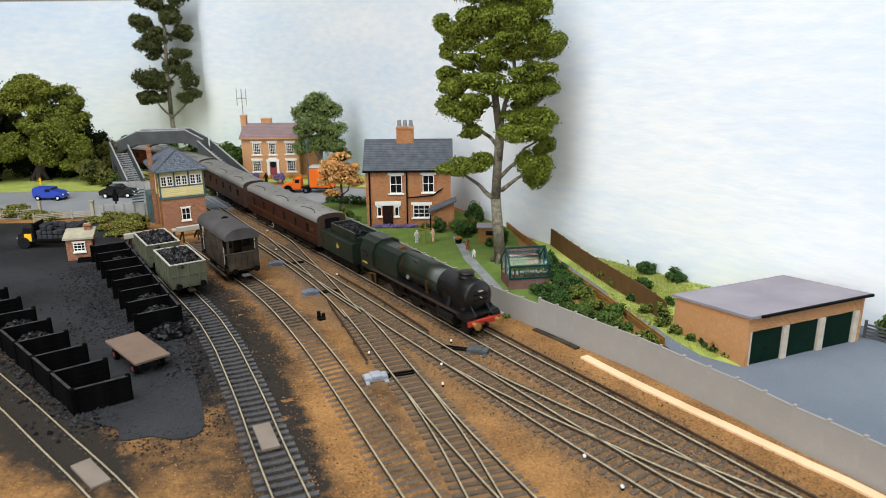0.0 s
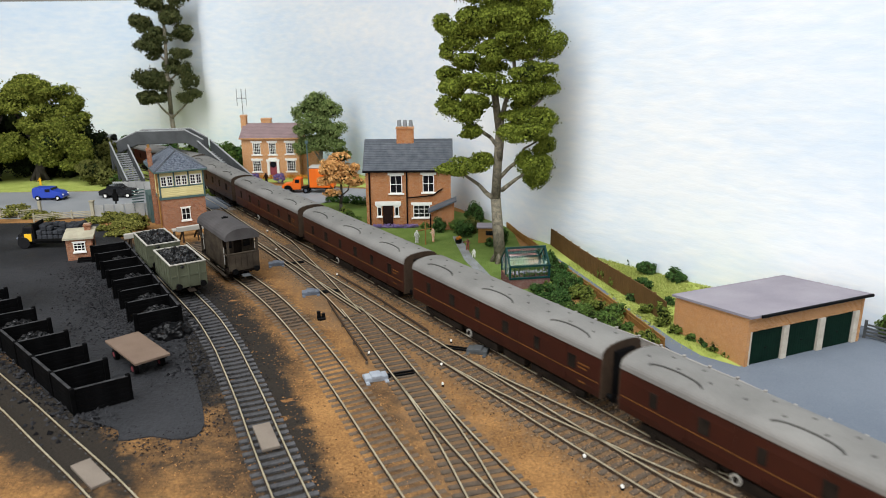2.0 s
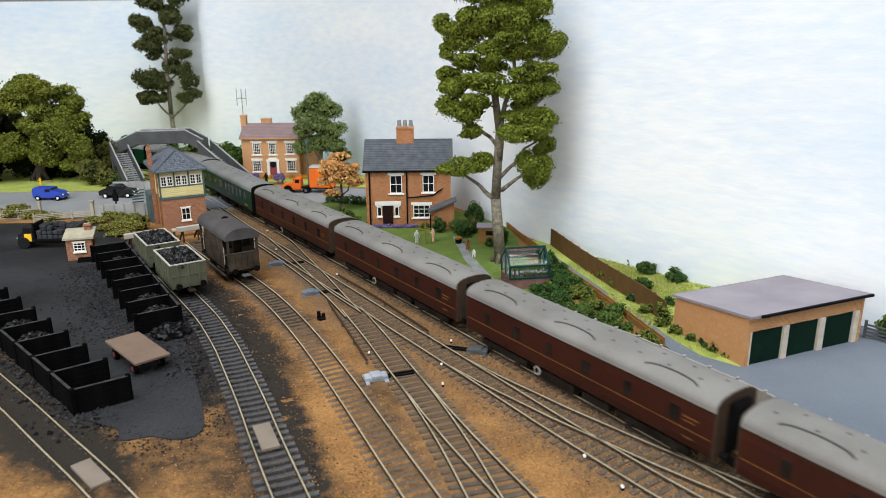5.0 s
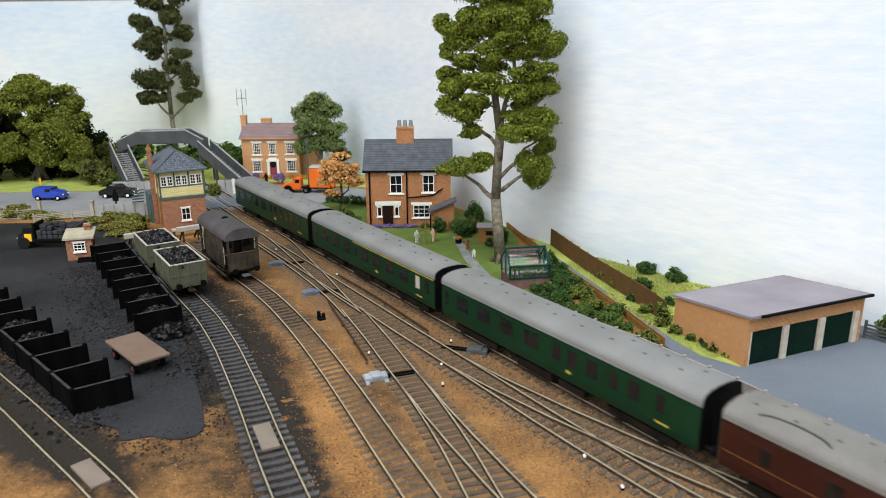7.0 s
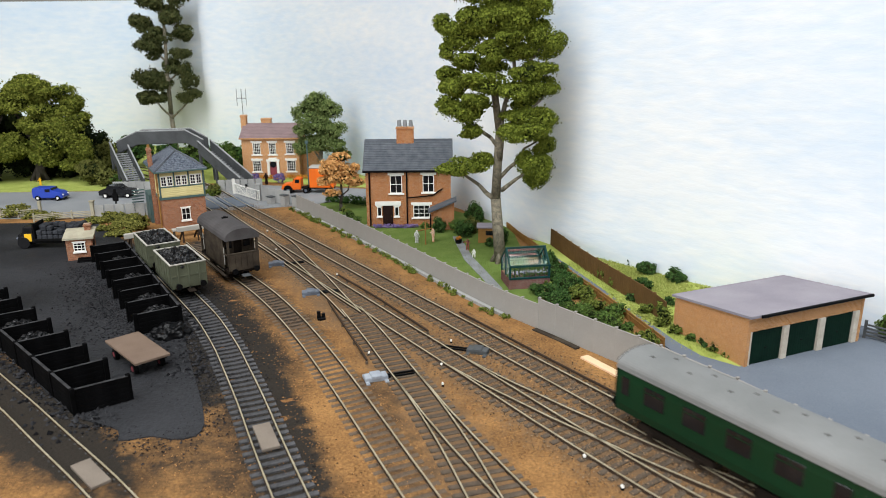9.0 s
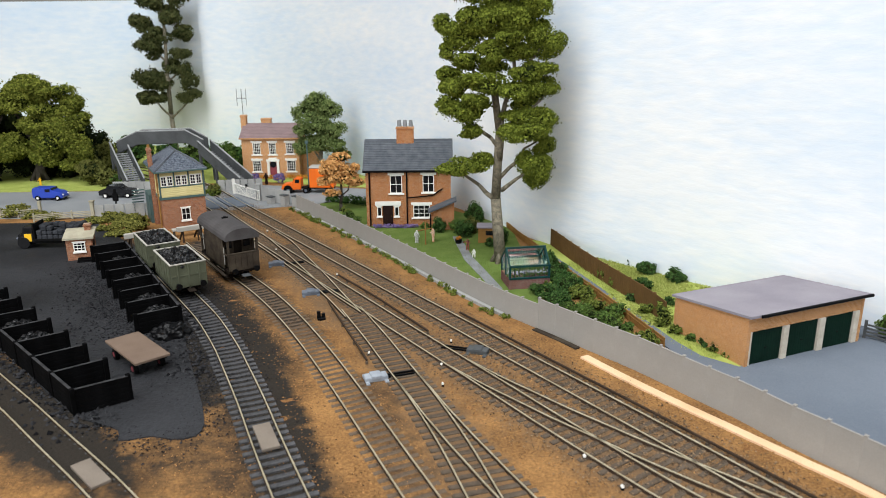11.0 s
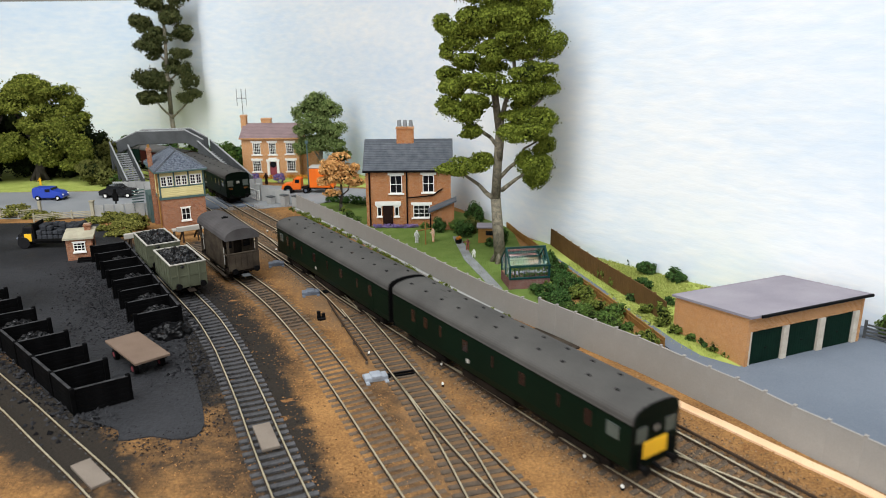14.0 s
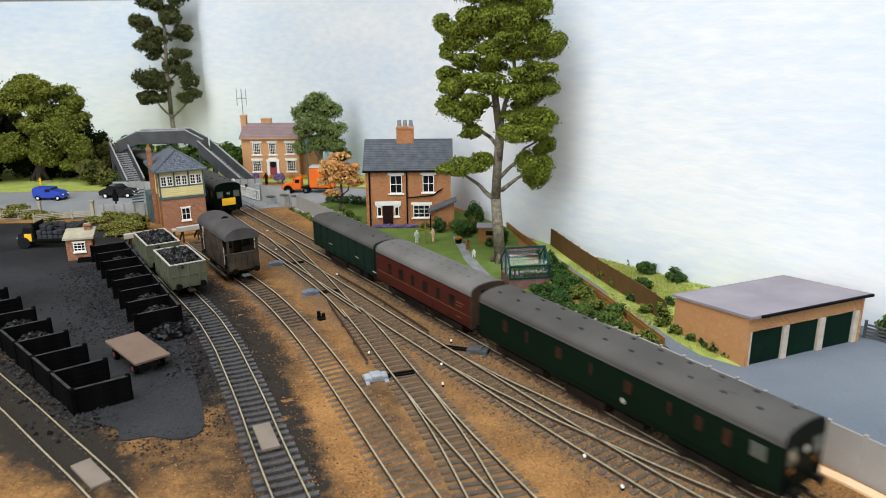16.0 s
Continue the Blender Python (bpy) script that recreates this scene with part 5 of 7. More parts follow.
WEED_LINE = offset(spline([(-21.6, 102.4), (-9.1, 83.2), (3.45, 62.6), (6.2, 58.8)], 1.0), -0.8)
foliage("leaves", [(q.x + rngw.uniform(-0.3, 0.3), q.y + rngw.uniform(-0.4, 0.4), 0.22, 0.4 * rngw.uniform(0.5, 1.3), 0.4, 0.34 * rngw.uniform(0.4, 1.2)) for q in WEED_LINE for _ in range(2) if rngw.random() < 0.7], 650, 0.1, LEAF_LIME, WEEDS, 6)
TUFTS = thing("grass_tufts", "pale rough grass blades on the bank", "grass", kind="stuff")
foliage("blades", [(a[0] + (b[0] - a[0]) * u + rngw.uniform(-0.4, 0.4), a[1] + (b[1] - a[1]) * u, 0.08, 1.0, 1.0, 0.14) for a, b in (((14, 81), (20.4, 58)), ((16, 78.4), (23, 62)), ((19, 73.6), (24.4, 64)), ((22.5, 69.8), (29, 62.4)), ((15.6, 64), (18.4, 56.6))) for u in [k / 11 for k in range(12)]], 240, 0.16, leaf_mat("dry_grass", (0.24, 0.28, 0.06), (0.44, 0.46, 0.14)), TUFTS, 9)
HEDGEROW = thing("garden_hedge", "clipped dark green garden hedge", "hedge")
foliage("leaves", [(-17.5 + 0.7 * k, 107.2 - 0.35 * k, 0.7, 0.6, 0.5, 0.7) for k in range(16)], 420, 0.15, LEAF_DARK, HEDGEROW, 12)
LAVENDER = thing("lavender_bed", "purple lavender along the house front", "flower bed")
foliage("bloom", [(-9.0 + 0.45 * k, 90.7, 0.3, 0.4, 0.35, 0.33) for k in range(13)], 900, 0.09, FLOWER_PURPLE, LAVENDER, 13)
MARIGOLD = thing("marigold_bed", "orange flower bed before the villa", "flower bed")
foliage("bloom", [(-35.5 + 0.7 * k, 127.0, 0.4, 0.5, 0.4, 0.4) for k in range(22)], 500, 0.13, FLOWER_ORANGE, MARIGOLD, 14)
for x in (-33.0, -28.6):
    pb = thing("purple_shrub", "rounded purple flowering shrub by the villa gate", "flowering shrub", (x, 122.5, 0))
    foliage("flowers", [(0, 0, 1.0, 1.1, 0.9, 1.0)], 420, 0.16, FLOWER_PURPLE, pb, 15)


# ---- fences ----
def along(points, step):
    line = spline(points, step)
    for a, b in zip(line[:-1], line[1:]):
        yield a, b, math.degrees(math.atan2(b.y - a.y, b.x - a.x)), (b - a).length


def shared(name, bm, material):
    bmesh.ops.scale(bm, vec=(CM, CM, CM), verts=bm.verts)
    me = bpy.data.meshes.new(name)
    bm.to_mesh(me)
    bm.free()
    me.materials.append(material)
    return me


def piece(name, mesh, parent, x, y, z=0.0, turn=0.0):
    ob = new(name, mesh)
    ob.parent = parent
    ob.matrix_basis = pose(x * CM, y * CM, z * CM, 0, 0, turn)
    return ob


FENCE_FAR = [(-21.6, 102.4), (-9.1, 83.2), (3.45, 62.6), (8.2, 56.1)]
FENCE_NEAR = [(8.12, 56.28), (11.75, 51.4), (14.5, 47.8), (17.1, 43.7), (18.95, 41.0), (20.85, 37.5), (23.0, 34.2), (35, 14.8)]


def panel_fence(label, line, h):
    root = thing("panel_fence", label, "fence")
    panel = shared("panel", boxes((0.07, 2.0, -0.05, 0.05, 0, h), bevel=0.02), FENCE_GREY)
    post = shared("post", boxes((-0.09, 0.09, -0.04, 0.16, 0, h + 0.12), (-0.11, 0.11, -0.06, 0.18, h + 0.1, h + 0.17), bevel=0.02), FENCE_GREY)
    # A near-black strip fills each gap between panels in place of its shade.
    joint_shade = shared("joint_shade", boxes((0.0, 0.06, -0.03, 0.03, 0, h - 0.02)), UNDER)
    cap = shared("coping", boxes((0.1, 1.96, -0.07, 0.07, h, h + 0.06), bevel=0.01), FENCE_GREY)
    length = 0.2 * (len(spline(line, 0.2)) - 1)
    for a, b, turn, L in along(line, 0.9995 * length / round(length / 2.06)):
        t = turn + random.uniform(-0.8, 0.8)
        piece("panel", panel, root, a.x, a.y, 0, t)
        piece("post", post, root, a.x, a.y, 0, t)
        piece("joint_shade", joint_shade, root, a.x, a.y, 0, t)
        piece("coping", cap, root, a.x, a.y, 0, t)


panel_fence("pale grey concrete panel fence on a low plinth", FENCE_FAR, 2.2)
panel_fence("taller pale grey panel fence beside the forecourt", FENCE_NEAR, 2.68)
plinth = thing("plinth", "concrete plinth along the fence's foot", "plinth")
part("kerb", ribbon(bmesh.new(), offset(spline(FENCE_FAR, 3)[:-1], -0.35), 0.4, 0, 0.3), CONCRETE, plinth)
edge = thing("board_edge", "bare pine strip along the baseboard", "timber strip")
part("strip", ribbon(bmesh.new(), spline([(10.9, 50.4), (13.1, 46.8), (15.75, 42.9), (18.2, 39.5), (21.0, 35.6), (23.3, 32.3), (34.6, 13.6)], 2.0), 0.72, -0.05, 0.16), PINE, edge)
dark_edge = thing("board_edge", "dark brown strip along the baseboard", "timber strip")
part("strip", ribbon(bmesh.new(), spline([(7.75, 56.0), (9.55, 53.65), (11.25, 51.15)], 1.0), 0.5, -0.05, 0.14), VAN_BROWN, dark_edge)


def timber_fence(points, h, material, label, step=2.2, rails=False):
    root = thing("timber_fence", label, "fence")
    L0 = step
    boards = [shared("board", boxes((k * L0 / 12 + 0.005, (k + 1) * L0 / 12 - 0.005, -0.04 - 0.02 * (k % 2), 0.04, 0.05, h)), material) for k in range(12)]
    post = shared("post", boxes((-0.09, 0.09, -0.09, 0.09, 0, h * 1.05), bevel=0.02), material)
    rail = shared("rail", boxes((0, L0, -0.1, -0.04, h * 0.6, h * 0.72), bevel=0.01), material)
    for a, b, turn, L in along(points, step):
        for board in boards:
            piece("board", board, root, a.x, a.y, 0, turn)
        piece("post", post, root, a.x, a.y, 0, turn)
        if rails:
            piece("rail", rail, root, a.x, a.y, 0, turn)


timber_fence([(12.9, 82.4), (15.2, 72.0), (17.2, 64.8), (18.6, 59.8), (19.3, 55.6)], 2.15, TIMBER_BROWN, "tall brown close-boarded timber fence")
timber_fence([(8.0, 93.0), (9.4, 86), (11.2, 79), (12.9, 71.0), (14.7, 64.4), (16.6, 56.6), (18.0, 50.8)], 0.85, TIMBER_TAN, "low tan timber fence beside the lane", 2.0, True)


def rail_fence(points, label, h=1.5, material=None, step=2.4, bars=4):
    root = thing("rail_fence", label, "fence")
    m = material or TIMBER_PALE
    post = shared("post", boxes((-0.1, 0.1, -0.1, 0.1, -0.05, h), bevel=0.02), m)
    bar = shared("bar", boxes((0, step, -0.05, 0.05, -0.07, 0.07), bevel=0.015), m)
    for a, b, turn, L in along(points, step):
        piece("post", post, root, a.x, a.y, 0, turn)
        for k in range(bars):
            piece("bar", bar, root, a.x, a.y, h * (0.25 + 0.7 * k / bars), turn)


rail_fence([(-70, 99.5), (-62, 98.0), (-57.8, 99.4)], "weathered pale timber rail fence beside the road")
rail_fence([(-57.0, 95.8), (-54.2, 97.0), (-49.8, 98.3)], "weathered pale timber rail fence beside the road", 1.3)
rail_fence([(34.4, 53.4), (38, 49.6), (42, 45.5)], "dark grey timber rail fence beside the garage", 1.7, BRIDGE_GREY, 2.2)
cw = thing("concrete_fence", "pale concrete panel fence beside the road", "fence")
for k in range(6):
    part("panel", boxes((-49.6 + k * 1.35, -48.3 + k * 1.35, 98.2 + 0.25 * k, 98.35 + 0.25 * k, 0, 1.9), bevel=0.02), CONCRETE, cw)
part("gate_post", boxes((-50.1, -49.6, 98.0, 98.5, 0, 2.4), (-50.2, -49.5, 97.9, 98.6, 2.4, 2.55), bevel=0.04), TIMBER_PALE, cw)
part("gate_post", boxes((-58.2, -57.8, 99.2, 99.6, 0, 2.3), bevel=0.04), TIMBER_PALE, cw)
cw2 = thing("concrete_fence", "pale concrete panel wall beyond the road", "fence")
for k in range(5):
    part("panel", boxes((-54.8 + k * 1.3, -53.55 + k * 1.3, 115.8, 115.95, 0, 1.9), bevel=0.02), CONCRETE, cw2)
cw3 = thing("concrete_fence", "grey concrete fence at the level crossing", "fence")
for k in range(4):
    part("panel", boxes((-28.2 + k * 1.25, -27.0 + k * 1.25, 108.0 - 0.8 * k, 108.15 - 0.8 * k, 0, 2.2), bevel=0.03), CONCRETE, cw3)
cw4 = thing("concrete_fence", "concrete fence by the footbridge stairs", "fence")
for k in range(6):
    part("panel", boxes((-37.4 + k * 1.2, -36.25 + k * 1.2, 116.0 + 0.2 * k, 116.15 + 0.2 * k, 0, 2.0), bevel=0.03), CONCRETE, cw4)


# ---- buildings ----
def sash(root, x0, x1, z0, z1, y, cols=2, rows=2, surround=0.28, sill=True):
    """A window with a stone surround in a wall that faces -y."""
    w = part("window", boxes((x0, x1, y - 0.04, y + 0.02, z0, z1)), WINDOW_DARK, root)
    f = bmesh.new()
    for a, b, c, d in ((x0, x0 + 0.1, z0, z1), (x1 - 0.1, x1, z0, z1), (x0 + 0.1, x1 - 0.1, z0, z0 + 0.1), (x0 + 0.1, x1 - 0.1, z1 - 0.1, z1)):
        box(f, a, b, y - 0.1, y - 0.04, c, d)
    for k in range(1, cols):
        x = x0 + (x1 - x0) * k / cols
        box(f, x - 0.03, x + 0.03, y - 0.09, y - 0.04, z0 + 0.1, z1 - 0.1)
    for k in range(1, rows):
        z = z0 + (z1 - z0) * k / rows
        box(f, x0 + 0.1, x1 - 0.1, y - 0.095, y - 0.04, z - 0.03, z + 0.03)
    part("window_frame", f, WHITE, w)
    part("lintel", boxes((x0 - surround, x1 + surround, y - 0.12, y, z1, z1 + surround * 1.2), bevel=0.03), WHITE, w)
    if sill:
        part("sill", boxes((x0 - surround * 0.9, x1 + surround * 0.9, y - 0.18, y, z0 - 0.22, z0), bevel=0.03), WHITE, w)
    return w


def slate_roof(root, x0, x1, y_eave, z_eave, y_ridge, z_ridge, y_back, material, rows=16, name="roof"):
    """Both slopes of a gabled roof, the front one in lapped courses."""
    bm = prism([(y_eave, z_eave), (y_ridge, z_ridge), (y_back, z_eave), (y_back, z_eave - 0.2), (y_ridge, z_ridge - 0.25), (y_eave, z_eave - 0.2)], x0, x1)
    r = part(name, bm, material, root)
    dy, dz = (y_ridge - y_eave) / rows, (z_ridge - z_eave) / rows
    for k in range(rows):
        c = bmesh.new()
        y, z = y_eave + dy * k, z_eave + dz * k
        vs = [(y - 0.02, z + 0.015), (y + dy * 1.05, z + dz * 1.05 + 0.02), (y + dy * 1.05, z + dz * 1.05 + 0.03), (y - 0.03, z + 0.07)]
        prism(vs, x0 + 0.02, x1 - 0.02, c)
        part("slate_course", c, material, r)
    part("ridge_tile", boxes((x0, x1, y_ridge - 0.12, y_ridge + 0.12, z_ridge - 0.06, z_ridge + 0.09), bevel=0.05), material, r)
    return r


def gable_walls(root, x0, x1, y0, y1, eave, ridge, material):
    ym = (y0 + y1) / 2
    return part("wall", prism([(y0, 0), (y0, eave), (ym, ridge), (y1, eave), (y1, 0)], x0, x1), material, root)


def chimney(root, x0, x1, y0, y1, z0, z1, pots, material):
    c = part("chimney", boxes((x0, x1, y0, y1, z0, z1), (x0 - 0.08, x1 + 0.08, y0 - 0.08, y1 + 0.08, z1 - 0.3, z1 - 0.1), bevel=0.02), material, root)
    for k in range(pots):
        x = x0 + (x1 - x0) * (k + 0.5) / pots
        part("chimney_pot", rods([((x, (y0 + y1) / 2, z1), (x, (y0 + y1) / 2, z1 + 0.85), 0.3, 0.24)], 12), PATH, c)
    return c


def cottage():
    root = thing("house", "orange brick railway house with grey slate roof", "house", (-10.1, 91.6, 0))
    gable_walls(root, 0, 11.2, 0, 7.6, 7.7, 10.9, BRICK_ORANGE)
    slate_roof(root, -0.35, 11.5, -0.35, 7.65, 3.8, 11.15, 7.95, SLATE, 18)
    part("gutter", boxes((-0.35, 11.5, -0.5, -0.28, 7.42, 7.68), bevel=0.04), BLACK, root)
    chimney(root, 4.0, 6.3, 3.2, 4.4, 10.6, 12.9, 3, BRICK_ORANGE)
    sash(root, 3.2, 4.8, 4.6, 7.0, 0)
    sash(root, 7.5, 9.0, 4.7, 7.0, 0)
    sash(root, 6.2, 8.4, 1.3, 3.0, 0, 3, 3)
    sash(root, 1.4, 2.0, 1.5, 2.8, 0, 1, 1, 0.12)
    sash(root, 3.7, 4.3, 1.5, 2.8, 0, 1, 1, 0.12)
    d = part("door", boxes((2.15, 3.5, -0.06, 0.03, 0.15, 2.95), bevel=0.02), DOOR_DARK, root, "dark brown panelled door")
    part("door_handle", rods([((3.3, -0.06, 1.5), (3.3, -0.16, 1.5), 0.06)]), LINE_GOLD, d)
    part("door_panel", boxes((2.3, 2.75, -0.09, -0.05, 1.7, 2.7), (2.9, 3.35, -0.09, -0.05, 1.7, 2.7), (2.3, 2.75, -0.09, -0.05, 0.4, 1.4), (2.9, 3.35, -0.09, -0.05, 0.4, 1.4)), DOOR_DARK, d)
    part("lintel", boxes((1.15, 4.6, -0.16, 0, 2.95, 3.5), bevel=0.03), WHITE, root)
    part("step", boxes((2.0, 3.7, -0.7, 0, 0, 0.15), bevel=0.02), CONCRETE, root)
    part("downpipe", rods([((0.5, -0.15, 0), (0.5, -0.15, 7.4), 0.1)]), BLACK, root)
    part("downpipe", rods([((5.4, -0.15, 0), (5.4, -0.15, 7.4), 0.1), ((5.4, -0.15, 3.95), (8.8, -0.15, 4.3), 0.08), ((8.8, -0.15, 4.3), (10.1, -0.15, 5.2), 0.08)]), BLACK, root)
    porch = part("lean_to", prism([(8.6, 0), (8.6, 2.5), (11.6, 3.75), (11.6, 0)], 0, 2.2), BRICK_ORANGE, root)
    porch.matrix_basis = Matrix(((0, 1, 0, 0), (-1, 0, 0, 0), (0, 0, 1, 0), (0, 0, 0, 1)))
    pr = part("lean_to_roof", prism([(8.2, 2.4), (11.9, 3.95), (11.9, 4.15), (8.2, 2.6)], 0, 2.6), SLATE, porch)
    part("downpipe", rods([((8.5, -2.3, 0), (8.5, -2.3, 2.3), 0.09)]), BLACK, root)


def villa():
    root = thing("house", "double-fronted brick villa with purple slate roof", "house", (-36.3, 128, 0))
    gable_walls(root, 0, 10.3, 0, 7, 7.4, 9.4, BRICK_VILLA)
    slate_roof(root, -0.3, 10.6, -0.4, 7.4, 3.5, 9.6, 7.4, ROOF_PURPLE, 10)
    part("gutter", boxes((-0.3, 10.6, -0.5, -0.3, 7.2, 7.42)), BRICK_VILLA, root)
    chimney(root, -0.6, 0.35, 2.9, 4.1, 8.4, 11.2, 0, BRICK_VILLA)
    chimney(root, 2.6, 4.4, 5.0, 6.0, 8.6, 10.4, 0, BRICK_VILLA)
    for x0, x1, z0, z1 in ((2.0, 3.4, 4.4, 6.5), (4.9, 6.2, 4.4, 6.5), (8.0, 9.4, 4.5, 6.5), (1.8, 3.3, 1.3, 3.3), (8.0, 9.6, 1.3, 3.3)):
        sash(root, x0, x1, z0, z1, 0, 4, 4, 0.3)
    part("door", boxes((4.9, 6.1, -0.08, 0.02, 0, 2.6), bevel=0.02), DOOR_RED, root, "dull red front door")
    part("fanlight", rods([((5.5, -0.1, 2.6), (5.5, 0.02, 2.6), 0.6)], 20), WINDOW_DARK, root)
    part("door_surround", boxes((4.4, 4.85, -0.25, 0, 0, 3.1), (6.15, 6.6, -0.25, 0, 0, 3.1), (4.3, 6.7, -0.25, 0, 3.1, 3.5), (4.7, 6.3, -0.22, 0, 3.5, 3.8), bevel=0.04), WHITE, root, "white pilastered door surround")
    wing = part("side_wing", boxes((10.3, 13.2, 2, 6.5, 0, 5.2)), BRICK_VILLA, root)
    part("wing_roof", prism([(1.7, 5.1), (4.25, 6.6), (6.8, 5.1)], 10.3, 13.4), ROOF_PURPLE, wing)


def signal_box():
    root = thing("signal_box", "brick and cream timber signal box with slate roof", "signal box", (-36.95, 90.86, 0), 29)
    L, D = 5.6, 9.0
    part("base_wall", boxes((0, L, 0, D, 0, 4.1)), BRICK_RED, root)
    up = part("cabin", boxes((0.0, L, 0.0, D, 4.1, 7.85)), CREAM, root)
    for z in [4.45 + 0.24 * k for k in range(5)]:
        part("weatherboard", boxes((0.1, L - 0.1, -0.06, 0.0, z, z + 0.2), (-0.06, 0.0, 0.1, D - 0.1, z, z + 0.2), bevel=0.02), CREAM, up)
    bands = [(-0.09, L + 0.09, -0.11, 0.02, 4.05, 4.35), (-0.09, L + 0.09, -0.11, 0.02, 7.6, 7.85), (-0.09, L + 0.09, -0.1, 0.02, 5.65, 5.8)] + [(x, x + 0.22, -0.12, 0.02, 4.1, 7.8) for x in (-0.1, L - 0.12)] + [(x, x + 0.18, -0.11, 0.02, 5.7, 7.8) for x in (1.8, 3.62)]
    for b in bands:
        part("green_trim", boxes(b, bevel=0.02), BOX_GREEN, up)
    for b in [(-0.11, 0.02, -0.09, D, 4.05, 4.35), (-0.11, 0.02, -0.09, D, 7.6, 7.85), (-0.12, 0.02, D - 0.12, D + 0.1, 4.1, 7.8)]:
        part("green_trim", boxes(b, bevel=0.02), BOX_GREEN, up)
    for x in (0.2, 2.04, 3.86):
        for k in range(2):
            sash(up, x + 0.76 * k, x + 0.76 * k + 0.72, 5.85, 7.15, -0.02, 2, 3, 0.02, False)
    sash(root, 2.35, 3.5, 1.1, 2.75, 0, 2, 2, 0.12)
    e, z0, z1 = 0.5, 7.85, 10.1
    bm = bmesh.new()
    c = [bm.verts.new(v) for v in ((-e, -e, z0), (L + e, -e, z0), (L + e, D + e, z0), (-e, D + e, z0), (L / 2, 2.4, z1), (L / 2, D - 2.4, z1))]
    for f in ((0, 1, 4), (1, 2, 5, 4), (2, 3, 5), (3, 0, 4, 5), (3, 2, 1, 0)):
        bm.faces.new([c[i] for i in f])
    roof = part("roof", bm, SLATE_BLUE, root, "hipped blue-grey slate roof")
    for a, b in (((-e, -e, z0), (L / 2, 2.4, z1)), ((L + e, -e, z0), (L / 2, 2.4, z1)), ((-e, D + e, z0), (L / 2, D - 2.4, z1)), ((L / 2, 2.4, z1), (L / 2, D - 2.4, z1))):
        part("hip_tile", rods([((a[0], a[1], a[2] + 0.05), (b[0], b[1], b[2] + 0.05), 0.13)], 6), SLATE, roof)
    for k in range(11):
        u = k / 11
        v = u + 0.082
        lo = lambda a, b, w: Vector(a).lerp(Vector(b), w)
        for a, b, p, q in (((-e, -e, z0), (L + e, -e, z0), (L / 2, 2.4, z1), (L / 2, 2.4, z1)), ((-e, D + e, z0), (-e, -e, z0), (L / 2, D - 2.4, z1), (L / 2, 2.4, z1)), ((L + e, -e, z0), (L + e, D + e, z0), (L / 2, 2.4, z1), (L / 2, D - 2.4, z1))):
            n = max(2, round(13 * (1 - u)))
            for j in range(n):
                A, B, C, E = lo(lo(a, p, u), lo(b, q, u), j / n + 0.008), lo(lo(a, p, u), lo(b, q, u), (j + 1) / n - 0.008), lo(lo(a, p, v), lo(b, q, v), (j + 1) / n - 0.008), lo(lo(a, p, v), lo(b, q, v), j / n + 0.008)
                if k % 2 and 0 < j < n - 1:
                    s = (B - A) * 0.5
                    A, B, C, E = A - s, B - s, C - s, E - s
                nn = (B - A).cross(E - A).normalized()
                bm = bmesh.new()
                lift = random.uniform(0.05, 0.075)
                top = [bm.verts.new(w) for w in (A + nn * lift, B + nn * lift, C + nn * 0.03, E + nn * 0.03)]
                bot = [bm.verts.new(w) for w in (A + nn * 0.005, B + nn * 0.005)]
                bm.faces.new(top)
                bm.faces.new((bot[0], bot[1], top[1], top[0]))
                part("slate", bm, SLATE_BLUE, roof)
    part("gutter", boxes((-e, L + e, -e - 0.1, -e + 0.1, z0 - 0.18, z0 + 0.02), (-e - 0.1, -e + 0.1, -e, D + e, z0 - 0.18, z0 + 0.02), bevel=0.03), BOX_GREEN, root)
    st = part("chimney", boxes((-0.55, -0.02, 3.9, 4.8, 0, 10.5), (-0.63, 0.06, 3.82, 4.88, 10.1, 10.3), bevel=0.03), BRICK_RED, root)
    part("chimney_pot", rods([((-0.28, 4.35, 10.5), (-0.28, 4.35, 10.9), 0.2, 0.17)], 12), TIMBER_TAN, st)
    part("bay_pipe", rods([((-0.1, 1.2, 0), (-0.1, 1.2, 7.5), 0.12)]), TIMBER_TAN, root)
    part("steps", boxes(*[(-2.6 + 0.0 * k, -1.0, D - 0.2 + 0.45 * k, D + 0.25 + 0.45 * k, 4.0 - 0.5 * k, 4.1 - 0.5 * k) for k in range(8)]), BOX_GREEN, root, "green timber access steps")
    part("door_porch", boxes((-0.9, 0, 5.2, D, 0, 4.0), bevel=0.03), BOX_GREEN, root)


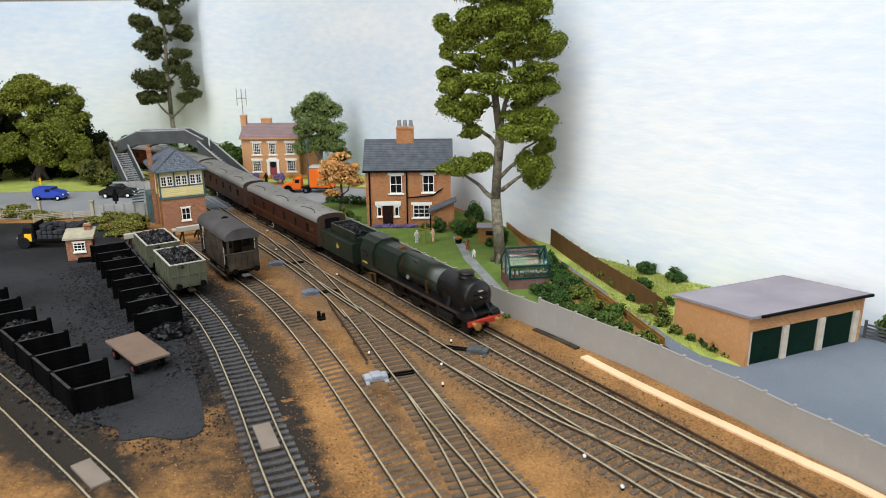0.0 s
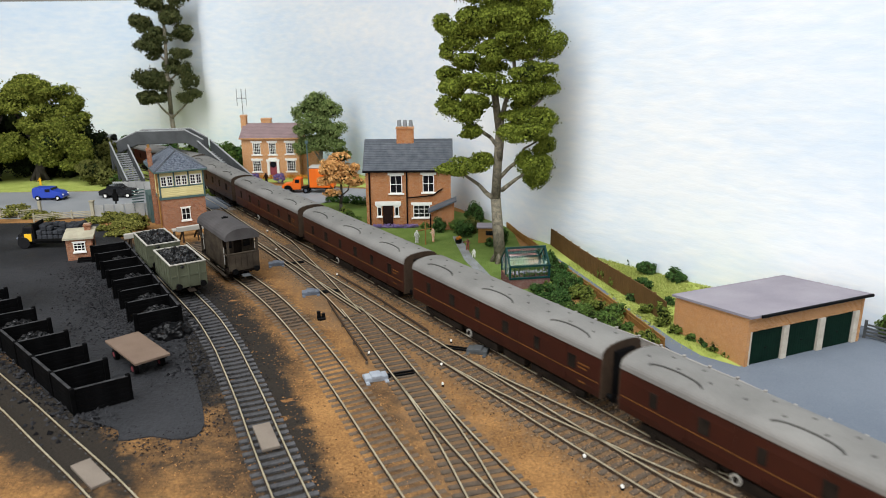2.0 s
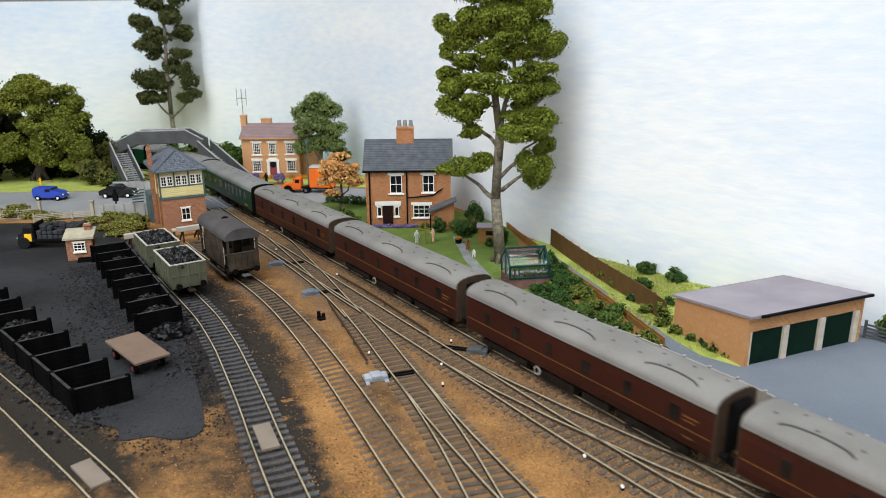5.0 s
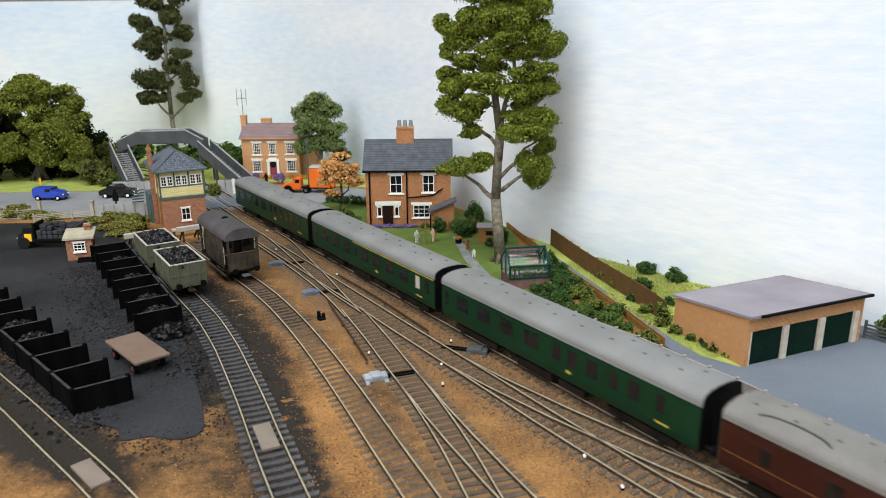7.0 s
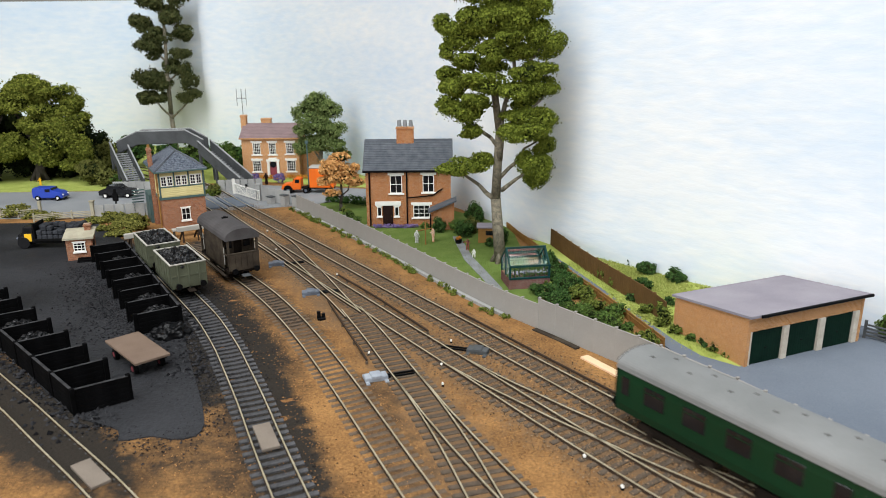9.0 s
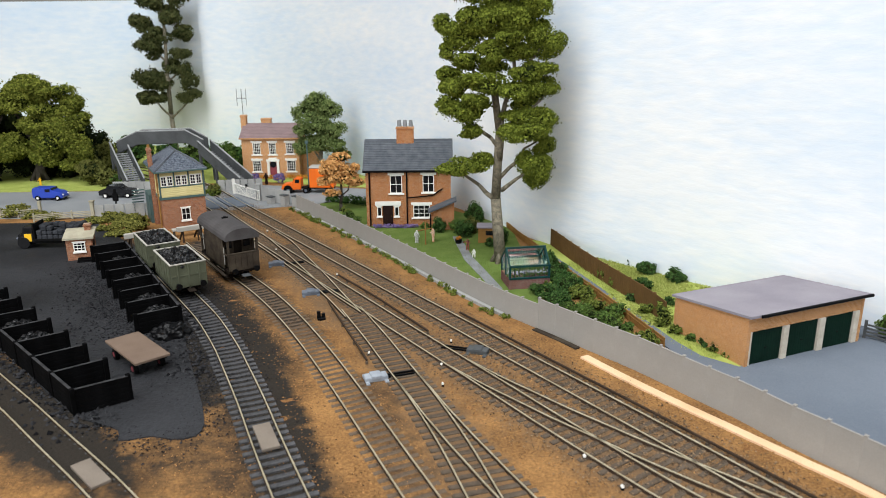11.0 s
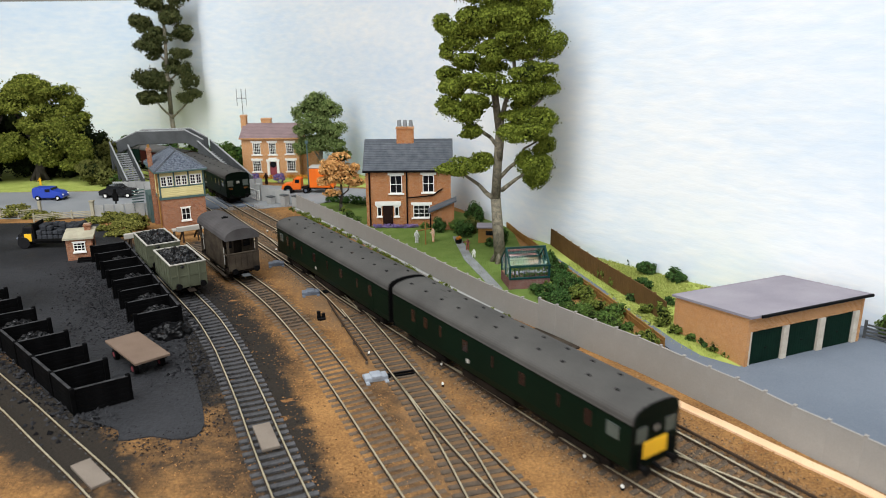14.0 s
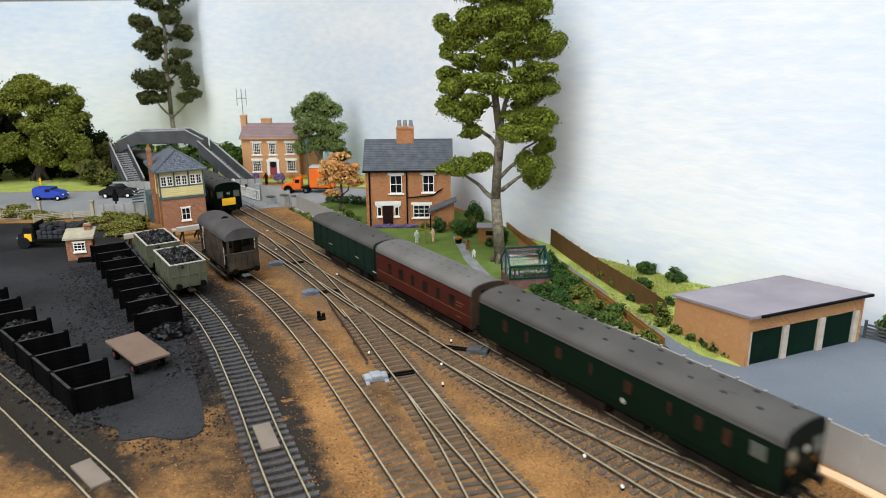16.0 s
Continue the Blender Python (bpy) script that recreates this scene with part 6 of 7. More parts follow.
def garages():
    ang = 22.4
    root = thing("garage_block", "sandy brick garage block with three dark green doors", "garage", (22.42, 48.16, 0.0), ang)
    L, D = 12.05, 7.9
    part("back_wall", boxes((0.0, L, D - 0.3, D, 0, 3.0)), BRICK_SAND, root)
    for x in (0.0, L - 0.3):
        part("side_wall", prism([(0.0, 0), (0.0, 4.08), (D - 0.32, 3.08), (D - 0.32, 0)], x, x + 0.3), BRICK_SAND, root)
    part("fascia_wall", boxes((0.32, L - 0.32, 0.02, 0.3, 2.9, 4.08)), BRICK_SAND, root)
    for x, w in ((0.32, 0.2), (3.62, 0.55), (7.35, 0.62), (11.2, 0.5)):
        part("pier", boxes((x, x + w, -0.04 if x > 1 else 0.02, 0.34, 0, 2.88), bevel=0.03), WHITE_STONE, root, "weathered white door pier")
    for x in (0.56, 4.26, 8.08):
        d = part("garage_door", boxes((x, x + 3.05, 0.2, 0.3, 0.03, 2.88)), DOOR_GREEN, root, "dark green vertically boarded garage door")
        for k in range(12):
            part("board", boxes((x + k * 0.253 + 0.01, x + k * 0.253 + 0.243, 0.155, 0.2, 0.05, 2.85)), DOOR_GREEN, d)
        part("handle", boxes((x + 1.4, x + 1.6, 0.1, 0.155, 1.3, 1.4)), BLACK, d)
    roof = part("roof", prism([(-0.35, 4.12), (-0.35, 4.32), (D + 0.25, 3.28), (D + 0.25, 3.08)], -0.2, L + 0.25), FELT, root, "flat grey felt roof")
    part("gutter", boxes((0.7, L + 0.3, -0.55, -0.36, 4.1, 4.34), bevel=0.05), BLACK, roof)


def greenhouse():
    root = thing("greenhouse", "green-framed glass greenhouse on a brick base", "greenhouse", (6.5, 65.9, 0), 9)
    L, D, b, e, r = 4.15, 3.4, 1.15, 2.45, 3.9
    part("brick_base", boxes((0, L, 0, D, 0, b)), BRICK_DARK, root)
    f = bmesh.new()
    for x in (0.08, L - 0.08):
        for y in (0.08, D - 0.08):
            box(f, x - 0.1, x + 0.1, y - 0.1, y + 0.1, b, e)
        box(f, x - 0.09, x + 0.09, D / 2 - 0.09, D / 2 + 0.09, b, r)
        rod(f, (x, 0.05, e), (x, D / 2, r), 0.1, n=6)
        rod(f, (x, D - 0.05, e), (x, D / 2, r), 0.1, n=6)
    for y, z in ((0.05, b + 0.06), (0.05, e), (D - 0.05, b + 0.06), (D - 0.05, e), (D / 2, r)):
        box(f, 0, L, y - 0.1, y + 0.1, z - 0.09, z + 0.09)
    part("frame", f, GLASSHOUSE, root)
    g = bmesh.new()
    for k in range(1, 8):
        x = L * k / 8
        rod(g, (x, 0.05, b), (x, 0.05, e), 0.03, n=6)
        rod(g, (x, 0.05, e), (x, D / 2, r), 0.03, n=6)
        rod(g, (x, D - 0.05, e), (x, D / 2, r), 0.03, n=6)
    for u in (0.35, 0.7):
        rod(g, (0, 0.05 + (D / 2 - 0.05) * u, e + (r - e) * u), (L, 0.05 + (D / 2 - 0.05) * u, e + (r - e) * u), 0.03, n=6)
    part("glazing_bars", g, GLASSHOUSE, root)
    for pts in (((0.1, 0.05, b), (L - 0.1, 0.05, b), (L - 0.1, 0.05, e), (0.1, 0.05, e)), ((0.1, D - 0.05, b), (L - 0.1, D - 0.05, b), (L - 0.1, D - 0.05, e), (0.1, D - 0.05, e)), ((0.1, 0.05, e), (L - 0.1, 0.05, e), (L - 0.1, D / 2, r), (0.1, D / 2, r)), ((0.1, D - 0.05, e), (L - 0.1, D - 0.05, e), (L - 0.1, D / 2, r), (0.1, D / 2, r))):
        bm = bmesh.new()
        n = (Vector(pts[1]) - Vector(pts[0])).cross(Vector(pts[3]) - Vector(pts[0])).normalized() * 0.03
        lo = [bm.verts.new(p) for p in pts]
        hi = [bm.verts.new(Vector(p) + n) for p in pts]
        bm.faces.new(lo)
        bm.faces.new(hi[::-1])
        for i in range(4):
            bm.faces.new((lo[i], hi[i], hi[(i + 1) % 4], lo[(i + 1) % 4]))
        pane = part("pane", bm, GLASS, root)
        pane.visible_shadow = False
    for x in (0.02, L - 0.06):
        part("gable_pane", prism([(0.1, b), (0.1, e), (D / 2, r - 0.05), (D - 0.1, e), (D - 0.1, b)], x, x + 0.03), GLASS, root).visible_shadow = False
    pots = thing("greenhouse_plants", "rows of small green plants on staging", "plants", (6.2, 65.9, b), 9)
    foliage("leaves", [(0.5 + 0.4 * k, 0.7, 0.3, 0.25, 0.25, 0.3) for k in range(10)] + [(0.5 + 0.4 * k, 1.8, 0.4, 0.3, 0.3, 0.3) for k in range(10)], 800, 0.09, LEAF_MID, pots, 77)
    foliage("flowers", [(0.4 + 0.4 * k, 0.45, 0.55, 0.22, 0.18, 0.2) for k in range(11)], 500, 0.07, leaf_mat("pale_flower", (0.5, 0.5, 0.55), (0.35, 0.3, 0.45)), pots, 78)


def shed():
    root = thing("shed", "small tan timber garden shed with flat roof", "shed", (4.3, 83.0, 0), -4)
    w = part("wall", boxes((0, 2.1, 0, 1.8, 0, 2.0)), TIMBER_TAN, root)
    for k in range(8):
        part("board", boxes((0.0, 2.1, -0.05, 0.0, 0.05 + k * 0.24, 0.26 + k * 0.24), bevel=0.015), TIMBER_TAN, w)
    part("window", boxes((0.9, 1.8, -0.08, -0.03, 1.1, 1.65)), WINDOW_DARK, w)
    part("roof", boxes((-0.2, 2.3, -0.25, 2.0, 2.0, 2.18), bevel=0.04), FELT, root)


def coal_office():
    root = thing("coal_office", "small red brick coal office with pale flat roof", "hut", (-42.9, 76.9, 0), 17)
    part("wall", boxes((0.2, 2.9, 0, 2.4, 0, 2.6)), BRICK_RED, root)
    part("roof", prism([(-0.25, 2.55), (-0.25, 2.75), (2.65, 3.3), (2.65, 3.1)], -0.05, 3.15), TIMBER_PALE, root, "pale weathered felt roof")
    sash(root, 0.95, 2.2, 1.15, 2.2, 0, 3, 3, 0.1)
    chimney(root, 2.0, 2.7, 1.7, 2.3, 2.9, 3.9, 0, BRICK_RED)
    part("door", boxes((2.88, 2.95, 0.7, 1.7, 0.1, 2.1), bevel=0.02), DOOR_DARK, root)
    for k in range(3):
        part("step", boxes((1.3, 3.2, -0.5 - 0.35 * k, -0.15 - 0.35 * k, 0, 0.45 - 0.15 * k), bevel=0.02), STAITHE, root)


cottage(), villa(), signal_box(), garages(), greenhouse(), shed(), coal_office()


def aerial():
    root = thing("television_aerial", "thin grey television aerial on the villa chimney", "aerial", (-36.5, 131.5, 11.2))
    part("mast", rods([((0, 0, -0.6), (0, 0, 4.6), 0.06)]), BRIDGE_GREY, root)
    for x in (-0.9, 0.8):
        part("element", rods([((x, 0, 1.6), (x, 0, 4.7), 0.05)]), BRIDGE_GREY, root)
    part("crossbar", rods([((-0.9, 0, 3.0), (0.8, 0, 3.0), 0.05)]), BRIDGE_GREY, root)


aerial()


def footbridge():
    root = thing("footbridge", "grey concrete footbridge with stairs over the line", "footbridge")
    y = 126.0
    for dy in (-1.3, 1.3):
        out = [(-57.3, 5.4), (-57.3, 7.4), (-53.6, 9.1), (-45.0, 9.3), (-42.0, 7.6), (-42.0, 5.4), (-45.0, 7.1), (-53.6, 6.9)]
        bm = prism([(x, z) for x, z in out], -0.1, 0.1)
        p = part("parapet", bm, BRIDGE_GREY, root)
        p.matrix_basis = Matrix(((0, 1, 0, 0), (1, 0, 0, (y + dy) * CM), (0, 0, 1, 0), (0, 0, 0, 1)))
        for a, b in ((0, 1), (1, 2), (2, 3)):
            q = [(-57.3, 7.4), (-53.6, 9.1), (-45.0, 9.3), (-42.0, 7.6)]
            part("capping", rods([((q[a][0], y + dy, q[a][1]), (q[b][0], y + dy, q[b][1]), 0.13)], 6), BRIDGE_RAIL, root)
    part("deck", prism([(-57.3, 5.5), (-53.6, 7.1), (-45, 7.3), (-42, 5.7), (-42, 5.4), (-45, 7.0), (-53.6, 6.8), (-57.3, 5.2)], -1.3, 1.3), BRIDGE_GREY, root).matrix_basis = Matrix(((0, 1, 0, 0), (1, 0, 0, y * CM), (0, 0, 1, 0), (0, 0, 0, 1)))
    for top, foot, w in (((-57.0, 124.6), (-51.6, 117.6), 2.7), ((-42.2, 125.6), (-33.4, 119.2), 2.6)):
        t, f = Vector(top), Vector(foot)
        d = (f - t).normalized()
        n = Vector((-d.y, d.x))
        L = (f - t).length
        ang = math.degrees(math.atan2(d.y, d.x))
        st = thing("bridge_stair", "", "")
        st.parent = root
        st.matrix_basis = pose(t.x * CM, t.y * CM, 0, 0, 0, ang)
        for s in (-1, 1):
            bm = bmesh.new()
            o = [(0, 5.2), (0, 7.4), (L, 1.9), (L, 0), (L - 0.8, 0)]
            prism([(a, b) for a, b in o], -0.1, 0.1, bm)
            p = part("stringer", bm, BRIDGE_GREY, st)
            p.matrix_basis = Matrix(((0, 1, 0, 0), (1, 0, 0, s * w / 2 * CM), (0, 0, 1, 0), (0, 0, 0, 1)))
            part("capping", rods([((0, s * w / 2, 7.4), (L, s * w / 2, 1.9), 0.14)], 6), BRIDGE_RAIL, st)
            part("leg", boxes((0.2, 0.6, s * w / 2 - 0.2, s * w / 2 + 0.2, 0, 5.6), (L * 0.4, L * 0.4 + 0.35, s * w / 2 - 0.2, s * w / 2 + 0.2, 0, 3.6)), BRIDGE_GREY, st)
        for k in range(18):
            part("tread", boxes((L * k / 18, L * (k + 1.3) / 18, -w / 2, w / 2, 5.5 * (1 - (k + 1) / 18) - 0.05, 5.5 * (1 - (k + 1) / 18) + 0.12)), BRIDGE_RAIL, st)


footbridge()


def crossing_gate():
    root = thing("crossing_gate", "white level crossing gate", "gate", (-34.0, 113.8, 0), -48)
    L, h = 8.4, 1.8
    part("gate_frame", boxes((0, L, -0.06, 0.06, h - 0.12, h + 0.08), (0, L, -0.06, 0.06, 0.25, 0.42), (0, 0.18, -0.06, 0.06, 0.25, h), (L - 0.18, L, -0.06, 0.06, 0.25, h), (L / 2 - 0.1, L / 2 + 0.1, -0.06, 0.06, 0.25, h), bevel=0.02), WHITE, root)
    for k in range(22):
        x = 0.3 + k * (L - 0.6) / 21
        part("paling", boxes((x - 0.05, x + 0.05, -0.03, 0.03, 0.4, h - 0.1)), WHITE, root)
    part("brace", rods([((0, 0.08, h), (L / 2, 0.08, 0.35), 0.07), ((L, 0.08, h), (L / 2, 0.08, 0.35), 0.07)]), WHITE, root)
    part("post", boxes((-0.45, -0.05, -0.2, 0.2, -0.05, 2.6), bevel=0.04), WHITE, root)
    part("lamp", rods([((L / 2, 0, h), (L / 2, 0, h + 0.5), 0.2)], 10), BLACK, root)
    gp = thing("gate_post", "stout pale concrete gate post", "post", (-28.8, 108.6, 0))
    part("shaft", boxes((-0.35, 0.35, -0.35, 0.35, 0, 2.7), (-0.4, 0.4, -0.4, 0.4, 2.5, 2.8), bevel=0.05), CONCRETE, gp)


crossing_gate()
deck = thing("crossing_deck", "dark grey timber decking between the rails", "crossing deck")
for a, b in ((-1.55, -0.98), (-0.8, 0.8), (0.98, 1.55)):
    for P, yr in ((D_PATH, (103.5, 110.5)), (SECOND_PATH, (102.5, 109.5))):
        ln = [p for p in offset(spline(P, 1.0), (a + b) / 2) if yr[0] < p.y < yr[1]]
        part("deck_board", ribbon(bmesh.new(), ln, b - a, 0.05, 0.33), TARMAC, deck)


# ---- the coal yard ----
def staithe(points_back, into, n, label, coal=()):
    """A row of tarred timber bins: a back wall with cross walls running off it."""
    root = thing("coal_staithe", label, "coal bin")
    a, b = Vector(points_back[0]), Vector(points_back[1])
    d = Vector(into)
    L = (b - a).length
    u = (b - a).normalized()
    ang = math.degrees(math.atan2(u.y, u.x))
    w = d.length
    cang = math.degrees(math.atan2(d.y, d.x))
    h = 1.95
    back = shared("back_plank", boxes((0, L / n - 0.02, -0.09, 0.09, 0, 0.37), bevel=0.02), STAITHE)
    plank = shared("cross_plank", boxes((0, w, -0.09, 0.09, 0, 0.37), bevel=0.02), STAITHE)
    post = shared("post", boxes((-0.16, 0.16, -0.16, 0.16, 0, h + 0.08), bevel=0.03), STAITHE)
    cap = shared("worn_edge", boxes((0, L / n, -0.1, 0.1, 0, 0.05), bevel=0.015), STAITHE_CAP)
    ccap = shared("worn_edge", boxes((0, w, -0.1, 0.1, 0, 0.04), bevel=0.015), STAITHE_CAP)
    for k in range(n + 1):
        p = a + u * (L * k / n)
        t = cang + random.uniform(-2.5, 2.5)
        for j in range(5):
            piece("cross_plank", plank, root, p.x, p.y, j * 0.385, t)
            if k < n:
                piece("back_plank", back, root, p.x, p.y, j * 0.385, ang)
        piece("worn_edge", ccap, root, p.x, p.y, 1.92, t)
        if k < n:
            piece("worn_edge", cap, root, p.x, p.y, 1.925, ang)
        q = p + d
        piece("post", post, root, p.x, p.y, 0, t)
        piece("post", post, root, q.x, q.y, 0, t)
    for k in coal:
        p = a + u * (L * (k + 0.5) / n) + d * 0.45
        c = thing("coal_pile", "heap of loose black coal in a bin", "coal", (p.x, p.y, 0), ang)
        part("coal_mass", coal_heap(-1.0, 1.0, -1.6, 1.4, 0.15, 1.5, 0.22, 190), COAL, c, kind="stuff")


staithe(((-22.9, 57.4), (-36.6, 78.5)), (-3.0, -2.0), 7, "row of black tarred timber coal bins", (0, 1, 3, 5))
staithe(((-24.5, 42.0), (-46.5, 63.0)), (2.8, 2.1), 8, "row of black tarred timber coal bins beside the track", (3, 4, 6))


def mineral_wagon(at, turn, label):
    root = thing("coal_wagon", label, "railway wagon", (at[0], at[1], RAIL), turn, "coal wagons")
    h, w = 3.25, 1.65
    body = bmesh.new()
    for r in ((-h, h, -w, -w + 0.1, 1.2, 3.35), (-h, h, w - 0.1, w, 1.2, 3.35), (-h, -h + 0.1, -w + 0.1, w - 0.1, 1.2, 3.35), (h - 0.1, h, -w + 0.1, w - 0.1, 1.2, 3.35), (-h, h, -w, w, 1.05, 1.2)):
        box(body, *r)
    part("body", body, WAGON_GREY, root)
    part("top_rim", boxes((-h - 0.05, h + 0.05, -w - 0.06, -w + 0.14, 3.35, 3.47), (-h - 0.05, h + 0.05, w - 0.14, w + 0.06, 3.35, 3.47), (-h - 0.05, -h + 0.14, -w, w, 3.352, 3.472), (h - 0.14, h + 0.05, -w, w, 3.352, 3.472), bevel=0.02), WAGON_EDGE, root, "pale worn top rim")
    for s in (-1, 1):
        for x in (-2.9, -1.6, -0.6, 0.6, 1.6, 2.9):
            part("stanchion", boxes((x - 0.08, x + 0.08, s * w - 0.08, s * w + 0.08, 1.2, 3.3), bevel=0.02), WAGON_GREY, root)
        for y in (-1.0, 0, 1.0):
            part("stanchion", boxes((s * h - 0.08, s * h + 0.08, y - 0.08, y + 0.08, 1.2, 3.3), bevel=0.02), WAGON_GREY, root)
        part("end_door_bar", boxes((s * h - 0.05, s * h + 0.05, -w, w, 2.2, 2.3)), WAGON_GREY, root)
        for x in (-1.7, 1.7):
            wheel(root, x, s * 0.83, 0.6)
            part("axle_guard", boxes((x - 0.45, x + 0.45, s * 1.15 - 0.08, s * 1.15 + 0.08, 0.4, 1.1), bevel=0.03), UNDER, root)
        buffers(root, s * h, s)
        part("sole_bar", boxes((-h, h, s * 1.2 - 0.12, s * 1.2 + 0.12, 0.9, 1.06)), UNDER, root)
    part("coupling", boxes((h, h + 1.0, -0.35, 0.35, 0.8, 0.92), bevel=0.03), UNDER, root, "dark tension-lock coupling")
    part("coal_load", coal_heap(-2.95, 2.95, -1.4, 1.4, 2.95, 0.62, 0.36, 170), COAL, root, "heaped black coal load")


def brake_van(at, turn):
    root = thing("brake_van", "weathered grey-brown brake van with curved roof", "railway van", (at[0], at[1], RAIL), turn)
    h, w = 4.7, 1.6
    part("cabin", boxes((-3.0, 3.1, -w, w, 1.3, 4.6), bevel=0.03), VAN_BROWN, root)
    part("roof", prism(arch(w + 0.15, 4.5, 5.65, 14, 0.75), -h - 0.15, h + 0.15), VAN_ROOF, root, "grey curved roof")
    part("chimney", rods([((-0.4, 0, 5.4), (-0.4, 0, 5.85), 0.14), ((-0.4, -0.32, 5.7), (-0.4, 0.32, 5.7), 0.1)], 10), BLACK, root)
    part("floor_frame", boxes((-h, h, -w, w, 1.05, 1.3), bevel=0.03), UNDER, root)
    for s in (-1, 1):
        for k in range(12):
            x = -2.9 + k * 0.53
            part("plank", boxes((x, x + 0.49, s * w - 0.04, s * w + 0.04, 1.35, 4.5), bevel=0.01), VAN_BROWN, root)
        for y in (-w + 0.12, w - 0.12):
            part("corner_post", boxes((s * h - 0.1, s * h + 0.1, y - 0.1, y + 0.1, 1.3, 4.75)), VAN_BROWN, root)
        part("end_panel", boxes((s * h - 0.1, s * h + 0.1, -w + 0.1, w - 0.1, 1.3, 3.0)), VAN_BROWN, root)
        part("end_rail", boxes((s * h - 0.13, s * h + 0.13, -w, w, 3.0, 3.15), bevel=0.02), VAN_BROWN, root)
        part("end_arch", prism(arch(w + 0.1, 4.5, 5.55, 14, 0.75), s * h - 0.08, s * h + 0.08), VAN_BROWN, root)
        for k in range(5):
            y = -w + 0.4 + k * 0.6
            part("end_plank", boxes((s * h - 0.14, s * h + 0.14, y - 0.27, y + 0.27, 1.35, 2.95)), VAN_BROWN, root)
        part("veranda_window", boxes((3.08 if s > 0 else -3.04, 3.14 if s > 0 else -2.98, -1.3, -0.6, 3.3, 4.2)), WINDOW_DARK, root)
        part("veranda_door", boxes((3.08 if s > 0 else -3.04, 3.14 if s > 0 else -2.98, -0.4, 0.4, 1.3, 4.3)), UNDER, root)
        part("veranda_window", boxes((3.08 if s > 0 else -3.04, 3.14 if s > 0 else -2.98, 0.6, 1.3, 3.3, 4.2)), WINDOW_DARK, root)
        part("footboard", boxes((-3.6, 3.6, s * 1.65 - 0.15, s * 1.65 + 0.15, 0.55, 0.63)), VAN_BROWN, root)
        part("handrail", rods([((3.6, s * w, 1.8), (3.6, s * w, 3.6), 0.05), ((-3.6, s * w, 1.8), (-3.6, s * w, 3.6), 0.05)]), WAGON_EDGE, root)
        part("side_rail", boxes((3.1, h, s * w - 0.06, s * w + 0.06, 2.9, 3.02), (-h, -3.0, s * w - 0.06, s * w + 0.06, 2.9, 3.02)), VAN_BROWN, root)
        buffers(root, s * h, s)
        for x in (-2.6, 2.6):
            wheel(root, x, s * 0.83, 0.6)
            part("axle_guard", boxes((x - 0.5, x + 0.5, s * 1.2 - 0.08, s * 1.2 + 0.08, 0.4, 1.05), bevel=0.03), UNDER, root)
    part("coupling", boxes((h, h + 0.9, -0.4, 0.4, 0.75, 0.88), bevel=0.04), BRIDGE_GREY, root, "grey coupling bar")


mineral_wagon((-26.05, 66.7), -56, "olive-grey steel mineral wagon loaded with coal")
mineral_wagon((-31.0, 73.7), -56, "grey mineral wagon with rusty rim, loaded with coal")
brake_van((-22.85, 72.4), -56)


def buffer_stop(at, turn):
    root = thing("buffer_stop", "grey timber and rail buffer stop", "buffer stop", (at[0], at[1], 0), turn)
    for y in (-0.9, 0.9):
        part("strut", rods([((0, y, 1.7), (-1.9, y, 0.1), 0.11), ((0, y, 0), (0, y, 1.9), 0.11)]), RAIL_SIDE, root)
    part("beam", boxes((-0.25, 0.25, -1.6, 1.6, 1.5, 2.1), bevel=0.05), WAGON_EDGE, root, "weathered pale cross beam")


buffer_stop((-36.6, 82.0), -56)
buffer_stop((-31.4, 85.0), -56)


def rubber_wheel(parent, x, y, r, name="wheel", hub=None):
    w = part(name, rods([((x, y - 0.16, r), (x, y + 0.16, r), r)], 18), BLACK, parent)
    part("hub", rods([((x, y - 0.19, r), (x, y + 0.19, r), r * 0.5)], 12), hub or STEEL_GREY, w)


def motor_body(root, outline, half, paint, name="body"):
    """A rounded vehicle shell from a side outline (x, z)."""
    bm = bmesh.new()
    prism([(x, z) for x, z in outline], -half, half, bm)
    bmesh.ops.bevel(bm, geom=list(bm.edges), offset=0.1, segments=2, affect="EDGES")
    p = part(name, bm, paint, root, smooth=False)
    p.matrix_basis = Matrix(((0, 1, 0, 0), (1, 0, 0, 0), (0, 0, 1, 0), (0, 0, 0, 1)))
    return p


def blue_van(at):
    root = thing("van", "small bright blue delivery van on the road", "van", at, -2)
    b = motor_body(root, [(-2.45, 0.4), (-2.45, 1.75), (-2.2, 2.05), (0.3, 2.05), (0.8, 1.6), (2.1, 1.35), (2.4, 0.95), (2.4, 0.4)], 1.0, BLUE)
    for s in (-1, 1):
        part("side_window", boxes((-0.3, 0.5, s * 1.0 - 0.03, s * 1.0 + 0.03, 1.4, 1.85)), WINDOW_DARK, root)
        part("headlight", rods([((2.3, s * 0.7, 0.95), (2.46, s * 0.7, 0.95), 0.14)]), WHITE, root)
        for x in (-1.6, 1.6):
            rubber_wheel(root, x, s * 0.9, 0.42, hub=WHITE)
    part("windscreen", boxes((0.55, 0.75, -0.8, 0.8, 1.55, 1.95)), WINDOW_DARK, root)
    part("bumper", boxes((2.35, 2.55, -0.95, 0.95, 0.45, 0.6), bevel=0.03), STEEL_GREY, root)


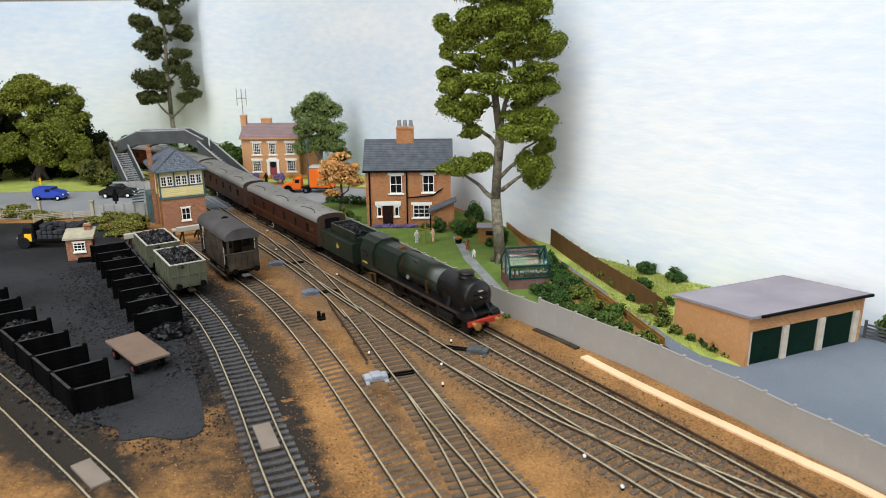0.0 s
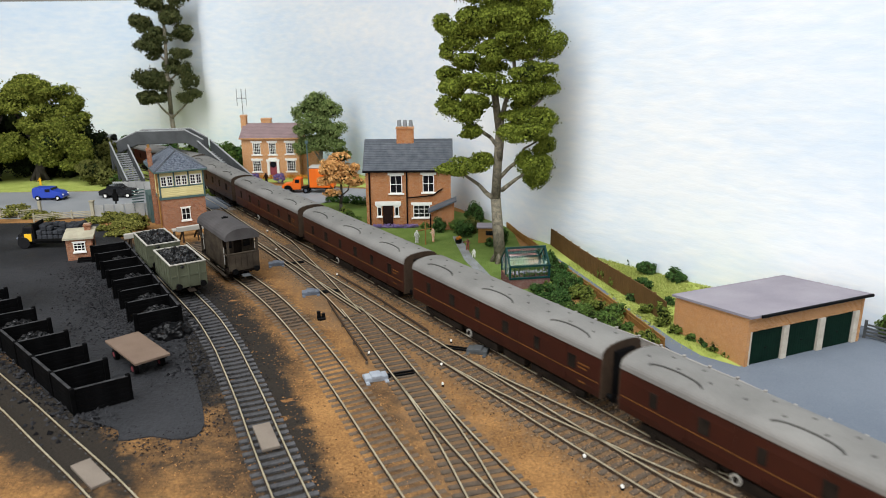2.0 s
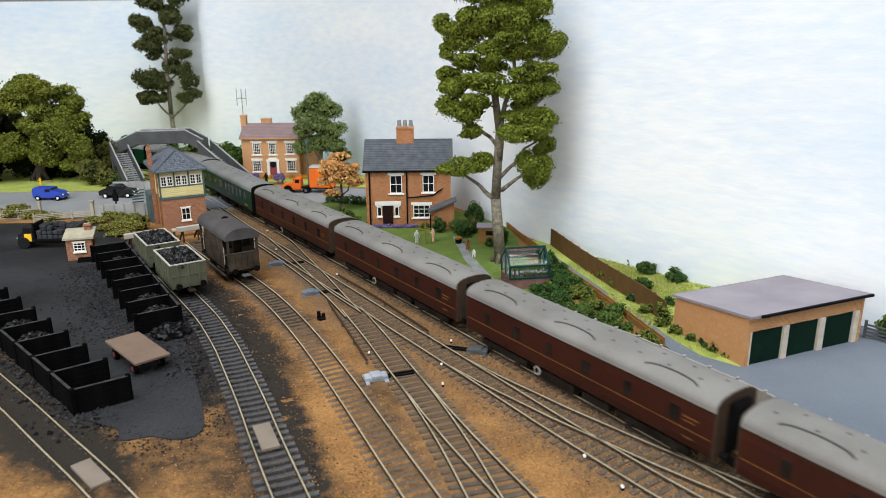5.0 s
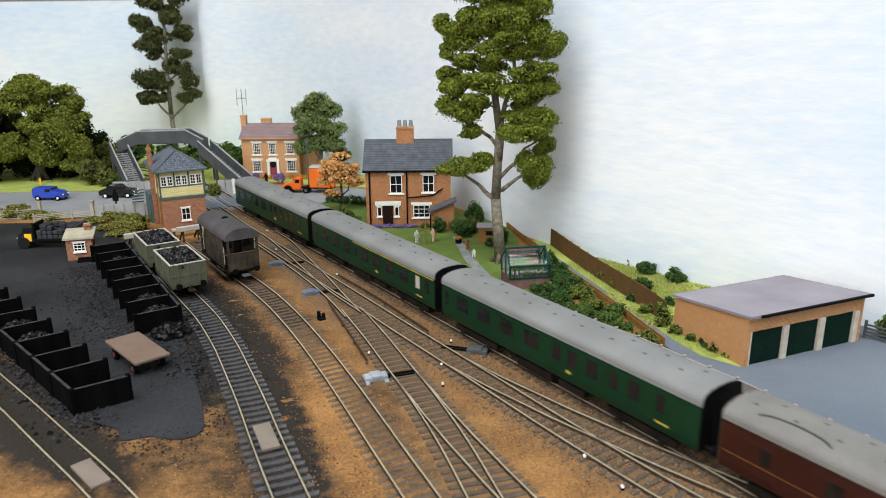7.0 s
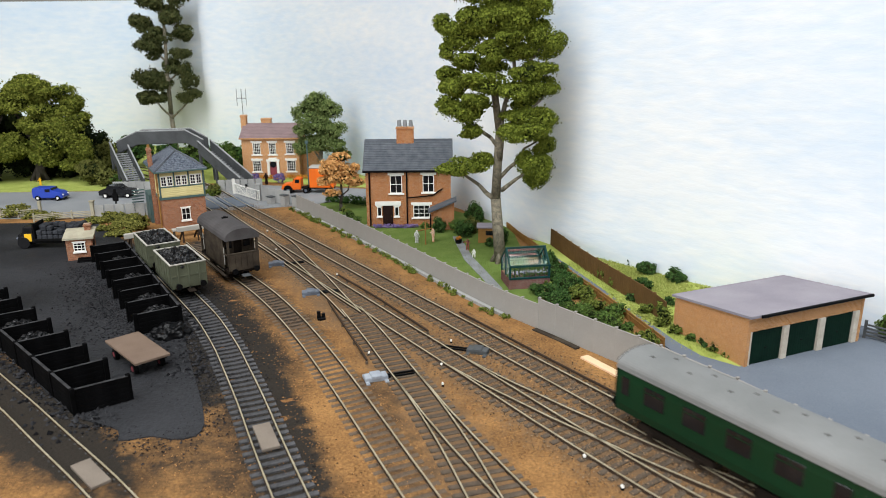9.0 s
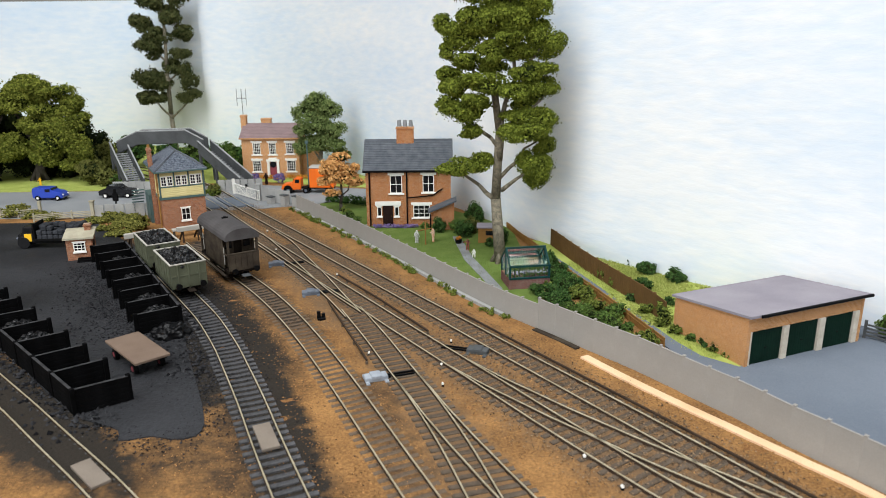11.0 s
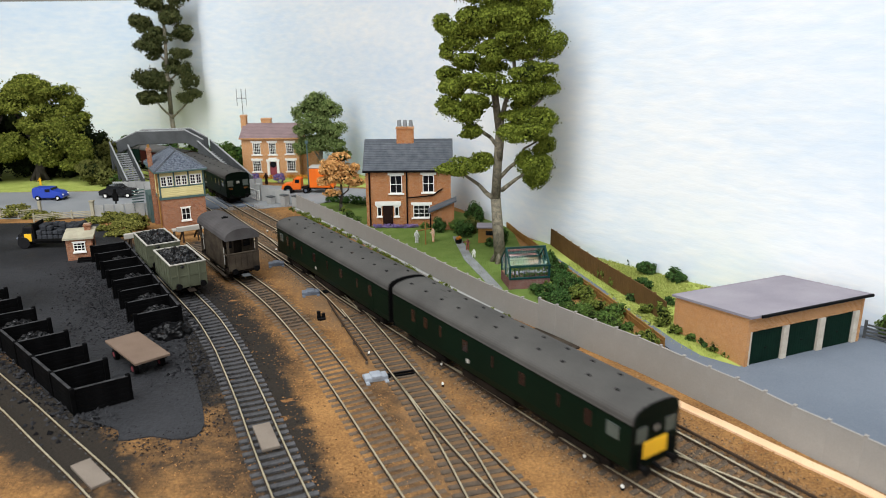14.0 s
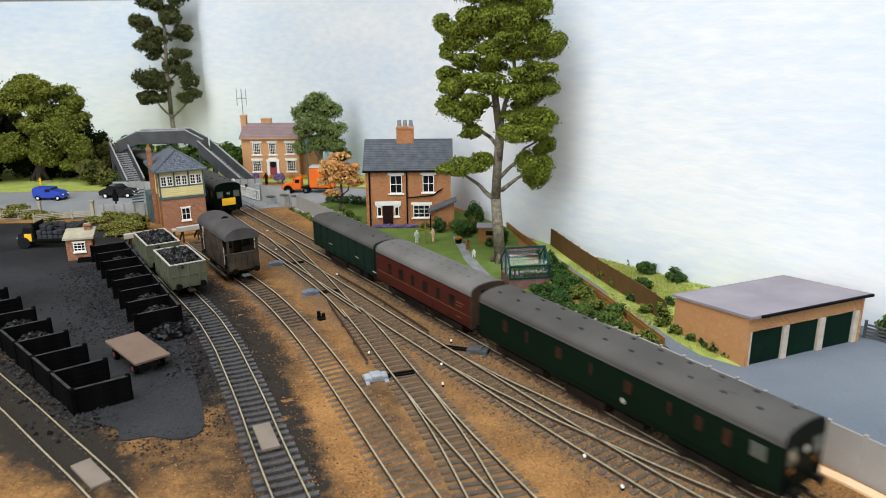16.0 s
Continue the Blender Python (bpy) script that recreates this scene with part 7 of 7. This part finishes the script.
def black_car(at):
    root = thing("car", "shiny black saloon car on the road", "car", at, 2)
    motor_body(root, [(-2.8, 0.45), (-2.8, 1.2), (-1.8, 1.45), (-1.2, 2.05), (0.5, 2.05), (1.1, 1.45), (2.6, 1.25), (2.8, 0.9), (2.8, 0.45)], 1.05, CAR_BLACK)
    for s in (-1, 1):
        part("side_window", boxes((-1.1, -0.35, s * 1.05 - 0.03, s * 1.05 + 0.03, 1.5, 1.9)), WINDOW_DARK, root)
        part("side_window", boxes((-0.2, 0.55, s * 1.05 - 0.03, s * 1.05 + 0.03, 1.5, 1.9)), WINDOW_DARK, root)
        part("headlight", rods([((2.7, s * 0.75, 1.05), (2.88, s * 0.75, 1.05), 0.16)]), WHITE, root)
        for x in (-1.75, 1.75):
            rubber_wheel(root, x, s * 0.95, 0.45, hub=WHITE)
    part("bumper", boxes((2.8, 3.0, -1.0, 1.0, 0.5, 0.65), bevel=0.03), WHITE, root, "bright chrome bumper")


def coal_lorry(at):
    root = thing("coal_lorry", "black coal lorry with yellow cab door, loaded with sacks", "lorry", at, 184)
    part("chassis", boxes((-4.2, 3.4, -0.9, 0.9, 0.6, 0.95), bevel=0.04), BLACK, root)
    part("bed", boxes((-4.4, 1.3, -1.35, 1.35, 0.95, 1.25), bevel=0.03), BLACK, root)
    part("headboard", boxes((1.2, 1.4, -1.35, 1.35, 1.25, 3.1), bevel=0.03), BLACK, root)
    motor_body(root, [(1.5, 0.8), (1.5, 2.7), (2.6, 2.75), (2.9, 1.9), (3.3, 1.8), (3.5, 0.8)], 1.05, CAR_BLACK, "cab")
    for s in (-1, 1):
        part("cab_door", boxes((1.75, 2.6, s * 1.05 - 0.04, s * 1.05 + 0.04, 0.9, 1.85), bevel=0.02), YELLOW, root, "yellow cab door")
        part("side_window", boxes((1.8, 2.5, s * 1.05 - 0.04, s * 1.05 + 0.04, 1.95, 2.5)), WINDOW_DARK, root)
        part("mudguard", rods([((2.7, s * 1.0 - 0.25, 0.75), (2.7, s * 1.0 + 0.25, 0.75), 0.7)], 16), CAR_BLACK, root)
        part("headlight", rods([((3.4, s * 0.8, 1.25), (3.6, s * 0.8, 1.25), 0.16)]), STEEL_GREY, root)
        rubber_wheel(root, 2.7, s * 1.05, 0.62)
        rubber_wheel(root, -2.6, s * 1.05, 0.62)
    rng = random.Random(3)
    sack = thing("coal_sacks", "stacked dark grey coal sacks on the lorry", "sacks", (at[0], at[1], 1.25), 184)
    for j in range(3):
        for k in range(8):
            for s in (-1, 0, 1):
                x = -4.0 + k * 0.64
                if j == 2 and rng.random() < 0.3:
                    continue
                part("sack", boxes((x, x + 0.6, s * 0.86 - 0.41, s * 0.86 + 0.41, j * 0.56, j * 0.56 + 0.54 * rng.uniform(0.9, 1.1)), bevel=0.09), SACK, sack)


SACK = mat("coal_sack", (0.022, 0.024, 0.028), (0.05, 0.053, 0.06), 1.0, 0.85, 0.6)
blue_van((-62.4, 110.6, 0.12)), black_car((-52.2, 112.0, 0.12)), coal_lorry((-47.9, 83.4, 0.11))


def orange_lorry():
    root = thing("articulated_lorry", "orange articulated lorry with box trailer", "lorry", (-22.5, 114.6, 0.12), 178)
    motor_body(root, [(0.6, 0.6), (0.6, 2.4), (1.6, 2.5), (2.0, 1.75), (3.6, 1.45), (3.9, 0.6)], 1.05, ORANGE, "cab")
    part("chassis", boxes((-4.8, 2.0, -0.6, 0.6, 0.7, 0.95), bevel=0.03), BLACK, root)
    part("box_body", boxes((-4.9, -0.9, -1.25, 1.25, 1.0, 4.1), bevel=0.05), ORANGE, root, "orange box body")
    part("roof_panel", boxes((-4.95, -0.85, -1.3, 1.3, 4.1, 4.4), bevel=0.12), WAGON_EDGE, root, "cream roof")
    for s in (-1, 1):
        part("side_window", boxes((0.8, 1.5, s * 1.05 - 0.03, s * 1.05 + 0.03, 1.75, 2.3)), WINDOW_DARK, root)
        part("mudguard", rods([((2.7, s * 0.9 - 0.22, 0.6), (2.7, s * 0.9 + 0.22, 0.6), 0.75)], 16), BLACK, root)
        for x in (2.7, -0.2, -3.9):
            rubber_wheel(root, x, s * 0.95, 0.5)
    part("windscreen", boxes((1.65, 1.85, -0.8, 0.8, 1.8, 2.35)), WINDOW_DARK, root)


orange_lorry()


def flat_trailer():
    root = thing("flat_trailer", "flat brown-topped four-wheel trailer in the yard", "trailer", (-23.6, 50.05, 0.11), -46)
    part("deck", boxes((-3.0, 3.0, -1.32, 1.32, 1.1, 1.3), bevel=0.03), TAN_DECK, root, "plain brown deck")
    part("frame", boxes((-2.6, 2.6, -0.7, -0.5, 0.85, 1.1), (-2.6, 2.6, 0.5, 0.7, 0.85, 1.1), (-2.0, -1.7, -1.1, 1.1, 0.7, 0.95), (1.7, 2.0, -1.1, 1.1, 0.7, 0.95)), BLACK, root)
    for x in (-1.85, 1.85):
        for s in (-1, 1):
            rubber_wheel(root, x, s * 1.0, 0.42, hub=DOOR_RED)


flat_trailer()
heap = thing("sheeted_heap", "lumpy heap under a shiny black sheet", "heap", (-23.0, 55.2, 0.05), 20)
hb = bmesh.new()
bmesh.ops.create_icosphere(hb, subdivisions=5, radius=1.0)
for v in hb.verts:
    v.co = Vector((v.co.x * 1.5, v.co.y * 1.1, max(-0.15, v.co.z * 1.2))) * (1 + 0.3 * noise.noise(v.co * 2.3) + 0.12 * noise.noise(v.co * 5))
part("sheet", hb, mat("wet_sheet", (0.002, 0.002, 0.0025), (0.006, 0.006, 0.0065), 1.0, 0.3, 0.2, spec=0.15), heap, smooth=True)


def scatter(name, label, category, n, where, size, material, seed, z=0.02):
    """Loose grains strewn over patches: where gives a place for two random numbers."""
    rng = np.random.default_rng(seed)
    tet = np.array([(0.9, 0, -0.1), (0, 0.8, 0.0), (-0.9, 0, 0.1), (0, -0.8, 0.0), (0.15, 0.1, 0.65)])
    V, F = [], []
    for i in range(n):
        x, y = where(rng)
        s = size * rng.uniform(0.5, 1.5)
        a = rng.uniform(0, 6.28)
        c, d = math.cos(a), math.sin(a)
        q = tet * s * rng.uniform(0.55, 1.35, (5, 3))
        V.append(np.stack([x + q[:, 0] * c - q[:, 1] * d, y + q[:, 0] * d + q[:, 1] * c, z + q[:, 2] + s * 0.1], 1))
        k = 5 * i
        F += [(k, k + 1, k + 4), (k + 1, k + 2, k + 4), (k + 2, k + 3, k + 4), (k + 3, k, k + 4)]
    me = bpy.data.meshes.new(name)
    me.from_pydata((np.concatenate(V) * CM).tolist(), [], F)
    me.materials.append(material)
    return tagged(new(name, me), label, category, "", "stuff")


def beside(points, width, near, far):
    line = [p for p in spline(points, 1.0) if near < p.y < far]

    def where(rng):
        i = int(rng.integers(0, len(line) - 1))
        p = line[i].lerp(line[i + 1], float(rng.random()))
        t = (line[i + 1] - line[i]).normalized()
        d = float(rng.normal() * width / 2.2)
        return p.x - t.y * d, p.y + t.x * d
    return where


STONE_TAN = leaf_mat("ballast_grain", (0.13, 0.066, 0.028), (0.42, 0.22, 0.085))
STONE_GREY = leaf_mat("ballast_grain_grey", (0.03, 0.023, 0.017), (0.29, 0.195, 0.115))
STONE_BLACK = leaf_mat("coal_grain", (0.004, 0.004, 0.005), (0.04, 0.04, 0.043))
scatter("ballast_stones", "tan and brown ballast stones round the main lines", "ballast", 26000, beside([(24, 24), (16.5, 33), (8.4, 44.4), (-3.4, 60), (-13, 75), (-23, 90), (-32, 104)], 7.6, 24, 106), 0.06, STONE_TAN, 1, 0.05)
scatter("ballast_stones", "grey-brown ballast stones between the rails", "ballast", 15000, beside(D_PATH, 3.4, 24, 106), 0.07, STONE_GREY, 2, 0.12)
scatter("ballast_stones", "grey-brown ballast stones between the second line's rails", "ballast", 15000, beside(SECOND_PATH, 3.4, 24, 106), 0.06, STONE_GREY, 3, 0.12)
scatter("ballast_stones", "tan ballast stones beside the sidings", "ballast", 7000, beside([(1.0, 26), (-2, 33), (-6.2, 43), (-11.4, 55), (-18.6, 68), (-23, 78)], 5.0, 26, 84), 0.055, STONE_TAN, 4, 0.05)
scatter("ballast_stones", "tan ballast stones at the board's front edge", "ballast", 1500, beside([(-30, 32), (-20, 30), (-12, 32), (-8, 40)], 9, 26, 42), 0.05, STONE_TAN, 5, 0.05)
scatter("coal_grains", "black coal grains along the coal siding", "coal", 3500, beside(A_PATH, 4.0, 30, 84), 0.055, STONE_BLACK, 6, 0.06)
scatter("coal_grains", "black coal grains over the yard", "coal", 1200, beside([(-20, 44), (-26, 52), (-33, 62), (-42, 78)], 9, 42, 84), 0.06, STONE_BLACK, 7, 0.12)
scatter("coal_lumps", "spilt coal lumps beside the bins and tracks", "coal", 420, beside([(-18.6, 47), (-21.4, 52.5), (-24.6, 60), (-31, 68)], 2.6, 44, 70), 0.19, STONE_BLACK, 8, 0.12)
scatter("coal_lumps", "spilt coal lumps beside the front bins", "coal", 420, beside([(-22.3, 40.2), (-28.4, 45.6), (-38, 55)], 2.6, 38, 58), 0.19, STONE_BLACK, 9, 0.12)
scatter("coal_grains", "black grains over the yard's worn edge", "coal", 3000, beside(COAL_YARD, 2.6, 33, 62), 0.08, STONE_BLACK, 12, 0.07)
scatter("coal_grains", "black coal grains spilt beside the siding", "coal", 3500, beside([(-15.5, 46), (-18.5, 53), (-22, 61), (-26, 69)], 3.4, 44, 70), 0.07, STONE_BLACK, 13, 0.06)
scatter("coal_grains", "coal dust spilt round the bins and lorry", "coal", 4000, beside([(-26, 55.6), (-39, 76)], 4.0, 54, 78), 0.11, STONE_BLACK, 10, 0.12)


# ---- small things by the line ----
def point_motor(at, turn, label, material=None):
    root = thing("point_motor", label, "point motor", (at[0], at[1], 0.02), turn, "point motors")
    m = material or STEEL_GREY
    part("casing", boxes((-0.85, 0.85, -0.42, 0.42, 0, 0.42), (-0.4, 0.4, -0.46, 0.46, 0.2, 0.52), bevel=0.06), m, root)
    for x in (-0.7, 0.7):
        part("foot", boxes((x - 0.14, x + 0.14, -0.85, 0.85, 0, 0.16), bevel=0.03), m, root)
    for y in (-0.2, 0.2):
        part("drive_rod", boxes((0.9, 3.0, y - 0.06, y + 0.06, 0.12, 0.24)), BLACK, root)


point_motor((2.7, 51.4), 162, "dark steel-grey point motor beside the track", BRIDGE_GREY)
point_motor((-5.0, 46.9), 18, "pale grey point motor beside the turnout", mat("pale_casing", (0.33, 0.36, 0.40), (0.23, 0.25, 0.28), 1.2, 0.5, 0.2))
point_motor((-13.0, 65.3), 14, "blue-grey point motor beside the crossover")
point_motor((-18.5, 74.8), 14, "blue-grey point motor by the brake van")
for x, y in ((-0.2, 48.9), (-0.1, 45.7), (-5.9, 51.1), (0.6, 53.3), (8.2, 36.4), (-11.2, 70.8), (-22.9, 89.2), (-19.8, 80.4), (9.7, 33.4)):
    lamp = thing("ground_lamp", "tiny white ground signal lamp", "ground signal", (x, y, 0.02), 0, "white ground lamps")
    part("drum", rods([((0, -0.1, 0.28), (0, 0.07, 0.25), 0.09)], 12), WHITE, lamp)
    part("stand", boxes((-0.08, 0.08, -0.08, 0.08, -0.02, 0.18)), BLACK, lamp)
gs = thing("relay_stump", "small black ground signal in the ballast", "ground signal", (-10.9, 58.7, 0.0), 20)
part("base", boxes((-0.35, 0.35, -0.3, 0.3, 0, 0.25), bevel=0.04), BLACK, gs)
part("lever", rods([((-0.2, 0, 0.2), (-0.2, 0, 0.85), 0.17), ((0.2, 0, 0.2), (0.2, 0, 0.6), 0.17)], 10), BLACK, gs)
for at, turn in (((-11.1, 38.9), 115), ((-20.2, 35.1), 136)):
    mg = thing("uncoupler_plate", "plain buff uncoupling plate between the rails", "track plate", (*at, 0.12), turn)
    part("plate", boxes((-1.55, 1.55, -0.55, 0.55, 0, 0.2), bevel=0.02), PLATE_BUFF, mg)
for x, y, h in ((-26.3, 106.0, 1.2), (-23.9, 104.6, 1.7), (-21.9, 103.3, 1.8)):
    rb = thing("relay_cabinet", "dark grey lineside relay cabinet", "cabinet", (x, y, 0), -40)
    part("case", boxes((-0.55, 0.55, -0.4, 0.4, 0.1, h), bevel=0.04), CONCRETE, rb)
    part("lid", boxes((-0.62, 0.62, -0.47, 0.47, h, h + 0.12), bevel=0.03), BRIDGE_GREY, rb)
    part("plinth", boxes((-0.6, 0.6, -0.45, 0.45, 0, 0.1)), CONCRETE, rb)
sg = thing("ground_signal_post", "black colour light signal seen from behind", "signal", (-47.3, 100.2, 0))
part("post", rods([((0, 0, -0.05), (0, 0, 2.4), 0.13)]), BLACK, sg)
part("head", boxes((-0.42, 0.42, -0.15, 0.15, 2.0, 3.2), bevel=0.1), BLACK, sg)
part("hood", rods([((0, 0, 3.2), (0, 0, 3.8), 0.22, 0.2)], 12), BLACK, sg)
bench = thing("box_platform", "grey platform beside the signal box", "platform", (-33.4, 87.6, 0), 29)
part("boards", boxes((-1.2, 2.2, -0.5, 0.5, 0.9, 1.1), bevel=0.03), WAGON_EDGE, bench)
for x in (-1.0, 2.0):
    part("leg", boxes((x - 0.1, x + 0.1, -0.4, 0.4, 0, 0.9)), VAN_BROWN, bench)
ls = thing("lamp_post", "slim green street lamp post", "street lamp", (-22.6, 118.0, 0.06))
part("post", rods([((0, 0, 0), (0, 0, 7.6), 0.16, 0.1)]), BOX_GREEN, ls)
part("lantern", boxes((-0.25, 0.25, -0.2, 0.2, 7.5, 8.1), bevel=0.08), BOX_GREEN, ls)


# ---- garden figurines: plain painted shapes ----
def figurine(at, h, material, label, turn=0, arms=0.0):
    bm = bmesh.new()
    for y in (-0.13, 0.13):
        rod(bm, (0, y, 0), (0, y * 0.8, h * 0.48), h * 0.065, h * 0.08, 8)
    rod(bm, (0, 0, h * 0.45), (0, 0, h * 0.84), h * 0.11, h * 0.13, 10)
    bmesh.ops.create_icosphere(bm, subdivisions=2, radius=h * 0.085, matrix=Matrix.Translation((0, 0, h * 0.93)))
    for s in (-1, 1):
        rod(bm, (0, s * h * 0.14, h * 0.8), (arms * h * 0.3, s * h * (0.2 + arms * 0.15), h * (0.5 + arms * 0.25)), h * 0.045, h * 0.035, 6)
    ob = part("figurine", bm, material, None, label)
    ob.matrix_basis = pose(at[0] * CM, at[1] * CM, at[2] * CM, 0, 0, turn)
    tagged(ob, label, "figurine", "garden figurines")


figurine((-3.2, 83.2, 0.12), 1.6, mat("figure_white", (0.75, 0.74, 0.7), (0.25, 0.25, 0.25), 6.0, 0.6, 0.1), "small painted white and grey garden figurine", 80)
figurine((-1.2, 83.7, 0.12), 1.65, mat("figure_orange", (0.75, 0.7, 0.62), (0.62, 0.2, 0.05), 6.0, 0.6, 0.1), "small painted white and orange garden figurine", 200, 0.5)
figurine((2.9, 79.8, 0.15), 1.35, mat("figure_dark", (0.03, 0.03, 0.035), (0.35, 0.1, 0.06), 6.0, 0.6, 0.1), "small painted dark garden figurine on the path", 250, 0.8)
figurine((3.5, 76.9, 0.15), 0.95, WHITE, "small painted white figurine on the path", 250, 0.4)
figurine((-70.6, 122.5, 0.05), 1.4, YELLOW, "small painted yellow figurine under the oak", 250, 0.4)
figurine((-30.8, 122.0, 0.06), 2.0, DOOR_DARK, "small painted brown figurine at the villa", 250, 0.2)
line = thing("washing_post", "tan clothes post with a cross arm", "washing post", (-2.1, 82.4, 0.12))
part("post", rods([((0, 0, 0), (0, 0, 2.9), 0.09)]), TIMBER_TAN, line)
part("arm", rods([((-0.9, 0, 1.75), (0.7, 0.2, 2.0), 0.07)]), TIMBER_TAN, line)
pot = thing("flower_tub", "dark tub with pale orange flowers", "flower pot", (1.9, 82.9, 0.12))
part("tub", rods([((0, 0, 0), (0, 0, 0.5), 0.35, 0.45)], 14), BLACK, pot)
foliage("bloom", [(0, 0, 0.6, 0.42, 0.42, 0.22)], 900, 0.09, FLOWER_ORANGE, pot, 91)


def grass(label, n, where, height, material, seed, z):
    """Standing blades of fine grass strewn over a patch."""
    rng = np.random.default_rng(seed)
    V, F = [], []
    for i in range(n):
        x, y = where(rng)
        a, h = rng.uniform(0, 6.28), height * rng.uniform(0.5, 1.3)
        c, d, w = math.cos(a), math.sin(a), height * 0.14
        lx, ly = rng.normal(0, h * 0.3, 2)
        V += [(x - c * w, y - d * w, z), (x + c * w, y + d * w, z), (x + lx, y + ly, z + h)]
        F.append((3 * i, 3 * i + 1, 3 * i + 2))
    me = bpy.data.meshes.new("grass")
    me.from_pydata((np.array(V) * CM).tolist(), [], F)
    me.materials.append(material)
    return tagged(new("grass", me), label, "grass", "", "stuff")


GRASS_PALE = leaf_mat("grass_pale", (0.22, 0.27, 0.05), (0.5, 0.52, 0.17))
GRASS_GREEN = leaf_mat("grass_green", (0.08, 0.125, 0.022), (0.18, 0.24, 0.06))
grass("pale yellow-green static grass below the painted wall", 15000, beside([(17, 75.5), (20, 69.5), (22.5, 65), (23.5, 60)], 4.2, 58, 76), 0.27, GRASS_PALE, 21, 0.1)
grass("pale static grass along the back lane", 3800, beside([(14.6, 75), (16.6, 65), (18.3, 58), (19.6, 53), (21.6, 49.3)], 1.0, 49.3, 76), 0.2, GRASS_PALE, 22, 0.1)
grass("short green lawn blades", 14000, beside([(-12, 96), (-4, 86), (3, 76), (6.5, 66)], 7.5, 64, 98), 0.13, GRASS_GREEN, 23, 0.1)


# ---- the three trains ----
def copies(ob, n):
    return [ob] + [copy_thing(ob, Matrix()) for _ in range(n - 1)]


maroon = parcels_coach("weathered maroon parcels coach with grey roof", length=22.7)
TRAIN_ONE = [(locomotive(), 19.7), (tender(), 8.5)] + [(ob, 24.3) for ob in copies(maroon, 8)]
TRAIN_ONE += [(passenger_coach("green brake coach with pale grey roof", "brake"), 26.6), (passenger_coach("green composite coach with yellow stripe and grey roof", "composite"), 26.6), (passenger_coach("green brake coach at the train's tail", "brake"), 26.6)]
TRAIN_TWO = [(motor_coach("dark green multiple-unit car with grey-black roof", cab=1, length=25.5), 25.9), (motor_coach("dark green multiple-unit car with yellow end panel", cab=-1, length=25.4), 25.6)]
TRAIN_THREE = [(motor_coach("green motor parcels van with driving cab", GREEN_DARK, 1, False), 26.4), (parcels_coach("short crimson parcels coach with grey roof", CRIMSON, 15.4, True, ROOF_MID), 16.6), (parcels_van("dark green four-wheeled parcels van", 14.2), 14.8)]


# ---- the trains run ----
class Line:
    """A track's middle line by its length; s grows from the near end to the far end."""

    def __init__(self, points):
        self.points = spline(points, 1.0)

    def at(self, s):
        i = max(0, min(len(self.points) - 2, int(s)))
        u = s - i
        return self.points[i].lerp(self.points[i + 1], u)


def train_rows(line, s_mid, run, half, sign):
    """Rows for a vehicle whose middle is at s_mid at 0 s; run: the way gone by each time; sign: -1 faces the near end, 1 the far end."""
    rows = []
    for k in range(0, 65):
        t = k * 0.25
        s = s_mid + sign * float(np.interp(t, run[0], run[1]))
        a, b = line.at(s + sign * half), line.at(s - sign * half)
        p = (a + b) / 2
        d = a - b
        rows.append((t, pose(p.x * CM, p.y * CM, RAIL * CM, 0, 0, math.degrees(math.atan2(d.y, d.x)))))
    return rows


def motions():
    main, second = Line(D_PATH), Line(SECOND_PATH)
    run_one = ((0, 2, 3.5, 6.5, 7, 9.2, 16), (0, 67.6, 119.3, 226.9, 244.9, 324.7, 570))
    run_two = ((0, 16), (0, 601.6))
    run_three = ((0, 14.5, 15, 15.5, 16), (0, 580, 600.8, 624.2, 648.2))
    for vehicles, line, s_front, run, sign in ((TRAIN_ONE, main, 466.5, run_one, -1), (TRAIN_TWO, second, -30.7, run_two, 1), (TRAIN_THREE, main, 1087.4, run_three, -1)):
        s = s_front
        for ob, length in vehicles:
            walk(ob, train_rows(line, s - sign * length / 2, run, length * 0.33, sign))
            s -= sign * length


motions()
